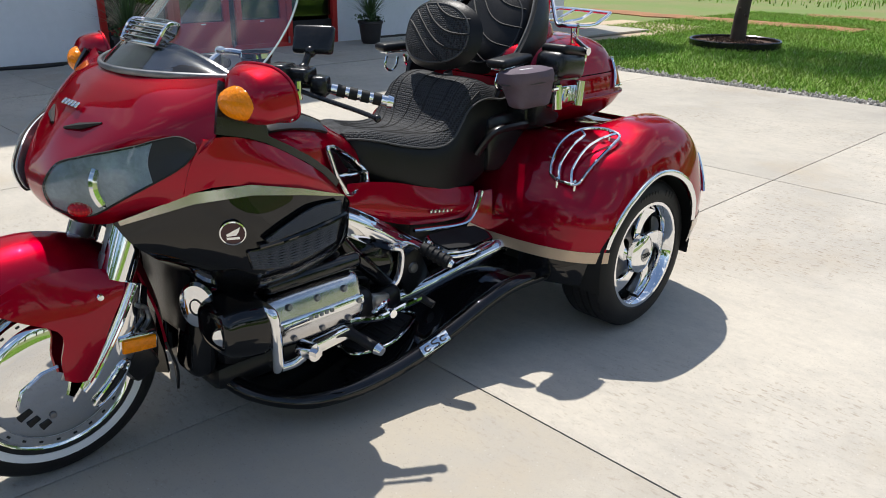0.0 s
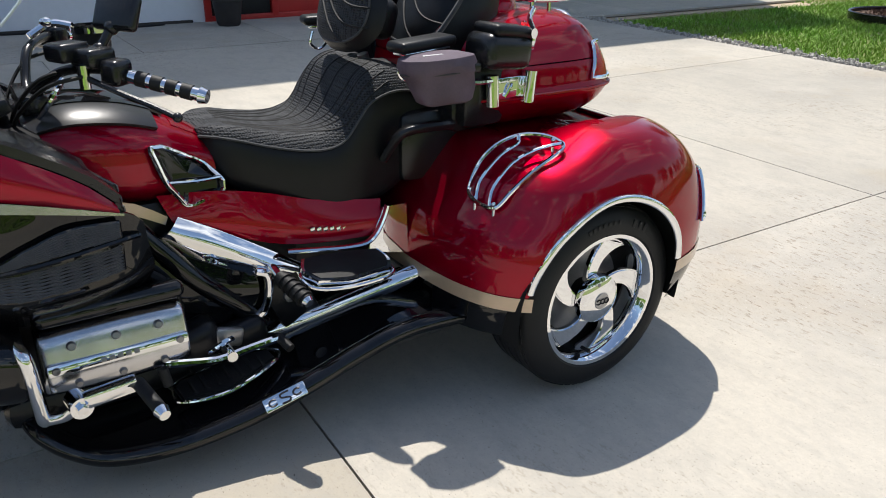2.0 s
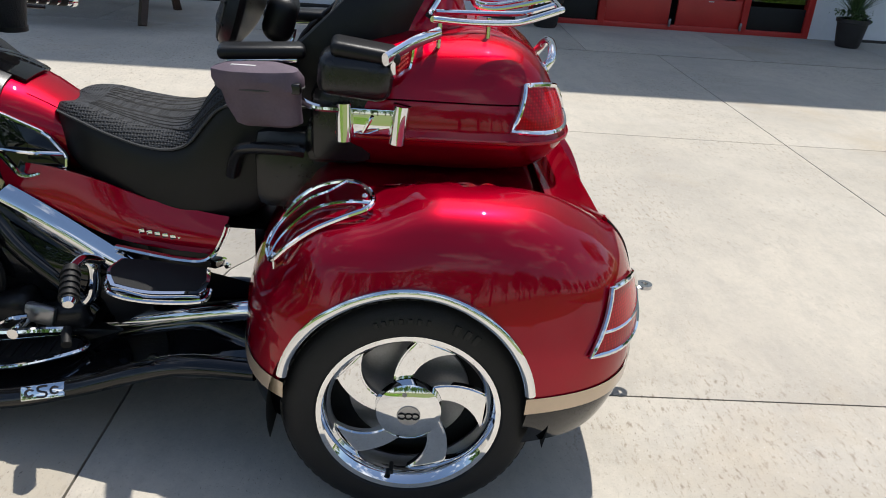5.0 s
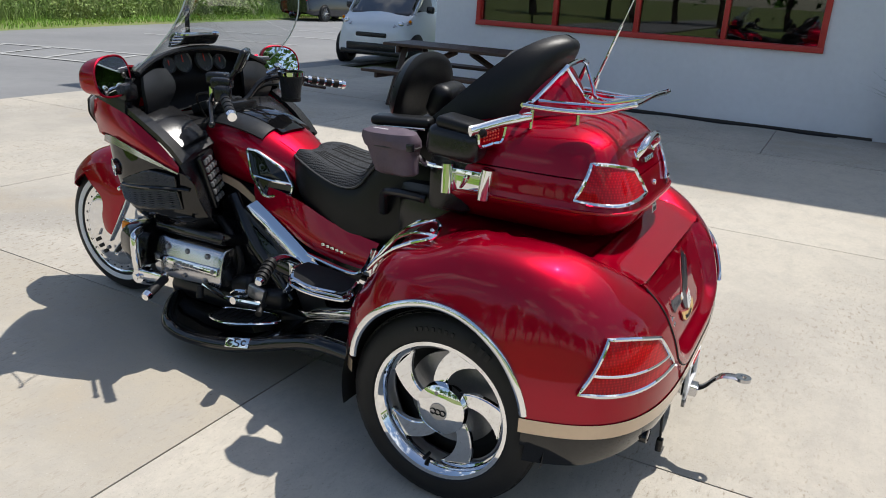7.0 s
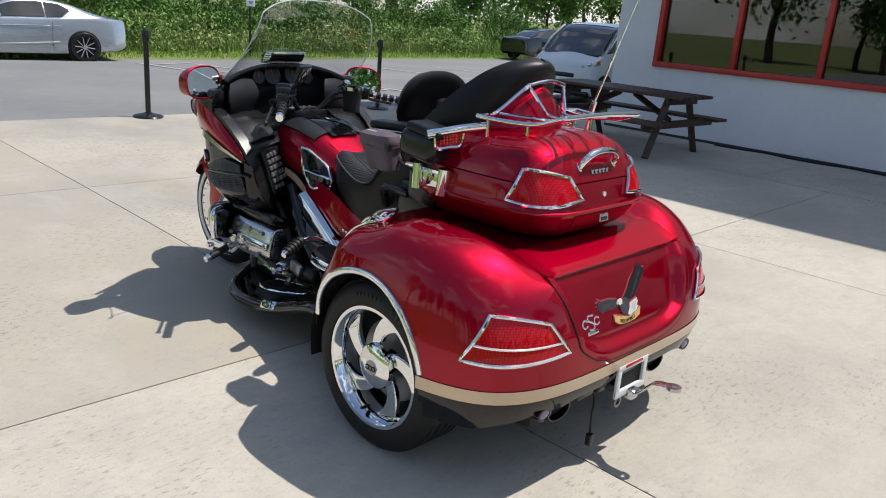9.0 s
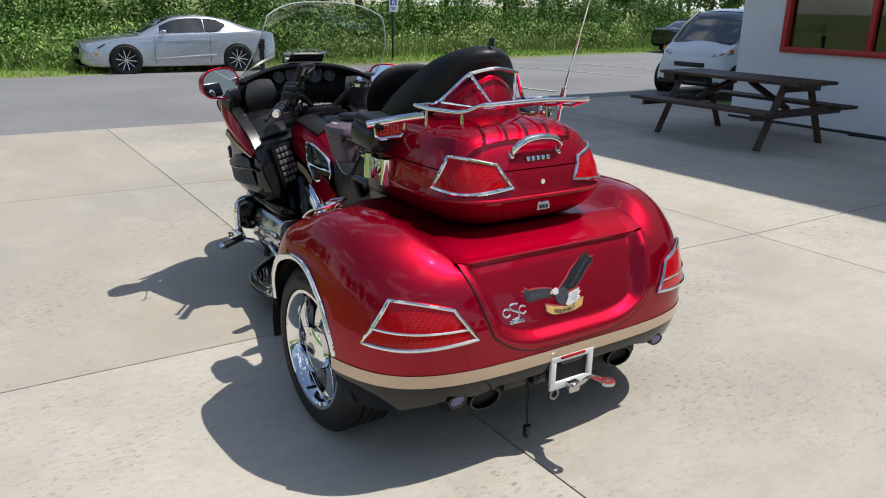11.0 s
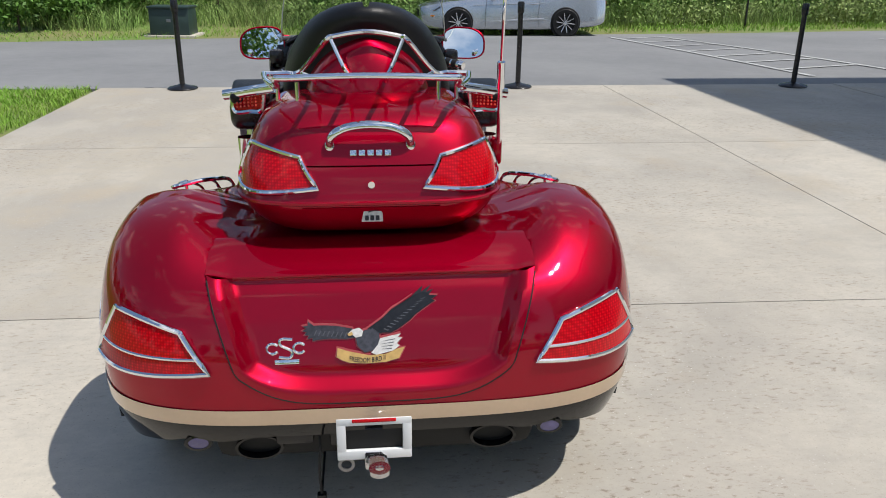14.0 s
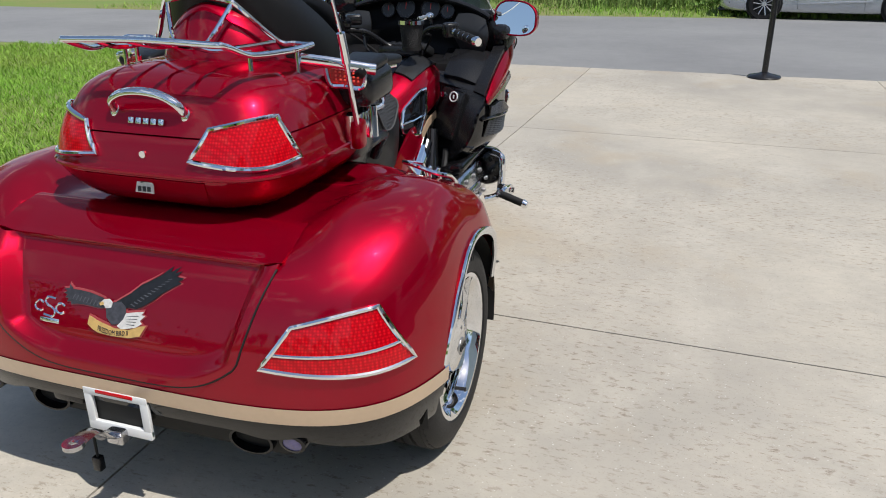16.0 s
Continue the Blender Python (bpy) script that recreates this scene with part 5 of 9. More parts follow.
def outer_band(z0, z1, out, name, material, label, low=None, parent=trike):
    g = rear.surface(z0, z1, 240, 5, low, None, out)
    keep = []
    v, f = grid(g, cu=True)
    for q in f:
        c = np.mean([v[i] for i in q], axis=0)
        hs = [v[i][2] for i in q]
        if max(hs) - min(hs) > 0.002 and not in_arch(c, 0.006) and abs(c[0]) + abs(c[1]) > 0.55:
            keep.append(q)
    part(name, (v, keep), material, parent, label)


outer_band(0.358, 0.402, 0.003, "pinstripe", TAN, "champagne tan painted stripe round the body", None)
valance = Shell([(0.205, 0.425, -0.545, 0.715), (0.25, 0.435, -0.565, 0.735), (0.30, 0.445, -0.585, 0.75), (0.36, 0.447, -0.600, 0.761), (0.42, 0.440, -0.594, 0.758)], flare=0.018)


def valance_part():
    g = []
    for th in np.linspace(0, 2 * math.pi, 240, endpoint=False):
        p = valance.point(th, 0.36)
        low = 0.285 - 0.035 * ramp(-0.58, -0.44, p[0]) + 0.03 * ramp(0.45, 0.3, abs(p[1])) * (1 if p[0] < 0 else 0)
        if p[0] < -0.4:
            low += 0.02 * math.exp(-((abs(p[1]) - 0.48) / 0.06) ** 2)
        slim = np.array((1, 1 - 0.035 * ramp(0.15, 0.30, p[0]), 1))
        g.append([valance.point(th, low + (0.410 - low) * s) * slim for s in np.linspace(0, 1, 9)])
    v, f = grid(np.array(g), cu=True)
    keep = []
    for q in f:
        c = np.mean([v[i] for i in q], axis=0)
        if not in_arch(c, 0.004) and (abs(c[1]) > 0.42 or c[0] < 0):
            keep.append(q)
    part("valance", (v, keep), BLACK, trike, "gloss black lower skirt of the rear body")


valance_part()
# solid block fills the hollow, its shade given by near-black colour
part("underbody", merge(rbox((-0.10, 0, 0.40), (0.80, 0.90, 0.45), 0.05), rbox((-0.45, 0, 0.36), (0.20, 1.0, 0.16), 0.03)), DARK, trike, "near-black filler block standing for the shade under the rear body")
for s in (1, -1):
    # wheel well lining, near-black to carry its shade, and chrome arch trim
    well = []
    for a in np.linspace(-0.22, math.pi + 0.22, 40):
        well.append([(0.335 * math.cos(a), yy, 0.309 + 0.335 * math.sin(a)) for yy in (0.45, 0.6, 0.735)])
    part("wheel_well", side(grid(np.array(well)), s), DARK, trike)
    trim = []
    for a in np.linspace(0.16, math.pi - 0.14, 46):
        x, z = ARC[0] + ARCH * math.cos(a), ARC[1] + ARCH * math.sin(a)
        th = rear.angle(x, 0.7, max(z, 0.40))
        p = rear.point(th, max(z, 0.38))
        trim.append((x, p[1] + 0.003, z))
    part("arch_trim", side(tube(trim, 0.0125, 10, flat=0.7), s), CHROME, trike, "chrome wheel-arch trim")


def lens_on(shell, corners, name, label, s, parent, bars=(0.5,), n=14):
    """A lamp lens lying on a shell, with a chrome frame; corners: outer bottom, outer top, inner top, inner bottom."""
    tz = [(shell.angle(*c), c[2]) for c in corners]
    ob, ot, it, ib = tz
    g, q = [], []
    for u in np.linspace(0, 1, n):
        row = []
        for v in np.linspace(0, 1, 8):
            bow = 0.012 * 4 * u * (1 - u)
            th = (ob[0] * (1 - v) + ot[0] * v) * (1 - u) + (ib[0] * (1 - v) + it[0] * v) * u
            z = (ob[1] * (1 - v) + ot[1] * v) * (1 - u) + (ib[1] * (1 - v) + it[1] * v) * u - bow * (1 - v) + bow * v * 0.6
            row.append(shell.point(th, z, 0.007))
        g.append(row)
    g = np.array(g)
    lens = part(name, side(thick(g, 0.02), s), REDLENS, parent, label)
    rim = list(g[0, ::-1]) + list(g[1:, 0]) + list(g[-1, 1:]) + list(g[-2:0:-1, -1])
    part("bezel", side(tube(np.array(rim), 0.0070, 8, True), s), CHROME, lens, "chrome lamp bezel")
    for b in bars:
        row = [g[i, 2] * 0.5 + g[i, 3] * 0.5 for i in range(n)]
        part("bar", side(tube(np.array(row), 0.0042, 6), s), CHROME, lens)



for s in (1, -1):
    lens_on(rear, [(-0.405, 0.726, 0.500), (-0.450, 0.658, 0.641), (-0.530, 0.466, 0.606), (-0.575, 0.403, 0.507)], "tail_light", "large red ribbed tail light", s, trike, (0.36,))


def lid_x(y, z):
    """Where the recessed lid lies."""
    skin = rear.rear_x(y, max(z, 0.40)) - 0.003
    flat = float(np.interp(z, (0.42, 0.50, 0.525, 0.607, 0.672, 0.70), (-0.574, -0.557, -0.548, -0.514, -0.480, -0.460)))
    return skin + (flat - skin) * ramp(0.012, 0.052, lid_edge(y, z))


def on_lid(geo, y, z, out):
    """Wraps a flat drawing (x to the right, y up, z out) onto the lid."""
    pts = []
    for a, b, c in geo[0]:
        yy, zz = y - a, z + b
        pts.append((lid_x(yy, zz + 0.010) - out - c, yy, zz))
    return pts, geo[1]


def luggage_lid():
    """The recessed rear lid of the luggage space, with its lip and deck above."""
    g = []
    for v in np.linspace(0, 1, 44):
        row = []
        for u in np.linspace(-1, 1, 71):
            low = lid_low(u) - 0.006
            top = 0.706 + 0.020 * abs(u) ** 8
            z = top + (low - top) * v
            y = u * (lid_half(z) + 0.006)
            row.append((lid_x(y, z), y, z))
        g.append(row)
    lid = part("luggage_lid", thick(np.array(g), -0.008), RED, trike, "recessed candy red luggage lid")
    g = []
    for v in np.linspace(0, 1, 24):
        row = []
        for u in np.linspace(-1, 1, 41):
            y = u * (0.434 - 0.010 * v)
            w = min(1, v / 0.80)
            x = -0.318 - 0.150 * w
            z = shelf_z(x) + 0.002 + 0.010 * ramp(0.86, 1.0, abs(u)) * w
            if v > 0.80:
                a = (v - 0.80) / 0.20
                x += -0.004 * math.sin(math.pi * min(1, 1.6 * a)) + 0.022 * a * a
                z -= 0.020 * a
            row.append((x, y, z))
        g.append(row)
    part("rear_deck", thick(np.array(g)[:, ::-1], 0.010), RED, trike, "red deck panel with a thin rear lip")
    part("third_brake_light", thick(np.array([[(-0.447, y, z - 0.006 * (1 - (y / 0.36) ** 2)) for y in np.linspace(-0.36, 0.36, 30)] for z in (0.686, 0.704)]), 0.01), REDLENS, lid, "slim dark red brake light strip")
    for k in range(5):
        part("lamp_element", rbox((-0.458, 0.040 - 0.0085 * k, 0.690), (0.004, 0.005, 0.006), 0), LED, lid)
    gap = [(lid_x(u * (lid_half(z) + 0.008), z) + 0.002, u * (lid_half(z) + 0.008), z) for u, z in [(-1, z) for z in np.linspace(0.715, 0.508, 16)] + [(u, lid_low(u) - 0.008) for u in np.linspace(-0.98, 0.98, 40)] + [(1, z) for z in np.linspace(0.508, 0.715, 16)]]
    part("lid_gap", tube(np.array(gap), 0.0028, 6), DARK, lid)
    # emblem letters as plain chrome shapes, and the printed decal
    emblem = []
    for k, dy in enumerate((0.263, 0.229, 0.195)):
        sh = pipe([(0.015 * math.cos(a), 0.012 * math.sin(a), 0) for a in np.linspace(0.6, 5.7, 9)], 0.0035, 18, 6) if k != 1 else \
            pipe([(0.016, 0.021, 0), (-0.012, 0.022, 0), (-0.014, 0.008, 0), (0.014, -0.006, 0), (0.010, -0.022, 0), (-0.018, -0.020, 0)], 0.0038, 20, 6)
        emblem.append(on_lid(sh, dy, 0.545, 0.003))
    emblem.append(on_lid(rbox((0, 0, 0.002), (0.062, 0.011, 0.004), 0.001), 0.227, 0.513, 0.001))
    part("emblem", merge(*emblem), CHROME, lid, "small chrome emblem on the lid")

    def at_cm(pts):
        return [(0.01 * a, 0.01 * b) for a, b in pts]

    at = (0.0, 0.575)
    wing_a = [(-6.0, 1.3), (-10.2, 2.1), (-13.7, 2.3), (-15.8, 2.3), (-17.3, 3.4), (-17.1, 2.4), (-18.7, 2.2), (-17.6, 1.6), (-18.8, 1.1), (-17.5, 0.8), (-18.2, 0.1), (-17.0, 0.0), (-17.5, -0.8), (-16.1, -0.6), (-16.1, -1.3), (-14.1, -1.0), (-12.0, -0.9), (-7.7, -1.1), (-4.3, -0.8)]
    wing_b = [(-2.1, 1.1), (1.7, 3.4), (4.4, 5.6), (7.0, 6.9), (9.4, 8.2), (12.6, 10.6), (12.1, 9.2), (14.9, 10.8), (13.4, 9.1), (15.3, 9.8), (14.1, 8.5), (16.3, 8.3), (14.7, 7.5), (15.8, 7.2), (14.2, 6.4), (10.7, 4.3), (8.9, 2.8), (5.7, 0.8), (3.9, 0.0), (1.8, 0.1), (-0.8, -0.5)]
    body = [(-5.1, -0.8), (-2.9, 0.8), (-0.8, 1.2), (0.9, 0.1), (1.1, -2.1), (-0.4, -4.0), (-2.9, -4.4), (-4.7, -2.9)]
    tail = [(1.1, -1.2), (6.5, -0.2), (5.7, -1.1), (6.8, -1.2), (5.4, -2.5), (6.1, -3.1), (4.4, -4.2), (0.1, -5.1), (-1.2, -4.5), (0.5, -2.7)]
    ban = [(-9.8, -3.1), (-8.4, -3.5), (-7.7, -3.8), (-5.1, -4.4), (-1.7, -5.1), (2.6, -4.9), (5.7, -3.7), (7.4, -3.4), (5.9, -6.0), (2.6, -6.8), (-2.5, -7.0), (-6.8, -6.7), (-8.5, -6.1), (-10.1, -5.2)]

    def wider(pts, by):
        """The outline pushed out along its own normals, for the printed border."""
        area = sum(a[0] * b[1] - b[0] * a[1] for a, b in zip(pts, pts[1:] + pts[:1]))
        out = []
        for (ax, ay), (bx, by_), (cx, cy) in zip(pts[-1:] + pts[:-1], pts, pts[1:] + pts[:1]):
            nrm = Vector((cy - ay, ax - cx)).normalized() * (by if area > 0 else -by)
            out.append((bx + nrm.x, by_ + nrm.y))
        return out
    border = [on_lid(prism(at_cm(wider(q, 0.40)), 0.0003), *at, 0.0050 + 0.0004 * k) for k, q in enumerate((wing_a, wing_b, body, tail, ban))]
    decal = part("decal", merge(*border), mat("pink_print", (0.42, 0.06, 0.07), 0.4), trike, "printed decal of dark wings above a gold banner", smooth=0)
    for q, out in ((wing_a, 0.0080), (wing_b, 0.0084)):
        part("wing", on_lid(prism(at_cm(q), 0.0006), *at, out), DECALDARK, decal, smooth=0)
    for k in range(12):
        x, y = 2.0 + 0.88 * k, 1.0 + 0.60 * k
        part("feather", on_lid(prism(at_cm([(x, y), (x + 0.35, y + 0.1), (x + 1.5, y - 0.3 + 0.06 * k), (x + 1.2, y - 0.5 + 0.06 * k)]), 0.0004), *at, 0.0094), FEATHER, decal, smooth=0)
    for k in range(8):
        x, y = -7.2 - 1.1 * k, 0.5 + 0.10 * k
        part("feather", on_lid(prism(at_cm([(x, y), (x - 0.3, y), (x - 0.9, y - 1.2), (x - 0.65, y - 1.25)]), 0.0004), *at, 0.0092), FEATHER, decal, smooth=0)
    part("decal_body", on_lid(prism(at_cm(body), 0.0006), *at, 0.0092), DECALDARK, decal, smooth=0)
    part("tail_patch", on_lid(prism(at_cm(tail), 0.0006), *at, 0.0098), DECALWHITE, decal, smooth=0)
    for k in range(4):
        part("tail_line", on_lid(prism(at_cm([(1.4, -1.9 - 0.6 * k), (5.0 - 0.3 * k, -1.3 - 0.75 * k), (4.9 - 0.3 * k, -1.5 - 0.75 * k)]), 0.0004), *at, 0.0108), FEATHER, decal, smooth=0)
    part("light_patch", on_lid(prism(at_cm([(-7.1, 0.2), (-6.0, 1.1), (-4.2, 1.5), (-3.2, 0.8), (-3.5, -0.5), (-5.1, -0.8), (-5.8, -0.2)]), 0.0006), *at, 0.0102), DECALWHITE, decal, smooth=0)
    part("gold_patch", on_lid(prism(at_cm([(-7.2, 0.2), (-6.1, 0.7), (-5.7, 0.0), (-6.8, -0.4)]), 0.0006), *at, 0.0110), GOLD, decal, smooth=0)
    part("banner", on_lid(prism(at_cm(ban), 0.0006), *at, 0.0104), GOLD, decal, "gold printed ribbon", smooth=0)
    txt = lettering("FREEDOM BIRD II", 0.0165, 0.0004)
    txt = [(x * 0.74 - 0.022, y - 0.0625 + 1.5 * x * x, z) for x, y, z in txt[0]], txt[1]
    part("banner_lettering", on_lid(txt, *at, 0.0116), LETTER, decal, smooth=0, fix=False)


luggage_lid()


# ---- wheels ----
def rear_wheel(s):
    y = 0.722
    w = part("rear_wheel", side(lathe([(0.214, y - 0.20), (0.222, y - 0.004), (0.220, y + 0.004), (0.208, y + 0.003), (0.197, y - 0.010), (0.190, y - 0.028), (0.184, y - 0.05), (0.184, y - 0.19)], "y", 64, (0, 0, HUB[1])), s), CHROME, trike, "polished chrome swirl-spoke rear wheel")
    tread = [(0.217, y - 0.003), (0.226, y + 0.008), (0.245, y + 0.011), (0.268, y + 0.008), (0.288, y - 0.002), (0.300, y - 0.014), (0.3065, y - 0.030)]
    for k in range(4):
        b = y - 0.030 - 0.037 * k
        tread += [(0.309, b), (0.309, b - 0.026), (0.302, b - 0.028), (0.302, b - 0.035)]
    tread += [(0.309, y - 0.180), (0.300, y - 0.196), (0.28, y - 0.206), (0.24, y - 0.206), (0.208, y - 0.196)]
    ty = part("tyre", side(lathe(tread, "y", 90, (0, 0, HUB[1])), s), RUBBER, w, "black touring tyre with grooved tread", smooth=30)
    sipes = []
    for k in range(60):
        a = 2 * math.pi * k / 60
        for yy in (y - 0.025, y - 0.180):
            m = pose(0, 0, HUB[1]) @ Matrix.Rotation(-a, 4, "Y") @ pose(0.3008, yy, 0, 0, 0, 0)
            sipes.append(moved(rbox((0, 0, 0), (0.0065, 0.015, 0.021), 0), m))
    tagged(part("tread", side(merge(*sipes), s), RUBBER, ty, smooth=0), kind="stuff")
    for k, a in enumerate((1.95, 2.06, 2.15, 1.70, 1.62, 1.54, 1.46, 1.38, 1.31, 1.24)):
        m = pose(0, y + 0.0095, HUB[1]) @ Matrix.Rotation(-a, 4, "Y") @ pose(0.262, 0, 0)
        part("sidewall_mark", side(moved(rbox((0, 0, 0), (0.026 if k < 3 else 0.014, 0.004, 0.014 if k < 3 else 0.010), 0.0015), m), s), RUBBER, ty)
    sp = []
    for k in range(5):
        a0 = 2 * math.pi * k / 5 + 0.25
        out = []
        for t in np.linspace(0, 1, 10):
            out.append((0.070 + 0.122 * t, a0 + 0.10 + 0.62 * t ** 1.5))
        for t in np.linspace(1, 0, 10):
            out.append((0.070 + 0.122 * t, a0 - 0.58 + 0.72 * t ** 0.8 + 0.02))
        pts = [(r * math.cos(a), r * math.sin(a)) for r, a in out]
        sp.append(moved(prism(pts, 0.022, None, 0.004), pose(0, y - 0.032, HUB[1], 90, 0, 0)))
    part("spokes", side(merge(*sp), s), CHROME, w, "five curved chrome spokes")
    cap = part("centre_cap", side(lathe([(0, y + 0.002), (0.030, y + 0.001), (0.062, y - 0.004), (0.078, y - 0.012), (0.082, y - 0.03), (0.0, y - 0.03)], "y", 40, (0, 0, HUB[1]), False), s), CHROME, w, "chrome centre cap")
    part("cap_emblem", side(merge(lathe([(0.0, y + 0.005), (0.027, y + 0.004), (0.029, y), (0, y)], "y", 28, (0, 0, HUB[1]), False)), s), ALLOY, cap)
    part("cap_mark", side(merge(*[moved(pipe([(0.009 * math.cos(a) + dx, 0.008 * math.sin(a), 0) for a in np.linspace(0.5, 5.8, 8)], 0.002, 14, 5), pose(0, y + 0.006, HUB[1], 90, 0, 0)) for dx in (-0.016, 0, 0.016)]), s), DARK, cap)
    part("cap_screw", side(lathe([(0, y - 0.002), (0.006, y - 0.002), (0.006, y - 0.012), (0, y - 0.012)], "y", 12, (0.012, 0, HUB[1] + 0.055), False), s), STEEL, cap)
    part("valve", side(tube([(0.035, y - 0.03, HUB[1] - 0.172), (0.035, y + 0.006, HUB[1] - 0.170)], 0.006, 8), s), RUBBER, w)
    part("brake_disc", side(lathe([(0.04, y - 0.10), (0.15, y - 0.10), (0.15, y - 0.11), (0.04, y - 0.11)], "y", 40, (0, 0, HUB[1])), s), STEEL, w)
    # added near-black disc closes the wheel, shade behind the spokes as colour
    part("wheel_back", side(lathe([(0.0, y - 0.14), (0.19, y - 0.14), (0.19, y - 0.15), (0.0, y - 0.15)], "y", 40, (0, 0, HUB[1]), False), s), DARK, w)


rear_wheel(1)
rear_wheel(-1)

FX, FY, FR = 2.06, 0.045, 0.318


def front_wheel():
    w = part("front_wheel", lathe([(0.205, -0.055), (0.222, -0.062), (0.226, -0.058), (0.215, -0.04), (0.215, 0.04), (0.226, 0.058), (0.222, 0.062), (0.205, 0.055), (0.190, 0.03), (0.190, -0.03)], "y", 64, (FX, FY, FR)), CHROME, trike, "chrome front wheel with white-lined tyre")
    tyre = [(0.222, -0.058), (0.245, -0.066), (0.275, -0.066), (0.300, -0.054), (0.315, -0.034), (0.322, -0.008), (0.317, -0.004), (0.317, 0.004), (0.322, 0.008), (0.315, 0.034), (0.300, 0.054), (0.275, 0.066), (0.245, 0.066), (0.222, 0.058), (0.215, 0.04), (0.215, -0.04)]
    ty = part("tyre", lathe(tyre, "y", 72, (FX, FY, FR)), RUBBER, w)
    for s in (1, -1):
        m = pose(FX, FY, FR) @ Matrix.Diagonal((1, s, 1, 1))
        put = lambda geo: moved(geo, m) if s > 0 else flip(moved(geo, m))
        part("white_line", put(lathe([(0.236, 0.066), (0.250, 0.0685), (0.258, 0.0688), (0.258, 0.060), (0.236, 0.060)], "y", 64)), WHITE, ty, "thin white sidewall line")
        d = part("disc_cover", put(lathe([(0.0, 0.094), (0.06, 0.094), (0.12, 0.090), (0.160, 0.084), (0.176, 0.078), (0.180, 0.073), (0.204, 0.072), (0.208, 0.067), (0.206, 0.052), (0.0, 0.052)], "y", 64, closed=False)), CHROME, w, "large chrome brake disc cover")
        for k in range(26):
            a = 2 * math.pi * k / 26
            part("cover_hole", put(moved(rbox((0, 0, 0), (0.011, 0.004, 0.007), 0.001), pose(0.1925 * math.cos(a), 0.0715, 0.1925 * math.sin(a), 0, -math.degrees(a) - 90, 0))), DARK, d)
        up = Matrix(((1, 0, 0, 0), (0, 0, 1, 0.090), (0, 1, 0, 0), (0, 0, 0, 1)))
        part("cover_swoosh", put(prism([(0.118, -0.045), (0.098, 0.004), (0.040, 0.040), (-0.045, 0.052), (-0.062, 0.030), (0.010, 0.012), (0.062, -0.010), (0.082, -0.045)], 0.012, up, 0.003)), CHROME, d, "raised chrome flash on the disc cover")
        for x, z, l in ((0.098, -0.070, 0.040), (0.080, -0.098, 0.034), (0.052, -0.120, 0.030)):
            part("cover_slot", put(moved(rbox((0, 0, 0), (l, 0.008, 0.018), 0.003), pose(x, 0.0905, z, 0, 28, 0))), DARK, d)
        part("cover_screw", put(lathe([(0, 0.100), (0.008, 0.099), (0.010, 0.095), (0, 0.09)], "y", 14, (0.030, 0, -0.098), False)), STEEL, d)


front_wheel()


def front_fender():
    g = []
    for a in np.linspace(0.40, 2.45, 40):
        rad = 0.372 + 0.012 * math.sin(a)
        row = []
        for u in np.linspace(-1, 1, 19):
            hw = (0.146 + 0.012 * math.sin(max(a, 0))) * ramp(0.30, 0.75, a)
            drop = 0.095 * abs(u) ** 2.8
            row.append((FX + (rad - drop) * math.cos(a), u * hw, FR + (rad - drop) * math.sin(a)))
        g.append(row)
    fe = part("front_fender", thick(np.array(g), -0.006), RED, trike, "candy red front fender hugging the wheel")
    for s in (1, -1):
        # side blade reaching down in front of the fork
        rows = [[(1.868, 0.148, 0.592), (1.97, 0.144, 0.628), (2.10, 0.141, 0.628), (2.215, 0.138, 0.582)], [(1.860, 0.170, 0.552), (1.94, 0.174, 0.545), (2.03, 0.170, 0.540), (2.14, 0.158, 0.535)], [(1.915, 0.180, 0.465), (1.965, 0.183, 0.462), (2.01, 0.180, 0.466), (2.045, 0.176, 0.475)],
                [(1.957, 0.180, 0.385), (1.99, 0.182, 0.380), (2.02, 0.180, 0.382), (2.055, 0.174, 0.390)], [(1.992, 0.174, 0.318), (2.01, 0.175, 0.316), (2.03, 0.173, 0.322), (2.05, 0.168, 0.335)]]
        bl = part("side_blade", side(patch(rows, 18, 18, 0.012), s), RED, fe, "red fender cheek tapering down beside the wheel")
        for x, z in ((1.930, 0.545), (2.012, 0.372)):
            part("bolt", side(lathe([(0, 0.190), (0.008, 0.189), (0.012, 0.184), (0.012, 0.165), (0, 0.165)], "y", 14, (x, 0, z), False), s), CHROME, bl)
        part("vent", side(prism([(2.115, 0.585), (2.185, 0.565), (2.20, 0.578), (2.14, 0.612)], 0.006, Matrix(((1, 0, 0, 0), (0, 0, 1, 0.146), (0, 1, 0, 0), (0, 0, 0, 1)))), s), DARK, fe)
        part("rear_guard", side(patch([[(1.80, 0.10, 0.60), (1.77, 0.05, 0.62)], [(1.745, 0.105, 0.42), (1.72, 0.05, 0.43)], [(1.72, 0.09, 0.27), (1.70, 0.04, 0.27)]], 12, 6, 0.008), s), RED, fe)
        part("flap", side(patch([[(1.725, 0.095, 0.30), (1.70, 0.03, 0.30)], [(1.70, 0.10, 0.20), (1.68, 0.03, 0.20)], [(1.695, 0.075, 0.11), (1.675, 0.03, 0.12)]], 8, 5, 0.008), s), PLASTIC, fe)


front_fender()


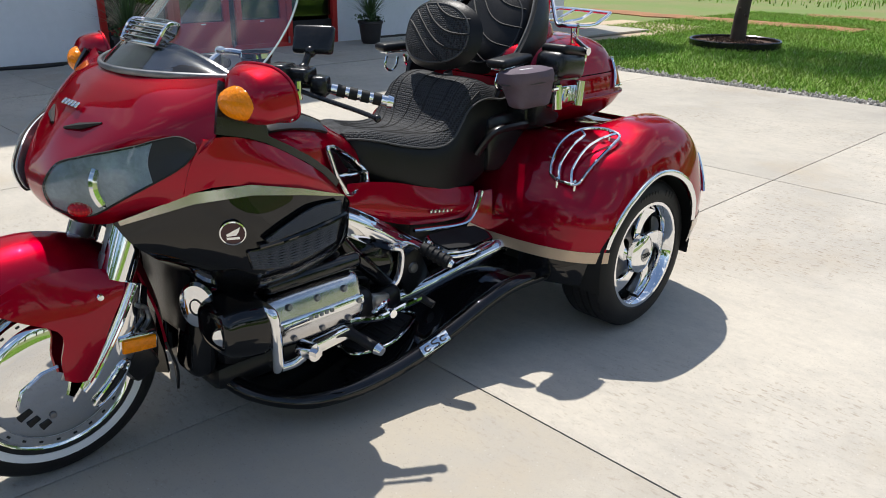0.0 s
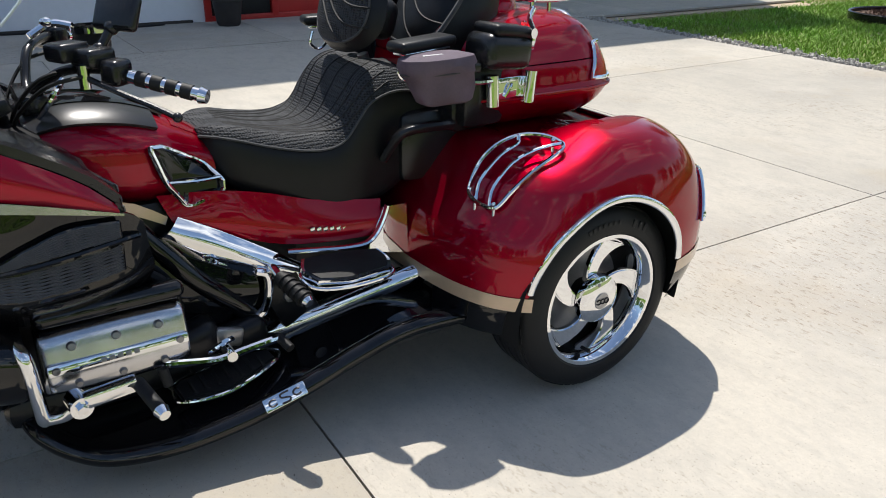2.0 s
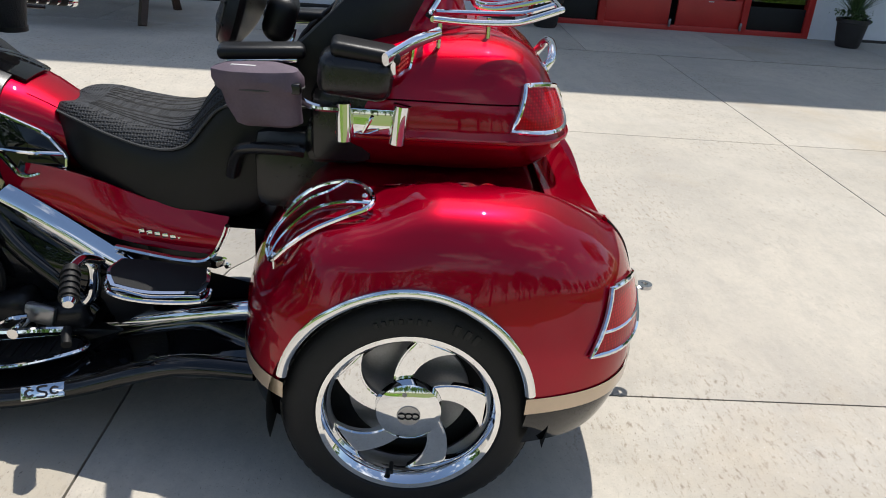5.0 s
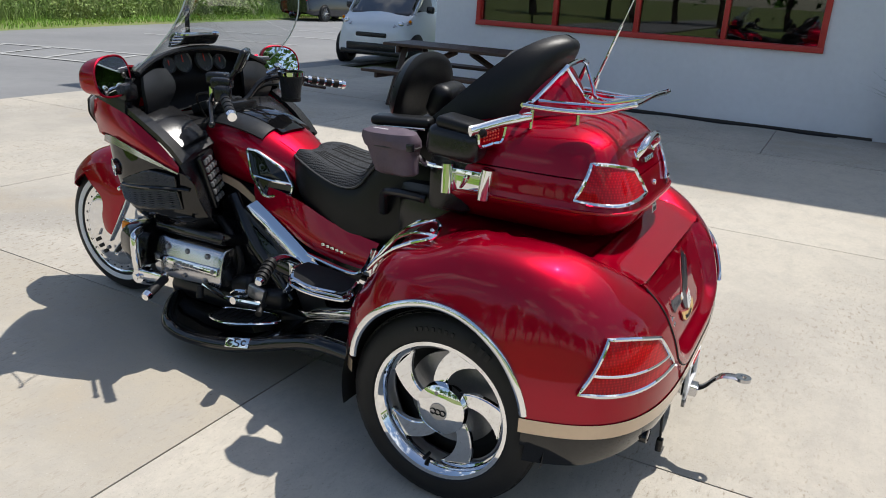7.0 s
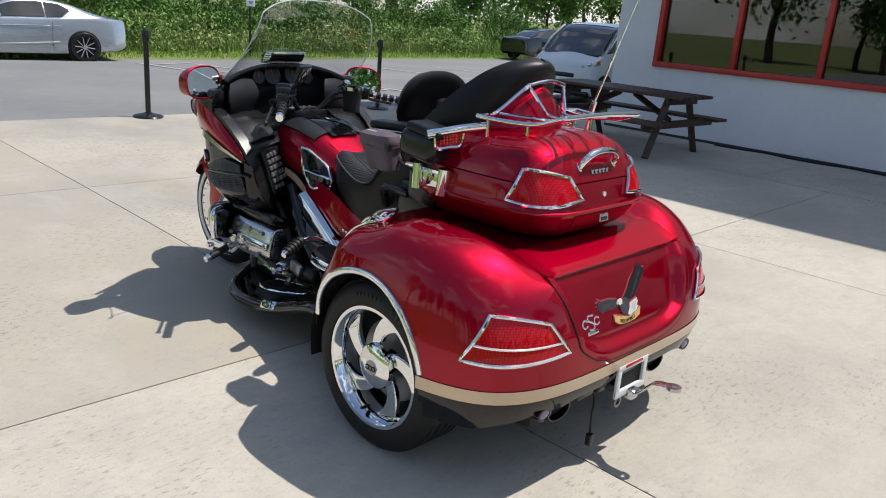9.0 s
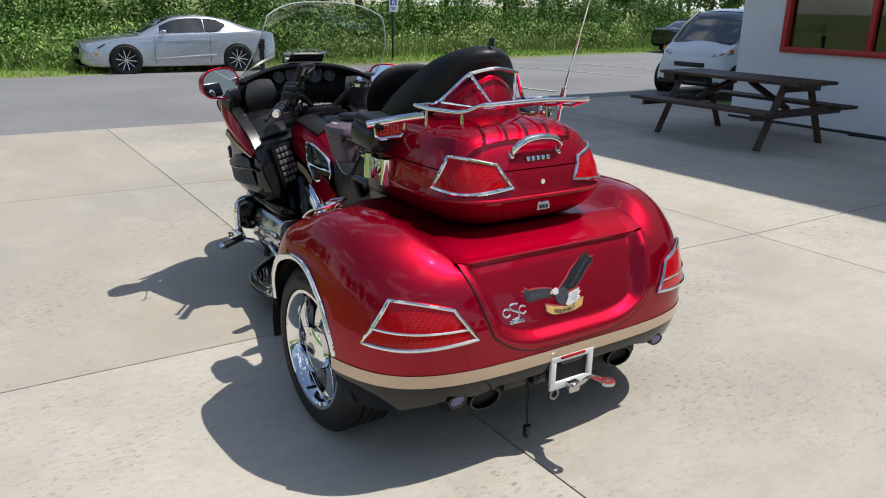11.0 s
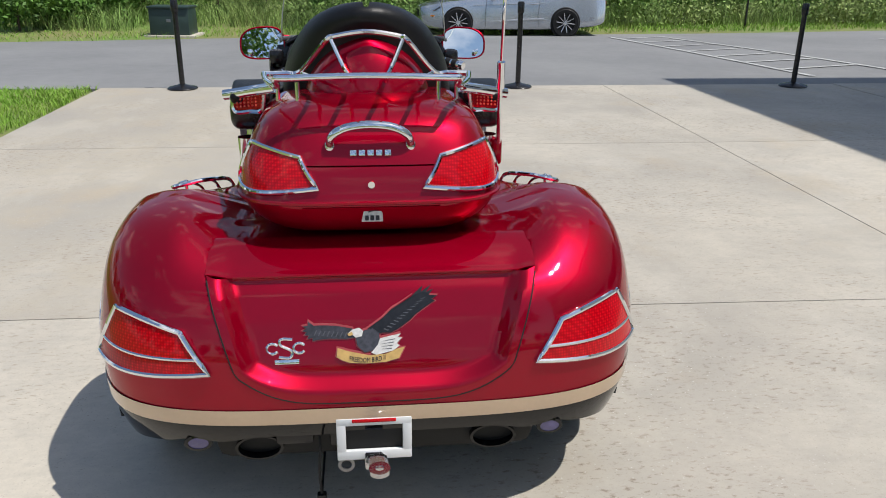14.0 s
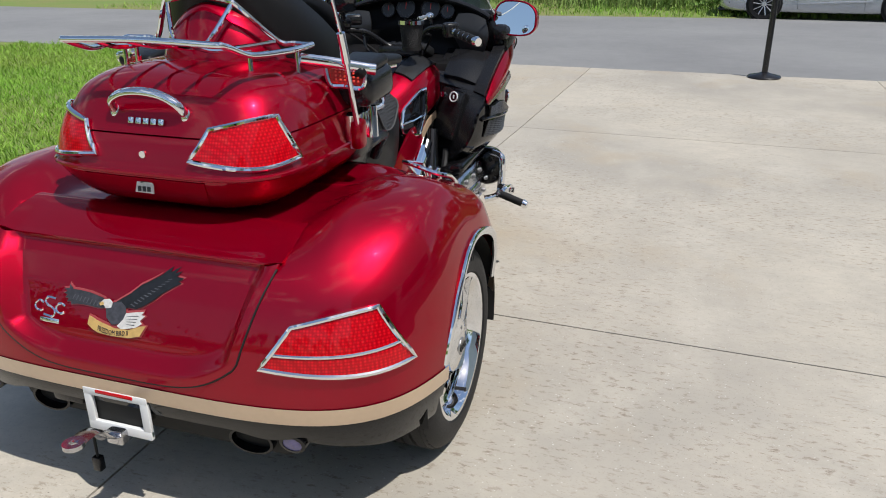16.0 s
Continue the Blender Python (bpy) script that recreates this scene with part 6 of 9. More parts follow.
def fork(s):
    f = part("fork_leg", side(merge(pipe([(1.78, 0.115, 0.84), (1.86, 0.115, 0.62)], 0.031, 10, 16), pipe([(1.853, 0.118, 0.63), (1.93, 0.118, 0.46), (2.05, 0.112, 0.315)], np.linspace(0.040, 0.028, 14), 14, 14)), s), ALLOY, trike, "bright alloy fork leg")
    part("fork_cover", side(pipe([(1.795, 0.135, 0.735), (1.865, 0.140, 0.572)], np.linspace(0.048, 0.045, 8), 8, 18), s), CHROME, f, "chrome fork shroud")
    part("fork_trim", side(patch([[(1.850, 0.190, 0.568), (1.815, 0.182, 0.552), (1.785, 0.150, 0.520)], [(1.925, 0.192, 0.435), (1.870, 0.186, 0.395), (1.815, 0.155, 0.375)], [(2.005, 0.186, 0.312), (1.945, 0.182, 0.265), (1.875, 0.150, 0.280)], [(2.040, 0.165, 0.250), (1.985, 0.162, 0.205), (1.905, 0.135, 0.215)]], 12, 18, 0.014), s), CHROME, f, "chrome fork and caliper cover")
    part("cover_step", side(pipe([(1.835, 0.190, 0.492), (1.806, 0.172, 0.470), (1.800, 0.166, 0.43), (1.83, 0.186, 0.412)], 0.007, 20, 6), s), STEEL, f)
    part("cover_vent", side(pipe([(1.975, 0.184, 0.240), (1.938, 0.186, 0.272), (1.902, 0.184, 0.310)], 0.012, 14, 8, flat=0.7), s), DARK, f)
    part("vent_lip", side(tube(cat([(1.992, 0.186, 0.232), (1.945, 0.192, 0.285), (1.905, 0.190, 0.328), (1.880, 0.180, 0.330), (1.885, 0.178, 0.306), (1.925, 0.184, 0.258), (1.972, 0.180, 0.222)], 50, True), 0.005, 7, True), s), CHROME, f)
    part("cover_ridge", side(pipe([(1.835, 0.196, 0.560), (1.900, 0.199, 0.445), (1.975, 0.194, 0.330), (2.010, 0.186, 0.285)], 0.009, 26, 8, flat=0.7), s), CHROME, f)
    part("caliper", side(rbox((1.855, 0.120, 0.33), (0.10, 0.09, 0.19), 0.025, (0, 28, 0)), s), ENGINE, f)
    part("marker_light", side(rbox((1.852, 0.199, 0.382), (0.098, 0.028, 0.042), 0.006, (0, -6, 0)), s), AMBER, f, "amber side marker light")
    part("marker_frame", side(rbox((1.852, 0.188, 0.382), (0.112, 0.028, 0.054), 0.006, (0, -6, 0)), s), CHROME, f)


fork(1)
fork(-1)


# ---- top box, racks and tail ----
box = Shell([(0.772, 0.22, -0.28, 0.24), (0.782, 0.25, -0.32, 0.282), (0.82, 0.28, -0.36, 0.335), (0.868, 0.285, -0.390, 0.364), (0.884, 0.285, -0.395, 0.368), (0.90, 0.285, -0.386, 0.360), (0.96, 0.28, -0.366, 0.350),
             (1.03, 0.27, -0.33, 0.325), (1.075, 0.25, -0.295, 0.292), (1.105, 0.22, -0.24, 0.235), (1.12, 0.18, -0.17, 0.16), (1.124, 0.1, -0.1, 0.06)], 0.0, 4.5, 4.5)


def closed_shell(shell, z0, z1, nc=150, nz=20):
    g = shell.surface(z0, z1, nc, nz)
    v, f = grid(g, cu=True)
    f.append(tuple(i * nz + nz - 1 for i in range(nc)))
    f.append(tuple(i * nz for i in range(nc))[::-1])
    return v, f


top_box = part("top_box", closed_shell(box, 0.772, 0.972), RED, trike, "candy red top box with wrap-round lamps")
part("top_box_lid", closed_shell(box, 0.976, 1.1238), RED, trike, "candy red top box lid")
for s in (1, -1):
    lens_on(box, [(-0.215, 0.346, 0.914), (-0.246, 0.309, 1.021), (-0.334, 0.175, 0.998), (-0.360, 0.128, 0.923)], "top_box_lamp", "red ribbed lamp on the top box", s, top_box, ())
part("lock", lathe([(0, -0.006), (0.009, -0.006), (0.010, -0.003), (0.010, 0.004), (0, 0.004)], "x", 20, (-0.376, 0, 0.929), False), CHROME, top_box)
part("box_lip", tube([box.point(th, 0.884, 0.002) for th in np.linspace(math.pi / 2 - 0.6, 3 * math.pi / 2 + 0.6, 80)], 0.006, 6), RED, top_box)
# recessed number panel with small sticker, drawn as plain shapes
part("lower_panel", thick(np.array([[box.point(math.pi + th, z, 0.003) for th in np.linspace(-0.20, 0.20, 16)] for z in np.linspace(0.80, 0.872, 6)]), -0.006), RED, top_box)
bx = lambda y, z, out=0.0: frame_m((box.rear_x(y, z) - 0.004 - out, y, z), (0, -1, 0), (0.15, 0, 1))
part("sticker", moved(merge(prism([(-0.028, -0.014), (0.028, -0.014), (0.028, 0.006), (0.018, 0.024), (-0.004, 0.030), (-0.020, 0.020), (-0.024, 0.006)], 0.002)), bx(0.0, 0.846, 0.007)), DECALWHITE, top_box, "small white and black sticker", smooth=0)
part("sticker_mark", moved(merge(rbox((-0.014, -0.004, 0.003), (0.010, 0.013, 0.001), 0), rbox((0.0, -0.004, 0.003), (0.010, 0.013, 0.001), 0), rbox((0.014, -0.004, 0.003), (0.010, 0.013, 0.001), 0), prism([(-0.012, 0.010), (0.002, 0.024), (0.016, 0.014), (0.004, 0.014)], 0.0035)), bx(0.0, 0.846, 0.007)), LETTER, top_box, smooth=0)
part("name_bars", moved(merge(*[rbox((-0.045 + 0.0225 * k, 0, 0.002), (0.017, 0.016, 0.005), 0.002) for k in range(5)]), frame_m((box.rear_x(0, 1.006) - 0.003, 0, 1.006), (0, -1, 0), (0.35, 0, 1))), CHROME, top_box, "row of small chrome letters as plain bars")
handle = cat([(-0.322, 0.106, 1.015), (-0.345, 0.100, 1.050), (-0.352, 0.06, 1.074), (-0.355, 0, 1.082), (-0.352, -0.06, 1.074), (-0.345, -0.100, 1.050), (-0.322, -0.106, 1.015)], 36)
part("grab_handle", merge(tube(handle, 0.0105, 10, flat=1.2), ball((-0.325, 0.106, 1.017), (0.016, 0.016, 0.024)), ball((-0.325, -0.106, 1.017), (0.016, 0.016, 0.024))), CHROME, top_box, "arched chrome grab handle")


def box_rack():
    r = part("luggage_rack", pipe([(-0.012, 0.30, 1.165), (-0.10, 0.285, 1.160), (-0.20, 0.255, 1.160), (-0.25, 0.24, 1.168), (-0.325, 0.235, 1.195), (-0.335, 0.20, 1.198), (-0.335, 0, 1.203), (-0.335, -0.20, 1.198), (-0.325, -0.235, 1.195),
                                   (-0.25, -0.24, 1.168), (-0.20, -0.255, 1.160), (-0.10, -0.285, 1.160), (-0.012, -0.30, 1.165)], 0.0085, 90, 10), CHROME, trike, "chrome tube luggage rack on the top box")
    part("inner_rail", merge(pipe([(-0.012, 0.30, 1.165), (0.0, 0.24, 1.165), (-0.010, 0.195, 1.172), (-0.068, 0.116, 1.264), (-0.074, 0.090, 1.277), (-0.082, 0.0, 1.290), (-0.074, -0.090, 1.277), (-0.068, -0.116, 1.264), (-0.010, -0.195, 1.172), (0.0, -0.24, 1.165), (-0.012, -0.30, 1.165)], 0.0078, 90, 8)), CHROME, r)
    for s in (1, -1):
        part("slanted_rail", side(pipe([(-0.071, 0.103, 1.272), (-0.115, 0.068, 1.20), (-0.135, 0.05, 1.172), (-0.20, 0.048, 1.168), (-0.33, 0.045, 1.200)], 0.0065, 40, 8), s), CHROME, r)
        part("long_rail", side(pipe([(-0.02, 0.19, 1.168), (-0.15, 0.145, 1.166), (-0.25, 0.14, 1.172), (-0.333, 0.14, 1.199)], 0.0065, 30, 8), s), CHROME, r)
        for x, y, z0 in ((-0.157, 0.195, 1.072), (-0.03, 0.262, 1.06)):
            part("post", side(merge(tube([(x, y, z0), (x, y, 1.163)], 0.0065, 10), lathe([(0, 0), (0.012, 0), (0.012, 0.012), (0, 0.014)], "z", 12, (x, y, z0 + 0.005), False)), s), CHROME, r)


box_rack()
hump = []
for z, w, x0, x1 in ((1.08, 0.195, -0.125, 0.12), (1.14, 0.182, -0.112, 0.12), (1.20, 0.150, -0.092, 0.12), (1.245, 0.105, -0.068, 0.11), (1.268, 0.045, -0.050, 0.08), (1.272, 0.01, -0.02, 0.05)):
    hump.append([(x1 - (x1 - x0) * math.sin(a) ** 0.6 if 0 < a < math.pi else x1, w * math.cos(a), z) for a in np.linspace(0, math.pi, 25)])
part("backrest_cowl", grid(cat(np.array(hump), 20)), RED, top_box, "red cowl behind the passenger backrest")


def armrest_pod(s):
    p = part("armrest_pod", side(rbox((0.168, 0.362, 1.036), (0.180, 0.135, 0.105), 0.034, (0, -6, 4), 4), s), PLASTIC, trike, "black speaker pod beside the passenger seat")
    part("pod_top", side(rbox((0.145, 0.362, 1.092), (0.165, 0.120, 0.036), 0.016, (0, -8, 4), 3), s), VINYL, p)
    part("pod_trim", side(pipe([(0.095, 0.437, 1.088), (0.075, 0.40, 1.095), (0.03, 0.33, 1.112), (-0.03, 0.27, 1.128)], 0.0095, 24, 10, flat=1.7), s), CHROME, p, "chrome trim strip")
    lamp = part("pod_lamp", side(patch([[(0.078, 0.410, 1.088), (0.055, 0.36, 1.094), (0.035, 0.315, 1.104)], [(0.074, 0.402, 1.045), (0.054, 0.355, 1.050), (0.040, 0.325, 1.055)]], 6, 10, 0.012), s), REDLENS, p, "red lamp with light diodes")
    part("lamp_bezel", side(pipe([(0.078, 0.412, 1.090), (0.074, 0.404, 1.042), (0.055, 0.355, 1.045), (0.040, 0.320, 1.052), (0.033, 0.310, 1.106)], 0.0065, 30, 6), s), CHROME, p)
    dots = []
    for i in range(6):
        for j in range(3):
            u, v = (i + 0.8) / 7, (j + 0.7) / 3.6
            dots.append(ball((0.068 - 0.026 * u + 0.0 * v, 0.405 - 0.083 * u, 1.085 + 0.010 * u - 0.038 * v), (0.004, 0.004, 0.004), 5, 6))
    part("diodes", side(merge(*dots), s), LED, lamp)
    h = part("hinge", side(merge(rbox((0.115, 0.362, 0.915), (0.15, 0.012, 0.075), 0.003), tube([(0.195, 0.372, 0.965), (0.192, 0.376, 0.872)], 0.020, 14), tube([(0.052, 0.372, 0.968), (0.062, 0.372, 0.872)], 0.022, 12, flat=1.3)), s), CHROME, p, "polished chrome hinge plate")
    part("latch", side(pipe([(0.145, 0.372, 0.895), (0.13, 0.380, 0.925), (0.125, 0.376, 0.935)], 0.005, 10, 6), s), CHROME, h)
    part("pod_mount", side(rbox((0.20, 0.285, 0.90), (0.16, 0.13, 0.20), 0.03), s), PLASTIC, p)


armrest_pod(1)
armrest_pod(-1)
for s in (1, -1):
    a = part("armrest", side(rbox((0.40, 0.305, 1.066), (0.21, 0.085, 0.032), 0.015, (0, 2, 10), 3), s), VINYL, trike, "padded black passenger armrest")
    part("armrest_plate", side(rbox((0.40, 0.305, 1.046), (0.17, 0.06, 0.012), 0.004, (0, 2, 10)), s), CHROME, a)
    part("armrest_arm", side(pipe([(0.36, 0.32, 1.02), (0.33, 0.345, 0.985), (0.27, 0.378, 0.955), (0.20, 0.382, 0.952)], 0.009, 24, 8), s), CHROME, a)
    part("hook", side(pipe([(0.47, 0.31, 1.026), (0.48, 0.31, 0.985), (0.45, 0.31, 0.965), (0.42, 0.31, 0.985), (0.41, 0.31, 1.02)], 0.005, 20, 6), s), CHROME, a)
bag_rows = [(0.906, 0.066, 0.030), (0.914, 0.080, 0.042), (0.95, 0.090, 0.049), (0.990, 0.098, 0.052), (0.998, 0.106, 0.057), (1.020, 0.110, 0.060), (1.040, 0.103, 0.054), (1.050, 0.07, 0.03)]
bag_g = [[(0.388 + (l + 0.003 * math.sin(5 * a + 60 * z)) * math.copysign(abs(math.cos(a)) ** 0.70, math.cos(a)) + 0.25 * (z - 0.98), 0.385 + (w + 0.0035 * math.sin(4 * a + 75 * z)) * math.copysign(abs(math.sin(a)) ** 0.70, math.sin(a)) - 0.18 * l * math.cos(a), z + 0.05 * l * math.cos(a) * -1) for a in np.linspace(0, 2 * math.pi, 40, endpoint=False)] for z, l, w in bag_rows]
bv, bf = grid(np.array(bag_g), cv=True)
bf += [tuple(range(40)), tuple(range(280, 320))[::-1]]
bag = part("armrest_bag", (bv, bf), PURPLE, trike, "faded purple-grey nylon bag on the armrest")
part("bag_label", rbox((0.425, 0.405, 1.0485), (0.060, 0.010, 0.003), 0.001, (0, 2, -9)), DECALWHITE, bag)
part("bag_clip", rbox((0.315, 0.432, 1.008), (0.055, 0.02, 0.026), 0.005, (0, 0, -9)), PLASTIC, bag)
part("bag_zip", tube([(0.393 + 0.108 * math.cos(a), 0.385 + 0.056 * math.sin(a) - 0.018 * math.cos(a), 0.999 - 0.005 * math.cos(a)) for a in np.linspace(0, 6.2, 40)], 0.0025, 5), STITCH, bag)

# antenna on its bracket
part("antenna", merge(tube([(0.03, -0.405, 0.93), (-0.010, -0.398, 1.12)], 0.0075, 10), tube([(-0.010, -0.398, 1.12), (-0.03, -0.395, 1.20)], 0.012, 10), tube([(-0.03, -0.395, 1.20), (-0.102, -0.386, 1.398)], 0.005, 8), tube([(-0.102, -0.386, 1.398), (-0.22, -0.37, 1.72)], 0.0022, 6)), CHROME, trike, "slim chrome whip antenna")
part("antenna_mount", rbox((0.045, -0.40, 0.915), (0.05, 0.035, 0.085), 0.012), RED, trike)
for s in (1, -1):
    # chrome guard rails on the fender tops
    loop = cat([(0.334, 0.602, 0.646), (0.352, 0.560, 0.644), (0.356, 0.510, 0.654), (0.342, 0.480, 0.676), (0.296, 0.466, 0.740), (0.238, 0.470, 0.784), (0.170, 0.487, 0.806), (0.124, 0.540, 0.812), (0.106, 0.592, 0.804), (0.118, 0.624, 0.794), (0.165, 0.634, 0.776), (0.235, 0.628, 0.738), (0.292, 0.616, 0.690)], 72, True)
    fr = part("fender_rail", side(tube(loop, 0.0068, 8, True), s), CHROME, trike, "chrome guard rail loop on the fender top")
    for bar in ([(0.355, 0.532, 0.648), (0.326, 0.512, 0.700), (0.264, 0.518, 0.764), (0.212, 0.528, 0.794), (0.188, 0.505, 0.802), (0.176, 0.488, 0.805)],
                [(0.344, 0.582, 0.645), (0.316, 0.562, 0.690), (0.258, 0.567, 0.752), (0.202, 0.583, 0.784), (0.150, 0.603, 0.800), (0.108, 0.606, 0.801)]):
        part("cross_rail", side(pipe(bar, 0.0054, 30, 7), s), CHROME, fr)
    for x, y, z in ((0.125, 0.585, 0.792), (0.332, 0.588, 0.634), (0.350, 0.520, 0.636)):
        part("stud", side(merge(tube([(x, y, z - 0.02), (x, y, z + 0.016)], 0.005, 8), ball((x, y, z + 0.016), (0.008, 0.008, 0.008), 6, 8)), s), CHROME, fr)
    ex = part("exhaust_tip", side(moved(lathe([(0.046, 0.0), (0.048, -0.14), (0.042, -0.14), (0.040, 0.0)], "x", 28), pose(-0.380, 0.320, 0.236) @ Matrix.Diagonal((1, 1.35, 0.78, 1))), s), BLACK, trike, "black oval exhaust tip")
    part("exhaust_bore", side(moved(lathe([(0, 0.0), (0.041, 0.0), (0.041, -0.01), (0, -0.01)], "x", 24, closed=False), pose(-0.445, 0.320, 0.237) @ Matrix.Diagonal((1, 1.24, 0.70, 1))), s), DARK, ex)
    fl = part("rear_fog_lamp", side(moved(lathe([(0, -0.012), (0.028, -0.010), (0.030, 0.02), (0, 0.02)], "x", 24, closed=False), pose(-0.553, 0.468, 0.290) @ Matrix.Diagonal((1, 0.95, 0.62, 1))), s), BLUELENS, trike, "small round lamp in the rear skirt")
    part("lamp_ring", side(moved(lathe([(0.028, -0.012), (0.038, -0.010), (0.038, 0.02), (0.028, 0.02)], "x", 24), pose(-0.553, 0.468, 0.290) @ Matrix.Diagonal((1, 0.95, 0.62, 1))), s), BLACK, fl)
plate = part("number_plate_frame", merge(rbox((-0.600, 0.010, 0.357), (0.012, 0.196, 0.022), 0.003), rbox((-0.600, 0.010, 0.256), (0.012, 0.196, 0.028), 0.003), rbox((-0.600, 0.096, 0.307), (0.0118, 0.024, 0.115), 0.003), rbox((-0.600, -0.076, 0.307), (0.0118, 0.024, 0.115), 0.003)), WHITE, trike, "white number plate frame, empty")
part("plate_back", rbox((-0.590, 0.010, 0.307), (0.006, 0.175, 0.11), 0.001), DARK, plate)
part("plate_lamp", rbox((-0.603, 0.010, 0.361), (0.012, 0.115, 0.010), 0.003), REDLENS, plate)
part("hitch_arm", merge(rbox((-0.55, 0.012, 0.245), (0.16, 0.05, 0.04), 0.006), pipe([(-0.60, 0.012, 0.245), (-0.645, 0.010, 0.262), (-0.69, 0.006, 0.312), (-0.735, 0.002, 0.322), (-0.760, 0.0, 0.322)], 0.024, 24, 8, flat=0.22), lathe([(0.011, -0.006), (0.026, -0.006), (0.026, 0.006), (0.011, 0.006)], "z", 24, (-0.762, 0.0, 0.322))), SATIN, trike, "chrome trailer hitch tongue with an eye")
part("hitch_ring", lathe([(0.014, -0.005), (0.022, -0.005), (0.022, 0.005), (0.014, 0.005)], "x", 20, (-0.60, 0.085, 0.228)), STEEL, trike)
wire = part("trailer_cable", pipe([(-0.52, 0.16, 0.30), (-0.55, 0.155, 0.24), (-0.552, 0.16, 0.17), (-0.556, 0.157, 0.10)], 0.004, 20, 6), RUBBER, trike, "hanging trailer cable with plug")
part("plug", rbox((-0.556, 0.157, 0.082), (0.022, 0.026, 0.045), 0.004), PLASTIC, wire)
part("bracket", merge(rbox((-0.53, 0.22, 0.29), (0.05, 0.10, 0.05), 0.008), rbox((-0.52, 0.10, 0.28), (0.05, 0.06, 0.07), 0.01)), PLASTIC, trike)


# ---- seats ----
def ring_loft(rows, n=36, m=60, power=2.6, dish=0.0, a0=0.0, a1=2 * math.pi, out=0.0, low_power=2.6):
    """A body lofted along x: rows of x, bottom z, top z, half width."""
    rows = cat(np.array(rows), m)
    g = []
    for x, zb, zt, w in rows:
        c, h = (zb + zt) / 2, (zt - zb) / 2
        ring = []
        for a in np.linspace(a0, a1, n, endpoint=a1 - a0 < 6.2):
            cy, sz = math.cos(a), math.sin(a)
            y = (w + out) * math.copysign(abs(cy) ** (2 / power), cy)
            if sz < 0:
                y = (w + out) * math.copysign(abs(cy) ** (2 / low_power), cy)
            z = c + (h + out) * math.copysign(abs(sz) ** (2 / (power if sz > 0 else low_power)), sz)
            if sz > 0:
                z -= dish * max(0, 1 - (y / (w * 0.75)) ** 2) * ramp(0.3, 0.9, sz)
            ring.append((x, y, z))
        g.append(ring)
    return np.array(g)


def closed_loft(rows, **k):
    g = ring_loft(rows, **k)
    v, f = grid(g, cv=True)
    n, m = g.shape[1], g.shape[0]
    return v, f + [tuple(range(n)), tuple(range((m - 1) * n, m * n))[::-1]]


SEAT = [(1.035, 0.775, 0.825, 0.05), (0.99, 0.715, 0.858, 0.125), (0.92, 0.655, 0.862, 0.172), (0.84, 0.615, 0.844, 0.200), (0.74, 0.580, 0.828, 0.228), (0.665, 0.562, 0.832, 0.240), (0.615, 0.556, 0.862, 0.243), (0.575, 0.556, 0.925, 0.243), (0.535, 0.562, 0.980, 0.240),
        (0.48, 0.575, 1.006, 0.236), (0.42, 0.61, 1.002, 0.232), (0.34, 0.69, 0.962, 0.225), (0.27, 0.76, 0.955, 0.21), (0.21, 0.80, 0.975, 0.20)]
seat = part("seat", closed_loft(SEAT, power=3.0, dish=0.028, low_power=7.0), VINYL, trike, "black vinyl two-up touring seat")
ins = ring_loft(SEAT, n=30, m=80, power=3.0, dish=0.028, a0=0.42, a1=math.pi - 0.42, out=0.006)
part("seat_insert", thick(ins[4:74], 0.010), MESH, seat, "black mesh fabric seat insert")
for k in (0.42, math.pi - 0.42):
    e = ring_loft(SEAT, n=2, m=80, power=3.0, dish=0.028, a0=k, a1=k + 0.001, out=0.007)[4:74, 0]
    part("piping", tube(e, 0.004, 6), STITCH, seat)
for h in (1, -1):
    # quilted seams sweeping back along the insert
    for k in range(5):
        line = []
        for i in range(12, 58):
            u = (i - 12) / 45
            j = 14.5 + h * (0.8 + 2.7 * k * (0.35 + 0.65 * math.sin(min(1.0, u * 1.25) * math.pi / 2)) - 1.6 * math.sin(u * 6.0) * (k > 0))
            if 0.5 < j < 28.5:
                line.append(ins[i, int(j)] * (1 - j % 1) + ins[i, int(j) + 1] * (j % 1))
        part("seam", tube(np.array(line), 0.0024, 5), DARK, seat)


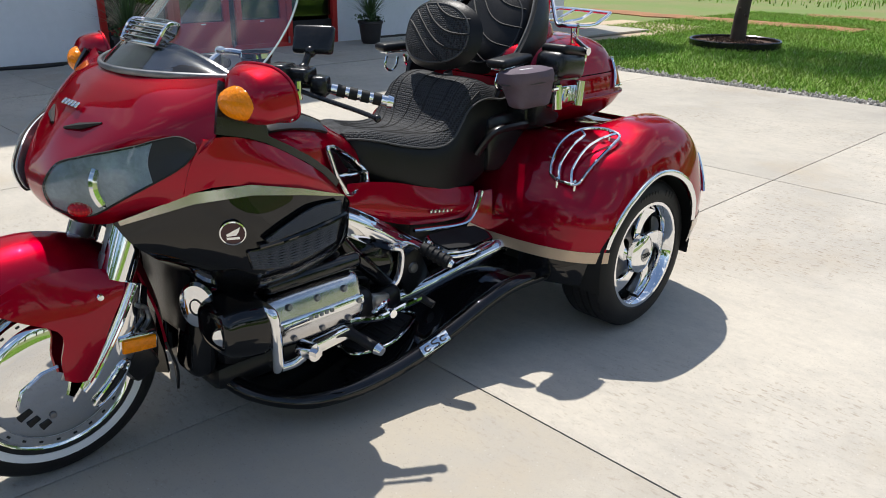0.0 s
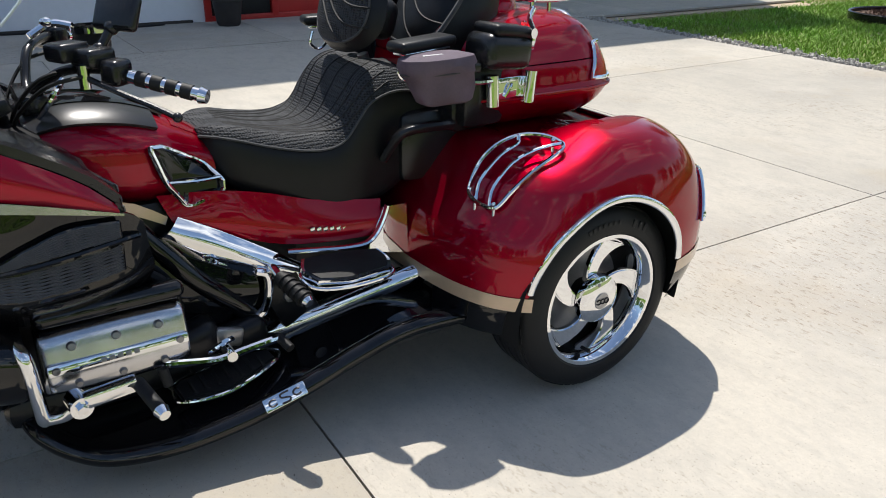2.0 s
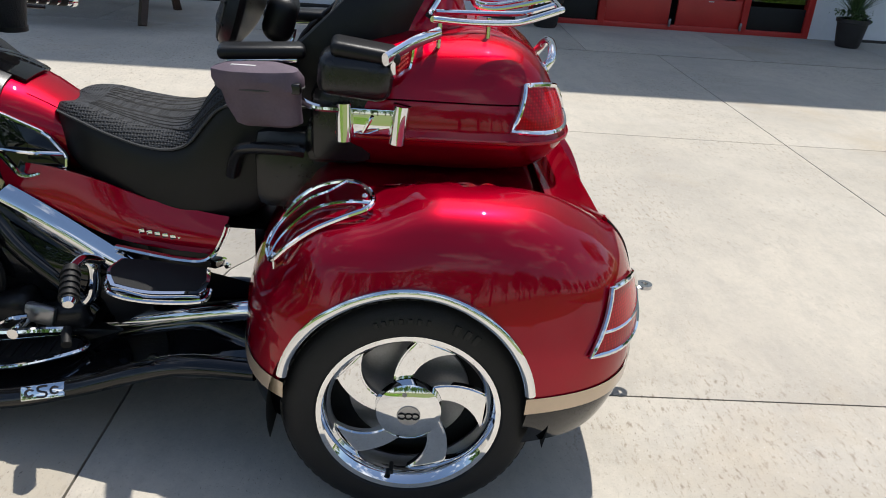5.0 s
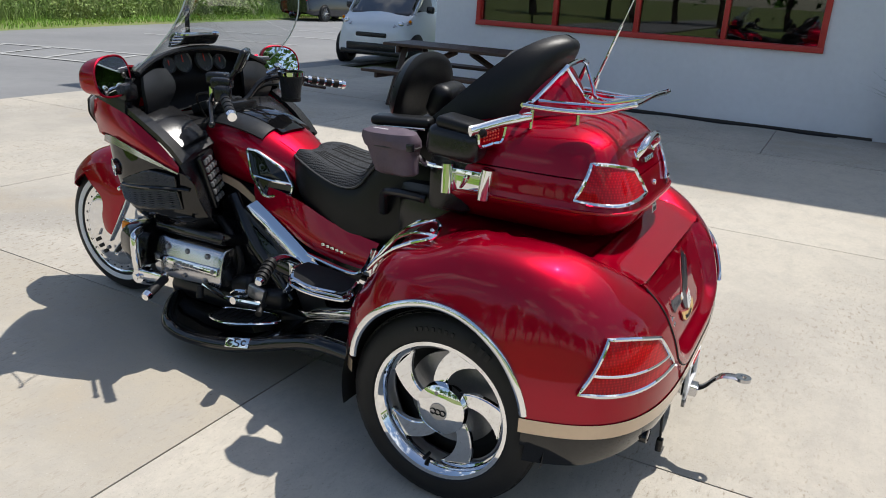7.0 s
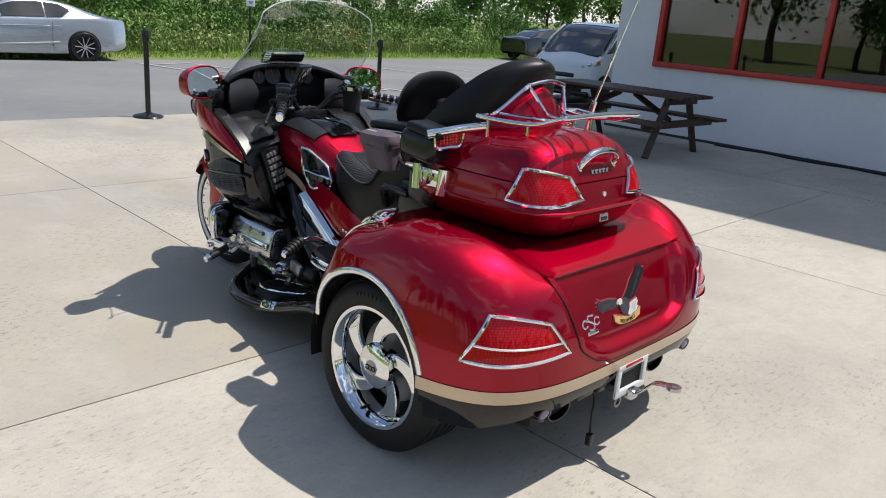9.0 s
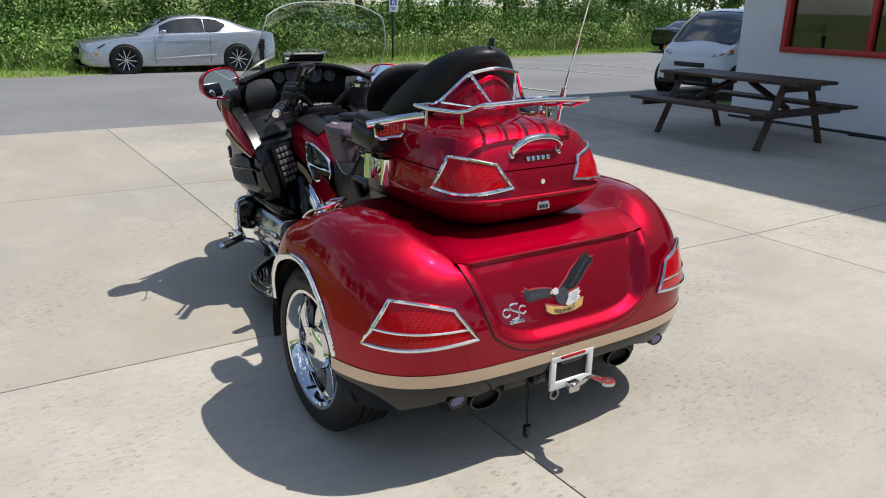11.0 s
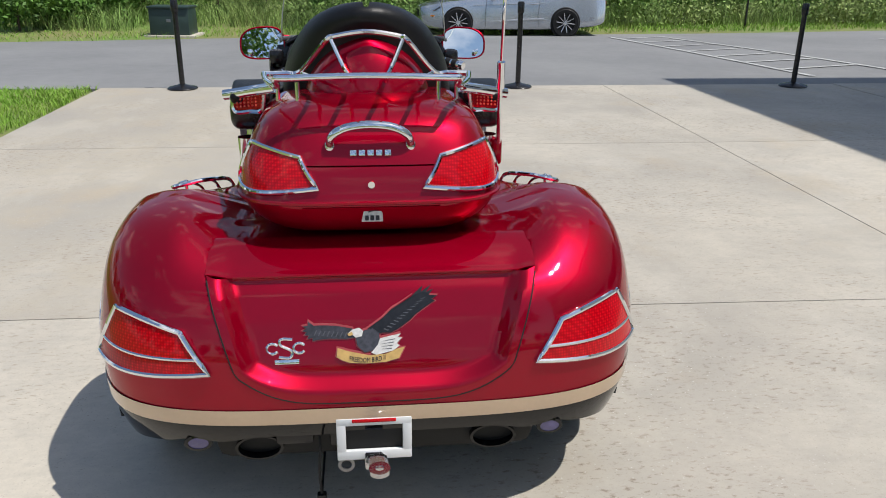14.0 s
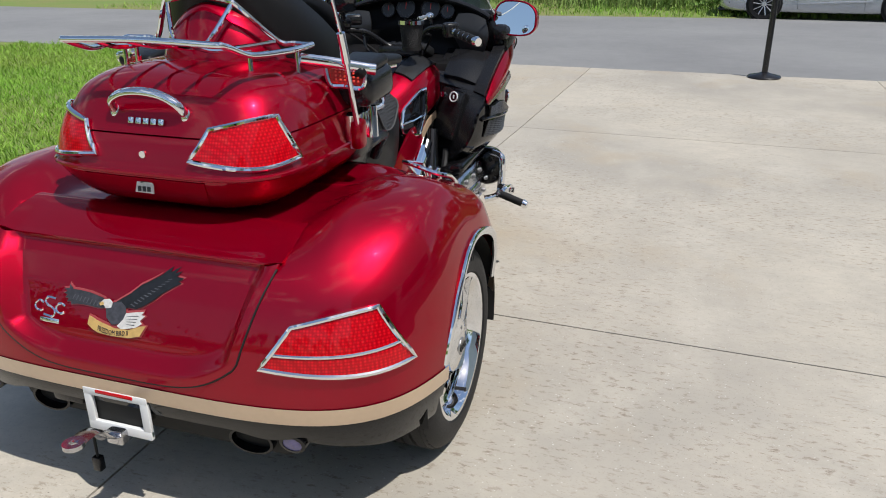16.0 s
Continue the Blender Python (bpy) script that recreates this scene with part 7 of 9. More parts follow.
def pad(c, w, h, t, tilt, name, label, parent, front=MESH, n=26, wrap=0.03):
    """An upright padded backrest: rounded outline facing forward."""
    m = pose(*c, 0, -tilt, 0)
    g, back = [], []
    for r in np.linspace(0.02, 1, 12):
        row, row2 = [], []
        for a in np.linspace(0, 2 * math.pi, 48, endpoint=False):
            y = w * r * math.copysign(abs(math.cos(a)) ** 0.86, math.cos(a))
            z = h * r * math.copysign(abs(math.sin(a)) ** 0.86, math.sin(a))
            bulge = t * (1 - r ** 4) ** 0.6 if r < 1 else 0
            row.append(tuple(m @ Vector((bulge - wrap * (y / w) ** 2 + wrap, y, z))))
            row2.append(tuple(m @ Vector((-t * 0.6 * (1 - r ** 6) ** 0.5 - wrap * (y / w) ** 2 + wrap if r < 1 else -wrap * (y / w) ** 2 + wrap, y, z))))
        g.append(row)
        back.append(row2)
    ob = part(name, merge(grid(np.array(back), cv=True), grid(np.array(g)[-3:], cv=True)), VINYL, parent, label)
    face = part("fabric_face", grid(np.array(g)[:-2] + np.array(m.to_3x3() @ Vector((0.001, 0, 0))), cv=True), front, ob)
    part("edge_piping", tube(np.array(g)[-3], 0.004, 6, True), STITCH, ob)
    seams = []
    for k in range(4):
        line = []
        for u in np.linspace(0, 1, 22):
            z = h * (-0.75 + 0.42 * k + 0.85 * u - 0.25 * math.sin(u * 5))
            y = w * (0.85 - 1.7 * u)
            r = math.hypot(y / w, z / h)
            if r < 0.93:
                line.append(tuple(m @ Vector((t * (1 - min(r, 0.99) ** 4) ** 0.6 - wrap * (y / w) ** 2 + wrap + 0.0015, y, z))))
        if len(line) > 3:
            part("seam", tube(line, 0.0042, 6), DARK, ob)
    return ob


driver_back = pad((0.475, 0.030, 1.135), 0.200, 0.132, 0.042, 16, "driver_backrest", "padded black driver backrest with wavy quilting", trike)
part("backrest_pouch", rbox((0.402, 0.0, 1.105), (0.085, 0.205, 0.125), 0.042, (0, -16, 6), 5), VINYL, driver_back)
part("backrest_bracket", tube([(0.455, 0.035, 1.0), (0.44, 0.035, 0.95)], 0.018, 10), STEEL, driver_back)
passenger_back = pad((0.150, 0.0, 1.120), 0.205, 0.195, 0.05, 30, "passenger_backrest", "tall black padded passenger backrest with stitched edge", trike, VINYL, wrap=0.05)
wing = []
# height, half width, front edge, rear face
for z, w, xf, xr in ((0.93, 0.245, 0.415, 0.08), (1.02, 0.258, 0.375, 0.050), (1.10, 0.252, 0.292, 0.022), (1.17, 0.234, 0.220, 0.010), (1.23, 0.204, 0.158, -0.004), (1.29, 0.158, 0.092, -0.022), (1.325, 0.105, 0.040, -0.040), (1.343, 0.050, 0.005, -0.050), (1.348, 0.006, -0.020, -0.045)):
    wing.append([(xf - (xf - xr) * math.sin(a) ** 0.75, w * math.copysign(abs(math.cos(a)) ** 0.80, math.cos(a)), z - 0.012 * math.sin(a)) for a in np.linspace(0, math.pi, 33)])
wg = cat(np.array(wing), 26)
part("backrest_shell", thick(wg, 0.02), VINYL, passenger_back, "stitched vinyl shell of the passenger backrest")
for k in (0, -1):
    part("whip_stitch", tube(wg[:, k] + np.array((0.002, 0, 0)), 0.006, 6), STITCH, passenger_back)
part("backrest_top_piping", tube(wg[-2], 0.005, 6), STITCH, passenger_back)
for s in (1, -1):
    g = part("passenger_grip", side(pipe([(0.50, 0.245, 0.72), (0.475, 0.285, 0.790), (0.44, 0.305, 0.815), (0.34, 0.318, 0.820), (0.30, 0.312, 0.815)], 0.020, 26, 10, flat=0.8), s), PLASTIC, trike, "black passenger grab grip")
    part("side_infill", side(merge(rbox((0.30, 0.18, 0.74), (0.30, 0.16, 0.24), 0.05), rbox((0.22, 0.25, 0.84), (0.16, 0.12, 0.12), 0.03)), s), PLASTIC, trike, "black plastic infill under the passenger seat")


# ---- tank, side covers ----
TANK = [(1.44, 0.70, 0.925, 0.185), (1.34, 0.68, 0.950, 0.205), (1.22, 0.66, 0.940, 0.205), (1.12, 0.65, 0.905, 0.180), (1.03, 0.64, 0.855, 0.146), (0.95, 0.64, 0.80, 0.128), (0.90, 0.64, 0.76, 0.12)]
tank = part("tank", closed_loft(TANK, power=2.7), RED, trike, "candy red tank cover in front of the seat")
cover = ring_loft(TANK, n=24, m=50, power=2.7, a0=0.72, a1=math.pi - 0.72, out=0.010)
part("tank_top_cover", thick(cover[:25], 0.010), GREYPLASTIC, tank, "satin grey tank top cover")
part("tank_pad", thick(ring_loft(TANK, n=10, m=50, power=2.7, a0=1.28, a1=math.pi - 1.28, out=0.013)[3:28], 0.008), BLACK, tank, "gloss black strip along the tank top")
part("filler_door", thick(ring_loft(TANK, n=14, m=50, power=2.7, a0=1.0, a1=math.pi - 1.0, out=0.002)[28:38], 0.004), RED, tank)
for s in (1, -1):
    # chrome-framed side scoop
    corners = np.array([(1.166, 0.197, 0.843), (1.128, 0.184, 0.838), (1.022, 0.146, 0.772), (0.972, 0.157, 0.715), (0.974, 0.163, 0.682), (1.082, 0.196, 0.660), (1.138, 0.206, 0.745)])
    ring = []
    for p, q in zip(corners, np.roll(corners, -1, 0)):
        ring += [p + (q - p) * u for u in (0.12, 0.30, 0.50, 0.70, 0.88)]
    ring, mid = np.array(ring), corners.mean(0)
    face = np.array([mid + (ring - mid) * k + np.array((0, -0.006 * (k < 0.95), 0)) for k in (1.0, 0.93, 0.6, 0.3, 0.02)])
    sc = part("side_scoop", side(grid(face, cv=True), s), BLACK, trike, "black side scoop with chrome surround")
    part("scoop_frame", side(tube(cat(ring + np.array((0, 0.004, 0)), 90, True), 0.0085, 8, True, flat=0.8), s), CHROME, sc)
    part("scoop_bar", side(pipe([(1.128, 0.206, 0.742), (1.05, 0.190, 0.730), (0.978, 0.163, 0.722)], 0.006, 16, 8), s), CHROME, sc)
    low = part("side_cover", side(patch([[(1.16, 0.172, 0.70), (1.02, 0.190, 0.695), (0.88, 0.212, 0.672), (0.72, 0.232, 0.625), (0.515, 0.246, 0.595)], [(1.13, 0.195, 0.625), (1.0, 0.212, 0.60), (0.86, 0.240, 0.565), (0.72, 0.258, 0.540), (0.535, 0.272, 0.535)],
                                         [(1.10, 0.185, 0.595), (0.98, 0.205, 0.555), (0.85, 0.232, 0.512), (0.72, 0.252, 0.494), (0.565, 0.266, 0.488)]], 26, 12, 0.012), s), RED, trike, "candy red side cover below the seat")
    part("name_bars", side(merge(*[rbox((0.752 - 0.021 * k, 0.262, 0.545 - 0.0035 * k + 0.002), (0.016, 0.005, 0.013), 0.002, (0, 10, 0)) for k in range(8)]), s), CHROME, low, "small chrome letters as plain bars")
    tn = part("lower_tan_stripe", side(patch([[(1.30, 0.20, 0.720), (1.22, 0.19, 0.695), (1.14, 0.185, 0.64)], [(1.30, 0.20, 0.690), (1.23, 0.192, 0.665), (1.15, 0.19, 0.620)]], 12, 5, 0.006), s), TAN, trike)
    band = part("frame_cover", side(patch([[(1.118, 0.205, 0.642), (1.038, 0.213, 0.599), (0.944, 0.218, 0.540), (0.844, 0.224, 0.474), (0.765, 0.230, 0.422)], [(1.152, 0.232, 0.614), (1.048, 0.240, 0.557), (0.954, 0.244, 0.500), (0.880, 0.247, 0.452), (0.79, 0.248, 0.405)], [(1.186, 0.212, 0.582), (1.093, 0.222, 0.518), (0.993, 0.230, 0.462), (0.925, 0.236, 0.432), (0.84, 0.236, 0.385)]], 30, 16, 0.014), s), CHROME, trike, "broad chrome frame cover strip")
    part("side_trim", side(pipe([(0.83, 0.250, 0.490), (0.74, 0.268, 0.483), (0.65, 0.278, 0.474), (0.585, 0.282, 0.476), (0.550, 0.284, 0.503), (0.524, 0.286, 0.552), (0.512, 0.286, 0.585)], 0.0125, 40, 8, flat=0.6), s), CHROME, band, "chrome trim under the side cover")
    elb = part("frame_elbow", side(pipe([(0.93, 0.246, 0.448), (0.902, 0.252, 0.435), (0.898, 0.254, 0.395), (0.912, 0.254, 0.335), (0.945, 0.252, 0.302), (0.990, 0.248, 0.292)], 0.019, 34, 10, flat=0.8), s), CHROME, band, "curved chrome pivot cover")
    part("chrome_filler", side(patch([[(0.520, 0.272, 0.575), (0.44, 0.277, 0.575)], [(0.560, 0.276, 0.490), (0.44, 0.283, 0.475)], [(0.580, 0.276, 0.440), (0.44, 0.285, 0.410)]], 8, 14, 0.008), s), CHROME, trike, "chrome panel in front of the rear body")
    part("pivot_plate", side(rbox((0.83, 0.235, 0.33), (0.13, 0.03, 0.16), 0.015, (0, 25, 0)), s), ENGINE, trike)
    part("pivot_bolt", side(lathe([(0, 0.262), (0.018, 0.260), (0.022, 0.25), (0, 0.25)], "y", 16, (0.835, 0, 0.345), False), s), STEEL, trike)
    # passenger floorboard and peg
    deck_rows = [[(0.805, 0.285, 0.465), (0.69, 0.290, 0.462), (0.562, 0.300, 0.450)], [(0.825, 0.340, 0.456), (0.69, 0.350, 0.450), (0.552, 0.355, 0.440)], [(0.800, 0.392, 0.440), (0.70, 0.410, 0.430), (0.568, 0.398, 0.430)]]
    fb = part("passenger_board", side(patch([[(x, y, z - 0.012) for x, y, z in r] for r in deck_rows], 16, 12, -0.020), s), CHROME, trike, "chrome passenger footboard with black pad")
    part("board_edge", side(pipe([(0.805, 0.285, 0.447), (0.828, 0.340, 0.438), (0.803, 0.396, 0.422), (0.70, 0.416, 0.412), (0.566, 0.402, 0.412), (0.550, 0.355, 0.422)], 0.0065, 40, 8), s), CHROME, fb)
    part("board_pad", side(patch([[(0.685 + (x - 0.685) * 0.93, 0.345 + (y - 0.345) * 0.88, z) for x, y, z in r] for r in deck_rows], 16, 12, -0.012), s), RUBBER, fb)
    pg = part("passenger_peg", side(tube([(0.905, 0.375, 0.478), (0.873, 0.483, 0.441)], 0.021, 14), s), RUBBER, trike, "ribbed rubber foot peg with chrome end")
    part("peg_end", side(tube([(0.874, 0.480, 0.442), (0.870, 0.494, 0.437)], [0.020, 0.013], 14), s), CHROME, pg)
    for k in range(5):
        c = np.array((0.905, 0.375, 0.478)) + np.array((-0.032, 0.108, -0.037)) * (0.14 + 0.18 * k)
        part("peg_rib", side(tube([c, c + np.array((-0.0022, 0.0075, -0.0026))], 0.0255, 14), s), RUBBER, pg)
    part("peg_arm", side(pipe([(0.88, 0.245, 0.44), (0.90, 0.31, 0.475), (0.906, 0.385, 0.475)], 0.014, 14, 10), s), CHROME, pg)
    part("exhaust_pipe", side(pipe([(0.90, 0.185, 0.205), (0.77, 0.235, 0.248), (0.62, 0.285, 0.302), (0.47, 0.322, 0.345), (0.40, 0.330, 0.355)], 0.033, 30, 14), s), CHROME, trike, "chrome exhaust pipe below the footboard")


# ---- engine, running boards, pegs ----
part("engine_block", merge(rbox((1.30, 0, 0.37), (0.62, 0.44, 0.36), 0.05), rbox((1.22, 0, 0.56), (0.40, 0.34, 0.26), 0.05), rbox((0.92, 0, 0.36), (0.34, 0.36, 0.42), 0.05), rbox((0.62, 0, 0.40), (0.40, 0.34, 0.28), 0.05), rbox((1.62, 0, 0.50), (0.12, 0.30, 0.40), 0.03)), ENGINE, trike, "black engine block and gearbox")
part("belly_pan", merge(rbox((1.30, 0, 0.16), (0.66, 0.42, 0.10), 0.04), rbox((0.80, 0, 0.18), (0.70, 0.50, 0.08), 0.03)), ENGINE, trike)
for s in (1, -1):
    cy = closed_loft([(1.525, 0.305, 0.44, 0.04), (1.515, 0.293, 0.455, 0.055), (1.42, 0.285, 0.462, 0.062), (1.28, 0.285, 0.462, 0.062), (1.18, 0.293, 0.455, 0.055), (1.168, 0.31, 0.44, 0.04)], power=5.0, n=40, m=40)
    cy = [(x, y + 0.315 - 0.25 * (z - 0.37), z) for x, y, z in cy[0]], cy[1]
    h = part("cylinder_cover", side(cy, s), SATIN, trike, "satin alloy cylinder head cover with chrome strip")
    part("cover_strip", side(rbox((1.345, 0.378, 0.372), (0.345, 0.014, 0.030), 0.005, (14, 0, 0)), s), CHROME, h)
    part("strip_letters", side(merge(*[rbox((1.385 - 0.02 * k, 0.386, 0.373), (0.013, 0.004, 0.012), 0.001, (14, 0, 0)) for k in range(5)]), s), STEEL, h)
    for k in range(3):
        part("cover_bolt", side(moved(lathe([(0, 0.006), (0.008, 0.006), (0.012, 0.0), (0.012, -0.01), (0, -0.01)], "y", 14, closed=False), pose(1.45 - 0.105 * k, 0.366, 0.422, 16, 0, 0)), s), STEEL, h)
        part("cover_bolt", side(moved(lathe([(0, 0.006), (0.007, 0.006), (0.010, 0.0), (0.010, -0.01), (0, -0.01)], "y", 14, closed=False), pose(1.45 - 0.105 * k, 0.386, 0.325, 0, 0, 0)), s), STEEL, h)
    for x in (1.495, 1.195):
        part("strip_screw", side(lathe([(0, 0.390), (0.009, 0.389), (0.011, 0.384), (0, 0.38)], "y", 14, (x, 0, 0.372), False), s), STEEL, h)
    part("upper_cover", side(rbox((1.34, 0.30, 0.485), (0.36, 0.14, 0.05), 0.02, (20, 0, 0), 3), s), BLACK, trike, "gloss black cover above the cylinder")
    bar = part("engine_guard", side(pipe([(1.60, 0.20, 0.475), (1.575, 0.33, 0.478), (1.560, 0.425, 0.470), (1.552, 0.445, 0.435), (1.547, 0.442, 0.33), (1.543, 0.430, 0.275), (1.52, 0.37, 0.255)], 0.017, 50, 12), s), CHROME, trike, "chrome engine guard bar")
    part("peg_bar", side(pipe([(1.545, 0.425, 0.272), (1.50, 0.46, 0.290), (1.466, 0.485, 0.325), (1.42, 0.495, 0.345), (1.335, 0.492, 0.352)], 0.014, 26, 10), s), CHROME, bar)
    part("clamp", side(merge(tube([(1.472, 0.455, 0.328), (1.464, 0.515, 0.332)], 0.027, 16), tube([(1.464, 0.515, 0.332), (1.463, 0.530, 0.332)], 0.013, 6), rbox((1.395, 0.500, 0.348), (0.125, 0.034, 0.038), 0.008, (0, 5, 0))), s), CHROME, bar, "chrome peg clamp with hex bolt")
    hp = part("highway_peg", side(tube([(1.332, 0.500, 0.350), (1.318, 0.560, 0.336), (1.306, 0.612, 0.324)], 0.017, 14), s), RUBBER, bar, "black ribbed highway peg")
    part("peg_tip", side(tube([(1.307, 0.608, 0.325), (1.303, 0.628, 0.320)], [0.020, 0.014], 14), s), CHROME, bar)
    lo = part("lower_cowl", side(closed_loft([(1.690, 0.385, 0.43, 0.045), (1.682, 0.345, 0.465, 0.085), (1.645, 0.318, 0.490, 0.105), (1.58, 0.31, 0.50, 0.13), (1.55, 0.32, 0.49, 0.125)], power=3.6), 1), BLACK, trike, "gloss black lower engine cowl")
    lo.data.transform(Matrix.Translation((0, 0.318 * s, 0)))
    part("cowl_lamp", side(moved(lathe([(0, 0.012), (0.026, 0.008), (0.030, 0.0), (0.030, -0.02), (0, -0.02)], "y", 20, closed=False), pose(1.682, 0.375, 0.408, 0, 0, -48)), s), CHROME, lo, "small chrome fog lamp")
    hm = pose(1.672, 0.218, 0.448, 0, 0, -50) @ Matrix.Diagonal((1.0, 1, 1.35, 1))
    hn = part("horn", side(moved(lathe([(0, 0.010), (0.030, 0.010), (0.050, 0.006), (0.056, -0.004), (0.054, -0.012), (0, -0.012)], "y", 36, closed=False), hm), s), CHROME, trike, "chrome horn cover disc")
    part("horn_ring", side(moved(lathe([(0.017, 0.0125), (0.020, 0.0125), (0.020, 0.009), (0.017, 0.009)], "y", 30), hm), s), DARK, hn)
    part("radiator_side", side(rbox((1.618, 0.12, 0.40), (0.10, 0.15, 0.46), 0.045, (0, -8, 0), 4), s), BLACK, trike, "gloss black radiator duct")
    # running board
    edge = cat([(1.575, 0.165, 0.142), (1.545, 0.255, 0.120), (1.485, 0.345, 0.106), (1.40, 0.418, 0.102), (1.25, 0.460, 0.108), (1.05, 0.478, 0.136), (0.88, 0.486, 0.185), (0.72, 0.500, 0.245), (0.58, 0.515, 0.285), (0.40, 0.525, 0.285)], 70)
    inner = edge * np.array([1, 0.0, 1]) + np.array([0, 0.16, 0.012])
    mid = (edge + inner) / 2 + np.array([0, 0, 0.012])
    rb = part("running_board", side(merge(thick(np.array([inner, mid, edge + np.array([0, -0.01, 0.02])]), 0.03), tube(edge, 0.034, 12, flat=0.8)), s), BLACK, trike, "gloss black sweeping running board")
    m = frame_m((0.965, 0.506, 0.176), (-1, 0.05, 0.24), (0, -0.55, 0.8))
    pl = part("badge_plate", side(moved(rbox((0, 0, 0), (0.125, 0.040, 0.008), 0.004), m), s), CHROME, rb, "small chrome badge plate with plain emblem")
    part("badge_marks", side(moved(merge(*[pipe([(dx + 0.012 * math.cos(a), 0.009 * math.sin(a), 0.005) for a in np.linspace(0.7, 5.6, 8)], 0.0028, 14, 5) for dx in (-0.036, 0.036)], pipe([(0.014, 0.014, 0.005), (-0.010, 0.013, 0.005), (-0.010, 0.003, 0.005), (0.011, -0.004, 0.005), (0.008, -0.014, 0.005), (-0.015, -0.013, 0.005)], 0.0028, 18, 5)), m), s), LETTER, pl)
    board = [(-0.145, 0.025), (-0.14, -0.042), (-0.017, -0.075), (0.143, -0.011), (0.137, 0.045), (0.067, 0.072), (-0.128, 0.055)][::-1]
    fm = frame_m((1.07, 0.345, 0.180), (-1, 0, 0.10), (0, -1, 0.0))
    fp = part("footboard_pad", side(moved(prism(board, 0.022, None, 0.006), fm), s), RUBBER, rb, "rubber footboard pad with chrome rim")
    part("pad_rim", side(moved(tube(cat([(x * 1.03, y * 1.06, 0.016) for x, y in board], 60, True), 0.006, 8, True), fm), s), CHROME, fp)
    for k in range(7):
        part("pad_rib", side(moved(rbox((-0.10 + 0.033 * k, 0.0, 0.023), (0.010, 0.085 - 0.004 * abs(k - 2), 0.006), 0.002), fm), s), RUBBER, fp)
    sh = part("shift_lever", side(pipe([(1.243, 0.388, 0.312), (1.134, 0.396, 0.290), (1.093, 0.400, 0.288), (1.006, 0.402, 0.298), (0.930, 0.402, 0.304)], 0.0095, 30, 8, flat=1.2), s), CHROME, trike, "chrome shift lever with rubber toe pegs")
    part("lever_hub", side(tube([(1.07, 0.34, 0.287), (1.07, 0.412, 0.290)], 0.015, 14), s), CHROME, sh)
    part("lever_link", side(pipe([(1.12, 0.36, 0.292), (1.085, 0.37, 0.315), (1.05, 0.36, 0.318)], 0.008, 14, 8), s), CHROME, sh)
    part("lever_bracket", side(rbox((1.045, 0.300, 0.292), (0.085, 0.03, 0.060), 0.012, (0, -14, 0)), s), ALLOY, trike)
    part("toe_peg", side(tube([(0.932, 0.395, 0.304), (0.915, 0.445, 0.285)], 0.014, 10), s), RUBBER, sh)
    part("toe_peg", side(tube([(1.253, 0.395, 0.305), (1.245, 0.408, 0.258)], 0.014, 10), s), RUBBER, sh)
    part("engine_case", side(merge(rbox((1.12, 0.265, 0.29), (0.12, 0.10, 0.11), 0.03, (0, 18, 0), 3), rbox((1.00, 0.255, 0.265), (0.16, 0.08, 0.09), 0.03, (0, 10, 0), 3)), s), ENGINE, trike)
    part("frame_panel", side(patch([[(1.20, 0.222, 0.585), (1.10, 0.226, 0.520), (1.00, 0.230, 0.465), (0.925, 0.232, 0.430)], [(1.215, 0.242, 0.47), (1.12, 0.248, 0.440), (1.02, 0.248, 0.405), (0.925, 0.244, 0.375)], [(1.19, 0.235, 0.395), (1.12, 0.238, 0.362), (1.03, 0.240, 0.333), (0.955, 0.238, 0.31)]], 22, 18, 0.012), s), BLACK, trike, "gloss black side panel of the frame")
    part("frame_rail", side(pipe([(1.24, 0.20, 0.64), (1.17, 0.22, 0.55), (1.10, 0.235, 0.46), (1.0, 0.235, 0.36), (0.92, 0.23, 0.27)], 0.030, 26, 10), s), BLACK, trike)
    part("hose", side(pipe([(1.28, 0.25, 0.55), (1.20, 0.27, 0.50), (1.16, 0.26, 0.40), (1.18, 0.25, 0.30)], 0.014, 24, 8), s), RUBBER, trike)


# ---- fairing ----
NOSE = [[(1.735, 0.0, 1.120), (1.800, 0.0, 1.083), (1.858, 0.0, 1.036), (1.915, 0.0, 0.975), (1.965, 0.0, 0.905), (1.988, 0.0, 0.845), (1.978, 0.0, 0.785), (1.930, 0.0, 0.735)],
        [(1.722, 0.10, 1.118), (1.785, 0.11, 1.082), (1.843, 0.12, 1.030), (1.895, 0.125, 0.972), (1.948, 0.125, 0.915), (1.980, 0.105, 0.853), (1.967, 0.105, 0.790), (1.920, 0.10, 0.738)],
        [(1.700, 0.20, 1.116), (1.757, 0.22, 1.085), (1.805, 0.235, 1.040), (1.852, 0.240, 0.990), (1.885, 0.225, 0.945), (1.915, 0.205, 0.870), (1.908, 0.195, 0.795), (1.868, 0.19, 0.748)],
        [(1.655, 0.30, 1.123), (1.705, 0.335, 1.090), (1.748, 0.352, 1.050), (1.780, 0.352, 1.005), (1.805, 0.325, 0.975), (1.838, 0.312, 0.905), (1.832, 0.305, 0.845), (1.805, 0.30, 0.800)],
        [(1.625, 0.405, 1.135), (1.652, 0.430, 1.100), (1.672, 0.445, 1.060), (1.686, 0.454, 1.008), (1.712, 0.450, 0.980), (1.738, 0.428, 0.945), (1.752, 0.408, 0.900), (1.748, 0.400, 0.850)]]
full = [[(x, -y, z) for x, y, z in r] for r in NOSE[:0:-1]] + NOSE
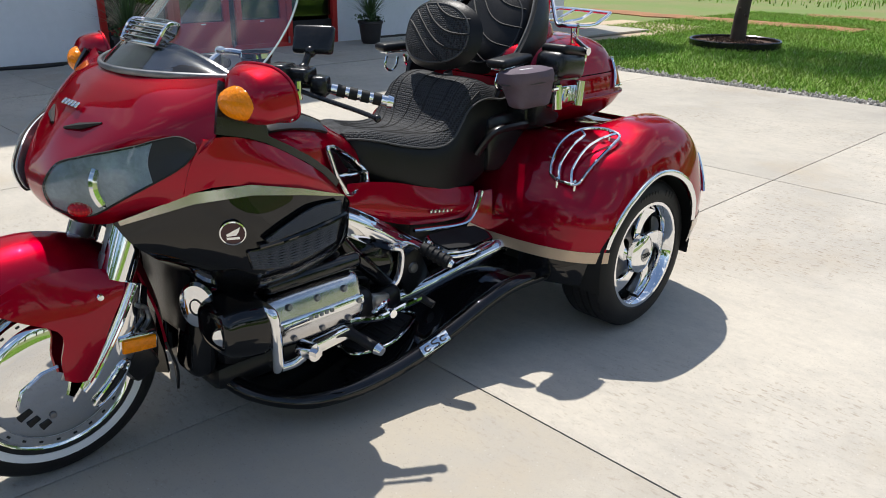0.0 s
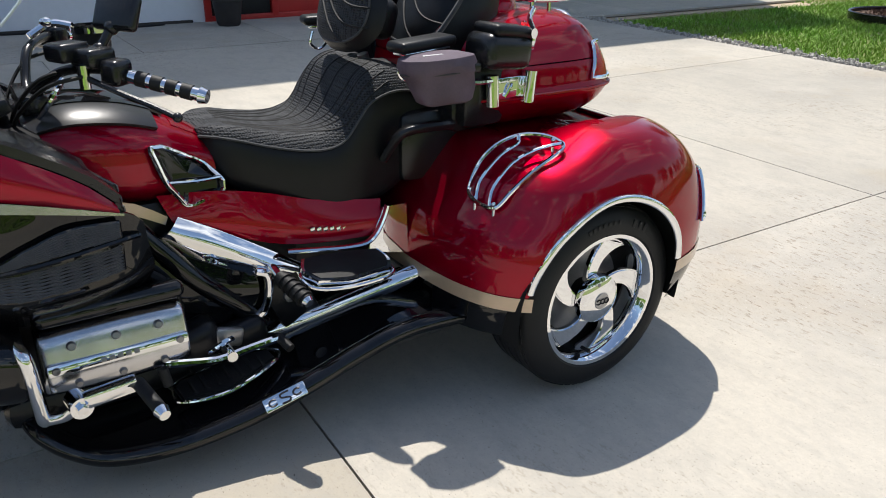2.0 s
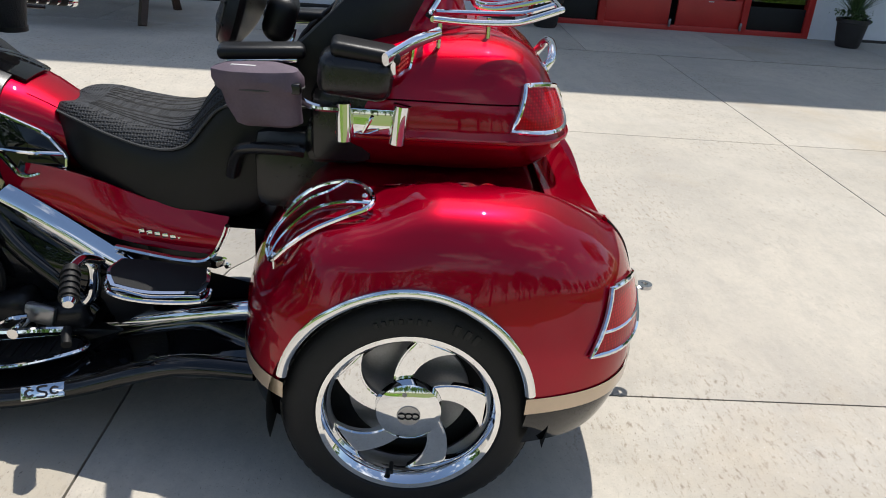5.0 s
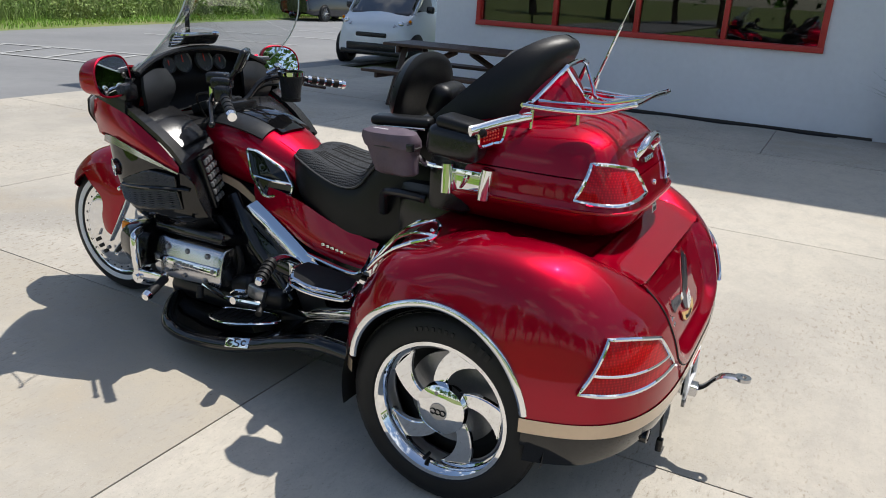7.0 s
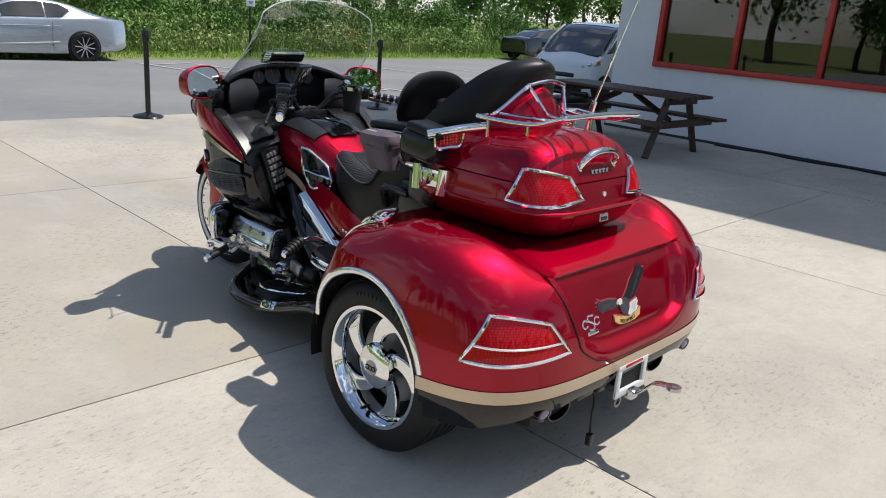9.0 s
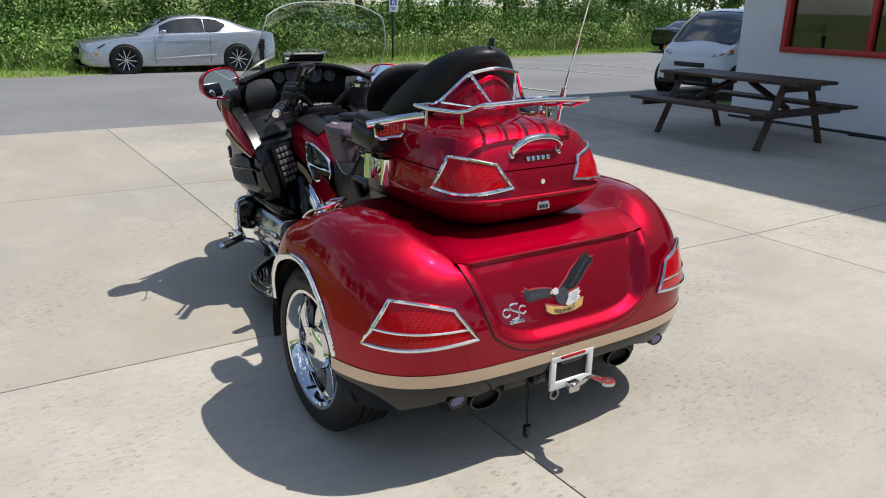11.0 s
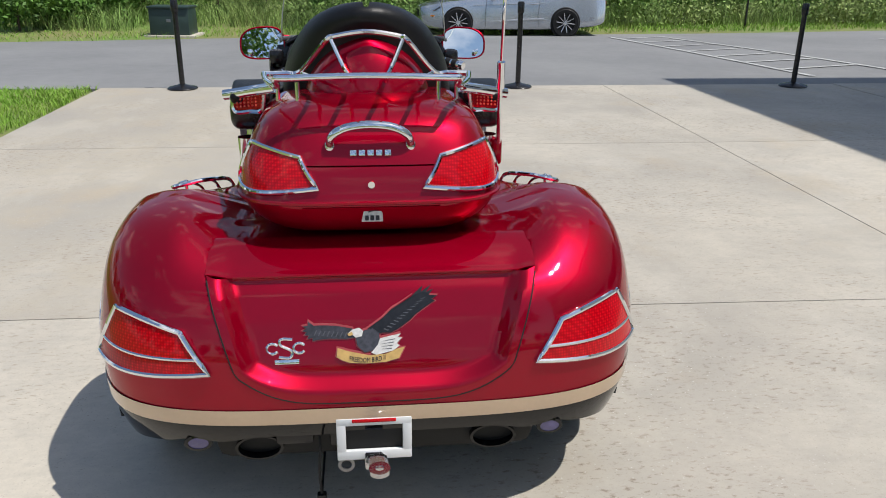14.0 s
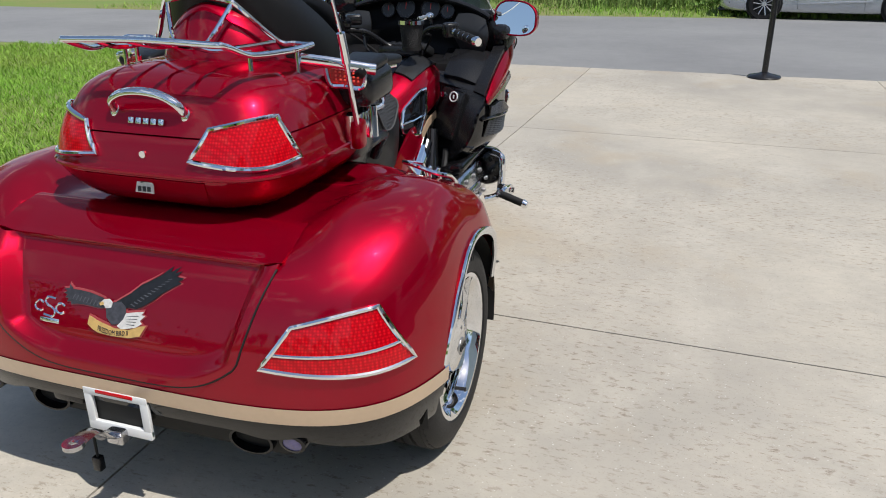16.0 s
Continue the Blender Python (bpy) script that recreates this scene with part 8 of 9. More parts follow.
fairing = part("fairing", patch([[r[k] for r in full] for k in range(8)], 90, 46, 0.008), RED, trike, "candy red front fairing with twin headlights")
part("chin", thick(np.array([[(1.93 - 0.10 * v, u * (0.10 + 0.02 * v), 0.742 + 0.03 * v) for u in np.linspace(-1, 1, 9)] for v in np.linspace(0, 1, 5)]), 0.01), DARK, fairing)
for k in range(5):
    part("name_bar", moved(rbox((-0.044 + 0.022 * k, 0, 0.004), (0.017, 0.019, 0.006), 0.002), frame_m((1.860, 0.0, 1.040), (0, 1, 0), (-0.78, 0, 0.62))), CHROME, fairing)


def off(rows, d):
    """Rows of places pushed outwards from the nose by d."""
    w = np.array((0.80, 0.57, 0.16)) * d
    return [[tuple(np.array(p) + w) for p in r] for r in rows]


for s in (1, -1):
    lamp_rows = [[(1.955, 0.128, 0.915), (1.917, 0.185, 0.938), (1.866, 0.250, 0.956), (1.812, 0.305, 0.973), (1.787, 0.342, 0.987), (1.748, 0.398, 1.002), (1.729, 0.437, 0.990)],
                 [(1.985, 0.103, 0.858), (1.945, 0.165, 0.865), (1.888, 0.235, 0.885), (1.835, 0.295, 0.915), (1.803, 0.335, 0.935), (1.752, 0.402, 0.965), (1.727, 0.440, 0.978)],
                 [(1.972, 0.102, 0.800), (1.942, 0.140, 0.782), (1.905, 0.200, 0.786), (1.852, 0.280, 0.838), (1.805, 0.355, 0.885), (1.757, 0.415, 0.930), (1.730, 0.438, 0.965)]]
    bowl = part("headlight", side(patch(off(lamp_rows, 0.016), 30, 16, 0.004), s), mat("headlight_bowl", (0.50, 0.55, 0.60), 0.36, 0.15, 0.55, 7.0), fairing, "twin headlight with clear cover")
    part("reflector", side(pipe([(1.892, 0.222, 0.925), (1.915, 0.228, 0.885), (1.915, 0.232, 0.845), (1.895, 0.236, 0.805)], [0.006] * 3 + [0.015] * 14 + [0.006] * 3, 20, 8), s), CHROME, bowl)
    part("inner_lamp", side(ball((1.935, 0.17, 0.80), (0.035, 0.04, 0.022)), s), REDLENS, bowl)
    part("lens_cover", side(patch(off([r[:5] for r in lamp_rows], 0.028), 30, 16, 0.003), s), HEADGLASS, bowl)
    part("turn_lens", side(patch(off([r[4:] for r in lamp_rows], 0.022), 14, 14, 0.006), s), GREYPLASTIC, bowl, "smoked dark grey turn signal lens")
    rim = [off([[p]], 0.020)[0][0] for p in lamp_rows[0] + [lamp_rows[1][-1]] + lamp_rows[2][::-1] + [lamp_rows[1][0]]]
    part("headlight_seal", side(tube(cat(rim, 70, True), 0.0032, 6, True), s), DARK, bowl)
    part("nose_slot", side(tube(off([[(1.900, 0.040, 0.988), (1.880, 0.10, 0.998), (1.848, 0.165, 1.012)]], 0.004)[0], [0.004, 0.010, 0.003], 6), s), DARK, fairing)
    # side panels
    up = part("side_panel", side(patch([[(1.716, 0.446, 0.996), (1.66, 0.456, 0.998), (1.60, 0.458, 0.984), (1.53, 0.452, 0.955), (1.44, 0.444, 0.902), (1.36, 0.436, 0.846), (1.300, 0.428, 0.785)],
                                        [(1.748, 0.424, 0.930), (1.67, 0.456, 0.930), (1.60, 0.468, 0.920), (1.52, 0.472, 0.893), (1.44, 0.466, 0.858), (1.36, 0.454, 0.818), (1.298, 0.434, 0.775)],
                                        [(1.760, 0.398, 0.850), (1.69, 0.428, 0.866), (1.61, 0.448, 0.860), (1.52, 0.458, 0.842), (1.44, 0.457, 0.818), (1.36, 0.450, 0.792), (1.296, 0.436, 0.766)]], 40, 14, 0.010), s), RED, fairing, "red fairing side panel")
    part("tan_flash", side(patch([[(1.872, 0.233, 0.764), (1.78, 0.342, 0.825), (1.69, 0.435, 0.868), (1.60, 0.459, 0.862), (1.50, 0.469, 0.840), (1.40, 0.467, 0.806), (1.290, 0.447, 0.768)], [(1.868, 0.235, 0.752), (1.78, 0.349, 0.802), (1.69, 0.441, 0.838), (1.60, 0.465, 0.834), (1.50, 0.473, 0.818), (1.40, 0.470, 0.792), (1.290, 0.448, 0.763)]], 44, 5, 0.010), s), SILVERTRIM, fairing, "champagne metallic side flash")
    low = part("black_side_panel", side(patch([[(1.878, 0.212, 0.756), (1.78, 0.328, 0.806), (1.69, 0.412, 0.840), (1.60, 0.438, 0.836), (1.50, 0.448, 0.820), (1.40, 0.453, 0.794), (1.285, 0.432, 0.764), (1.245, 0.415, 0.73)], [(1.850, 0.245, 0.700), (1.75, 0.345, 0.715), (1.66, 0.418, 0.730), (1.58, 0.444, 0.73), (1.50, 0.449, 0.72), (1.40, 0.447, 0.705), (1.29, 0.425, 0.69), (1.238, 0.400, 0.67)],
                                              [(1.79, 0.245, 0.640), (1.70, 0.330, 0.620), (1.63, 0.398, 0.610), (1.57, 0.425, 0.590), (1.49, 0.428, 0.585), (1.40, 0.420, 0.580), (1.29, 0.395, 0.580), (1.225, 0.365, 0.59)], [(1.72, 0.15, 0.575), (1.65, 0.23, 0.520), (1.60, 0.29, 0.490), (1.55, 0.325, 0.485), (1.48, 0.335, 0.485), (1.38, 0.335, 0.495), (1.29, 0.325, 0.515), (1.23, 0.305, 0.53)]], 50, 24, 0.012), s), BLACK, fairing, "gloss black lower fairing panel with grilles")
    bm_ = frame_m((1.650, 0.430, 0.732), (-0.86, 0.50, 0.0), (0.03, 0.10, 0.99))
    bd = part("round_badge", side(moved(lathe([(0.0315, 0.0), (0.0345, 0.0), (0.035, 0.005), (0.0315, 0.006)], "z", 36), bm_), s), CHROME, low, "round badge with a plain silver shape")
    part("badge_field", side(moved(lathe([(0, 0.004), (0.032, 0.004), (0.032, -0.012), (0, -0.012)], "z", 36, closed=False), bm_), s), mat("badge_maroon", (0.05, 0.008, 0.012), 0.25), bd)
    part("badge_shape", side(moved(merge(prism([(0.020, 0.018), (-0.018, -0.002), (-0.016, -0.008), (0.008, -0.006), (0.014, 0.002)], 0.006), rbox((0, -0.014, 0.005), (0.034, 0.007, 0.003), 0)), bm_), s), CHROME, bd)
    for rows, nm in (([[(1.570, 0.456, 0.700), (1.49, 0.463, 0.735), (1.41, 0.464, 0.760), (1.305, 0.446, 0.752)], [(1.560, 0.454, 0.690), (1.49, 0.458, 0.698), (1.41, 0.456, 0.705), (1.305, 0.440, 0.712)]], "upper_grille"),
                     ([[(1.615, 0.432, 0.668), (1.53, 0.448, 0.672), (1.42, 0.450, 0.682), (1.305, 0.436, 0.692)], [(1.600, 0.428, 0.615), (1.53, 0.439, 0.602), (1.42, 0.434, 0.606), (1.305, 0.412, 0.618)]], "lower_grille")):
        gg = patch_grid(rows, 60, 25)
        if gg.shape[0] < gg.shape[1]:
            gg = np.swapaxes(gg, 0, 1)
        nu, nv = gg.shape[0] - 1, gg.shape[1] - 1
        gr = part(nm, side(thick(gg, 0.004), s), DARK, low, "black honeycomb grille")
        wires = []
        for k in range(-24, 84, 6):
            for up_ in (1, -1):
                line = [tuple(gg[k + j, j if up_ > 0 else nv - j] + np.array((0, 0.0065, 0))) for j in range(nv + 1) if 0 <= k + j <= nu]
                if len(line) > 2:
                    wires.append(tube(line, 0.0026, 4))
        part("grille_mesh", side(merge(*wires), s), GRILLE, gr)
        edge = np.concatenate([gg[:, 0], gg[-1, 1:], gg[-2::-1, -1], gg[0, -2:0:-1]]) + np.array((0, 0.004, 0))
        part("grille_lip", side(tube(edge, 0.0045, 6, True), s), BLACK, gr)
    part("panel_ledge", side(pipe([(1.585, 0.448, 0.680), (1.50, 0.458, 0.686), (1.40, 0.458, 0.696), (1.30, 0.440, 0.704), (1.262, 0.42, 0.70)], 0.010, 30, 8, flat=0.8), s), BLACK, low)
    # inner cowl seen from the saddle
    part("cowl_ledge", side(patch([[(1.56, 0.452, 0.972), (1.53, 0.448, 0.957), (1.44, 0.440, 0.905), (1.36, 0.432, 0.850), (1.300, 0.424, 0.790)], [(1.57, 0.40, 0.968), (1.53, 0.395, 0.955), (1.44, 0.39, 0.905), (1.36, 0.38, 0.850), (1.315, 0.37, 0.805)]], 24, 6, 0.02), s), PLASTIC, fairing, "black ledge along the fairing edge")
    part("inner_cowl", side(patch([[(1.300, 0.425, 0.790), (1.322, 0.33, 0.822), (1.345, 0.20, 0.845)], [(1.255, 0.405, 0.710), (1.292, 0.29, 0.712), (1.335, 0.18, 0.715)], [(1.235, 0.360, 0.600), (1.280, 0.26, 0.580), (1.330, 0.17, 0.570)], [(1.245, 0.310, 0.525), (1.29, 0.235, 0.505), (1.335, 0.16, 0.50)]], 14, 24, 0.012), s), PLASTIC, fairing, "black inner fairing cowl")
    part("pocket_tray", side(patch([[(1.60, 0.410, 0.965), (1.60, 0.16, 0.955)], [(1.46, 0.400, 0.905), (1.46, 0.17, 0.910)], [(1.315, 0.380, 0.806), (1.335, 0.18, 0.850)]], 10, 16, 0.02), s), PLASTIC, fairing)
    pk = part("pocket_lid", side(patch([[(1.535, 0.385, 0.952), (1.535, 0.30, 0.966), (1.535, 0.215, 0.960)], [(1.44, 0.382, 0.908), (1.44, 0.30, 0.926), (1.44, 0.215, 0.922)], [(1.345, 0.368, 0.842), (1.350, 0.29, 0.866), (1.360, 0.215, 0.872)]], 14, 16, 0.022), s), PLASTIC, fairing, "black glove pocket lid")
    for k in range(3):
        part("switch", side(rbox((1.562, 0.270 + 0.036 * k, 0.968), (0.03, 0.026, 0.018), 0.004, (0, 20, 0)), s), PLASTIC, fairing)
    down, across = Vector((-0.040, -0.055, -0.24)).normalized(), Vector((0.085, -0.22, 0.0)).normalized()
    face_m = frame_m((1.295, 0.262, 0.712), down, down.cross(across).cross(down) * (1 if down.cross(across).x < 0 else -1))
    if (face_m.to_3x3() @ Vector((0, 0, 1))).x > 0:
        face_m = face_m @ Matrix.Rotation(math.pi, 4, "X")
    kp = part("keypad", side(moved(rbox((0, 0, 0), (0.215, 0.125, 0.022), 0.008), face_m), s), PLASTIC, fairing, "button panel on the inner fairing")
    if s > 0:
        for i in range(6):
            for j in range(3 if i in (0, 5) else 4):
                part("button", moved(rbox((-0.082 + 0.031 * i, -0.040 + 0.027 * j, 0.014), (0.022, 0.020, 0.012), 0.005), face_m), KEYCAP, kp)
    else:
        dial_m = Matrix.Translation((1.291, -0.292, 0.788)) @ Vector((-0.91, 0.35, 0.23)).to_track_quat("Z", "Y").to_matrix().to_4x4()
        part("ignition_knob", moved(lathe([(0, 0.012), (0.020, 0.012), (0.025, 0.006), (0.026, -0.002), (0, -0.002)], "z", 24, (0, 0, 0), False), dial_m), SCREENBLACK, kp, "dark ignition knob with a pale ring")
        ring = [(0.0205 * math.cos(a), 0.0205 * math.sin(a), 0.0125) for a in np.linspace(0, 2 * math.pi, 32, endpoint=False)]
        part("dial_ring", moved(tube(np.array(ring), 0.0030, 6, True), dial_m), WHITE, kp)
        part("dial_mark", moved(rbox((0, 0, 0.013), (0.007, 0.017, 0.003), 0.001), dial_m), WHITE, kp)
        lock_m = dial_m.copy()
        lock_m.translation = (1.316, -0.230, 0.792)
        part("key_lock", moved(lathe([(0, 0.008), (0.005, 0.008), (0.006, 0.011), (0.012, 0.010), (0.013, -0.002), (0, -0.002)], "z", 20, (0, 0, 0), False), lock_m), CHROME, kp, "small chrome lock")
    # speaker covers and the cockpit's side walls
    part("speaker_cover", side(patch([[(1.560, 0.350, 1.085), (1.565, 0.29, 1.108), (1.575, 0.225, 1.104)], [(1.535, 0.372, 1.030), (1.535, 0.29, 1.045), (1.550, 0.205, 1.050)], [(1.535, 0.365, 0.985), (1.540, 0.30, 0.985), (1.560, 0.228, 0.990)], [(1.555, 0.345, 0.950), (1.56, 0.30, 0.940), (1.575, 0.262, 0.938)]], 16, 18, -0.02), s), GREYPLASTIC, fairing, "grey speaker cover in the cockpit")
    part("cockpit_side", side(patch([[(1.63, 0.405, 1.128), (1.585, 0.385, 1.112), (1.585, 0.330, 1.090)], [(1.64, 0.440, 1.07), (1.565, 0.415, 1.05), (1.570, 0.345, 1.03)], [(1.66, 0.452, 1.00), (1.56, 0.440, 0.985), (1.575, 0.36, 0.96)]], 14, 14, 0.008), s), PLASTIC, fairing, "black cockpit side below the mirror")

    part("mirror_base", side(patch([[(1.648, 0.424, 1.135), (1.60, 0.446, 1.105), (1.560, 0.440, 1.065)], [(1.678, 0.460, 1.070), (1.61, 0.466, 1.040), (1.540, 0.452, 1.020)], [(1.690, 0.462, 1.010), (1.61, 0.468, 0.990), (1.535, 0.458, 0.962)]], 14, 14, 0.012), s), PLASTIC, fairing, "satin black panel under the mirror")

    # mirrors
    def mirror(s):
        g = []
        for t, x0, yc, ry, zc, rz in ((0.0, 1.690, 0.512, 0.030, 1.082, 0.018), (0.2, 1.682, 0.512, 0.056, 1.085, 0.042), (0.45, 1.662, 0.506, 0.078, 1.091, 0.062), (0.75, 1.628, 0.494, 0.094, 1.096, 0.070), (1.0, 1.595, 0.486, 0.101, 1.098, 0.072)):
            ring = []
            for a in np.linspace(0, 2 * math.pi, 44, endpoint=False):
                y = yc + ry * math.copysign(abs(math.cos(a)) ** 0.72, math.cos(a))
                z = zc + rz * math.copysign(abs(math.sin(a)) ** (0.85 if math.sin(a) > 0 else 0.55), math.sin(a)) * (1 - 0.10 * math.cos(a) * (math.sin(a) > 0))
                ring.append((x0 - 0.26 * (y - yc) * t - 0.10 * (1 - t) * (y - yc) + 0.20 * (z - zc) * t, y, z))
            g.append(ring)
        g = np.array(g)
        v, f = grid(cat(g, 24), cv=True)
        f.append(tuple(range(44))[::-1])
        mi = part("mirror", side((v, f), s), RED, trike, "candy red rear-view mirror with amber turn signal")
        rim = np.array(g[-1])
        c = rim.mean(0)
        part("mirror_rim", side(tube(rim, 0.0045, 8, True), s), RED, mi)
        gv = [tuple(p) for p in (c + (rim - c) * 0.95 + np.array((-0.003, 0, 0)))]
        part("mirror_glass", side((gv + [tuple(p + np.array((0.01, 0, 0))) for p in map(np.array, gv)], [tuple(range(44)), tuple(range(44, 88))[::-1]] + [(i, (i + 1) % 44, (i + 1) % 44 + 44, i + 44) for i in range(44)]), s), MIRROR, mi, "mirror glass reflecting the sky", smooth=0)
        part("blind_spot_mirror", side(moved(ball((0, 0, 0), (0.005, 0.022, 0.022), 10, 18), pose(1.570, 0.548, 1.050)), s), MIRROR, mi)
        part("turn_signal", side(moved(ball((0, 0, 0), (0.039, 0.064, 0.043), 14, 26), pose(1.678, 0.508, 1.084, 0, 0, 26)), s), AMBER, mi, "amber turn signal lens")
        part("mirror_arm", side(rbox((1.615, 0.425, 1.035), (0.10, 0.07, 0.07), 0.02), s), PLASTIC, mi, "black mirror base")
        for piece in [mi] + list(mi.children):
            piece.data.transform(Matrix.Translation((-0.040, 0, 0.004)))
    mirror(s)

# windscreen and cockpit
ws = []
for v in np.linspace(0, 1, 22):
    row = []
    for u in np.linspace(-1, 1, 31):
        z = 1.122 + 0.385 * v - 0.07 * v * abs(u) ** 3.2
        hw = 0.392 - 0.045 * v - 0.03 * v * v
        x = 1.738 - 0.48 * v + 0.10 * v * v - (0.196 - 0.03 * v - 0.13 * v * v) * u * u
        row.append((x, hw * u, z))
    ws.append(row)
ws = np.array(ws)
screen = part("windscreen", grid(ws), SCREEN, trike, "tall clear acrylic windscreen", smooth=60)
screen.visible_shadow = False
part("screen_edge", tube(np.concatenate([ws[:, 0], ws[-1, 1:-1], ws[::-1, -1]]), 0.0030, 6), EDGE, screen)
part("screen_base_trim", tube(ws[0] + np.array((0.003, 0, 0.003)), 0.0065, 8, flat=1.5), STEEL, screen)
vent = part("screen_vent", pipe([(1.655, -0.11, 1.190), (1.618, -0.115, 1.240), (1.58, -0.10, 1.240), (1.575, 0.0, 1.243), (1.58, 0.10, 1.240), (1.618, 0.115, 1.240), (1.655, 0.11, 1.190)], 0.006, 40, 6), CHROME, screen, "chrome windscreen vent grille")
part("vent_bar", rbox((1.656, 0, 1.190), (0.012, 0.22, 0.010), 0.003), CHROME, vent)
part("vent_bar", rbox((1.618, 0, 1.240), (0.012, 0.22, 0.010), 0.003), CHROME, vent)
for k in range(3):
    part("vent_slat", tube([(1.647 - 0.010 * k, -0.105, 1.202 + 0.0125 * k), (1.647 - 0.010 * k, 0.105, 1.202 + 0.0125 * k)], 0.0038, 6), CHROME, vent)
part("vent_shroud", patch([[(1.655, -0.10, 1.186), (1.655, 0, 1.186), (1.655, 0.10, 1.186)], [(1.60, -0.10, 1.20), (1.60, 0, 1.204), (1.60, 0.10, 1.20)], [(1.57, -0.095, 1.235), (1.565, 0, 1.238), (1.57, 0.095, 1.235)]], 10, 10, 0.006), PLASTIC, vent)


def arc(u, k):
    """The cockpit hood: k 0 at the screen's foot, 1 at its rear lip."""
    a = np.array((1.725 - 0.160 * u * u, 0.385 * u, 1.124))
    b = np.array((1.600 - 0.050 * u * u, 0.372 * u, 1.182 - 0.078 * abs(u) ** 2.4))
    return a + (b - a) * k + np.array((0, 0, 0.018 * math.sin(math.pi * k) * (1 - abs(u) ** 3)))


hood = [[arc(u, k) for u in np.linspace(-1, 1, 35)] for k in np.linspace(0, 1, 10)]
dash = part("dashboard", thick(np.array(hood), -0.010), PLASTIC, trike, "black cockpit dashboard with round gauges")
part("dash_lip", tube(np.array(hood[-1]), 0.011, 8), PLASTIC, dash)
face = []
for dx, dz, w in ((0.005, -0.012, 0.97), (0.055, -0.035, 0.92), (0.050, -0.085, 0.86), (0.035, -0.13, 0.80), (0.055, -0.20, 0.74), (0.03, -0.25, 0.66)):
    face.append([(1.600 - 0.050 * u * u + dx, 0.372 * u * w, 1.182 - 0.078 * abs(u) ** 2.4 + dz) for u in np.linspace(-1, 1, 31)])
part("dash_panel", thick(cat(np.array(face), 26), -0.010), DASHBLACK, dash)
for y, r in ((0.062, 0.043), (-0.062, 0.043), (0.148, 0.030), (-0.148, 0.030)):
    gm = pose(1.632 - 0.5 * y * y, y, 1.128 - 0.5 * y * y, 0, -72, 0)
    gr = part("gauge", moved(lathe([(r, 0.0), (r + 0.004, 0.006), (r + 0.004, -0.008), (r, -0.008)], "z", 28), gm), STEEL, dash, "round gauge with a dark face")
    part("gauge_face", moved(lathe([(0, 0.0), (r, 0.0), (r, -0.006), (0, -0.006)], "z", 28, closed=False), gm), GAUGE, gr)
    for k in range(9):
        a = math.radians(-30 + 30 * k)
        part("tick", moved(rbox((r * 0.80 * math.cos(a), r * 0.80 * math.sin(a), 0.001), (r * 0.18, 0.0022, 0.001), 0, (0, 0, math.degrees(a))), gm), KEYCAP, gr)
    part("gauge_needle", moved(rbox((r * 0.3, 0.0, 0.003), (r * 0.7, 0.003, 0.002), 0), gm), LED, gr)
part("radio_panel", rbox((1.50, 0, 0.955), (0.10, 0.22, 0.04), 0.012, (0, 20, 0)), GREYPLASTIC, dash)
for k in range(10):
    part("button", rbox((1.485 - 0.022 * (k // 5), -0.07 + 0.035 * (k % 5), 0.984 - 0.006 * (k // 5)), (0.016, 0.022, 0.010), 0.003, (0, 20, 0)), PLASTIC, dash)
part("cockpit_floor", rbox((1.53, 0, 0.86), (0.26, 0.50, 0.12), 0.04), DASHBLACK, dash)


# ---- handlebar ----
bars = part("handlebar", merge(pipe([(1.40, 0.0, 0.955), (1.385, 0.07, 0.99), (1.33, 0.14, 1.045), (1.26, 0.215, 1.058), (1.195, 0.287, 1.045), (1.08, 0.383, 1.010)], 0.0125, 40, 10), pipe([(1.40, 0.0, 0.955), (1.395, -0.07, 0.99), (1.37, -0.14, 1.06), (1.31, -0.235, 1.078), (1.25, -0.305, 1.065), (1.16, -0.418, 1.045)], 0.0125, 40, 10), rbox((1.40, 0, 0.96), (0.07, 0.20, 0.05), 0.012)), PLASTIC, trike, "wide handlebar with chrome ribbed grips")
for pts in (((1.200, 0.282, 1.046), (1.063, 0.394, 1.006)), ((1.253, -0.302, 1.066), (1.150, -0.428, 1.044))):
    a, b = np.array(pts[0]), np.array(pts[1])
    gp = part("grip", tube([a, b], 0.0165, 16), CHROME, bars, "chrome grip with rubber bands")
    for k in range(4):
        p, q = a + (b - a) * (0.10 + 0.205 * k), a + (b - a) * (0.24 + 0.205 * k)
        part("grip_band", tube([p, q], 0.0190, 14), RUBBER, gp)
    part("bar_end", tube([b - (b - a) * 0.04, b + (b - a) * 0.06], [0.021, 0.017], 16), CHROME, gp)
part("switch_housing", merge(rbox((1.225, 0.262, 1.055), (0.065, 0.055, 0.062), 0.014, (0, 0, 38), 3), rbox((1.265, 0.222, 1.088), (0.08, 0.075, 0.045), 0.012, (0, 0, 30), 3)), PLASTIC, bars, "black switch housing")
part("switch_housing", merge(rbox((1.285, -0.272, 1.072), (0.065, 0.055, 0.062), 0.014, (0, 0, -45), 3)), PLASTIC, bars)
part("reservoir", rbox((1.315, 0.190, 1.100), (0.085, 0.07, 0.045), 0.012, (0, 0, 28), 3), PLASTIC, bars)
part("clutch_lever", merge(pipe([(1.29, 0.25, 1.045), (1.24, 0.315, 1.020), (1.18, 0.375, 0.992), (1.135, 0.420, 0.968)], 0.0075, 22, 8), ball((1.135, 0.420, 0.968), (0.012, 0.012, 0.012))), PLASTIC, bars, "black clutch lever with ball end")
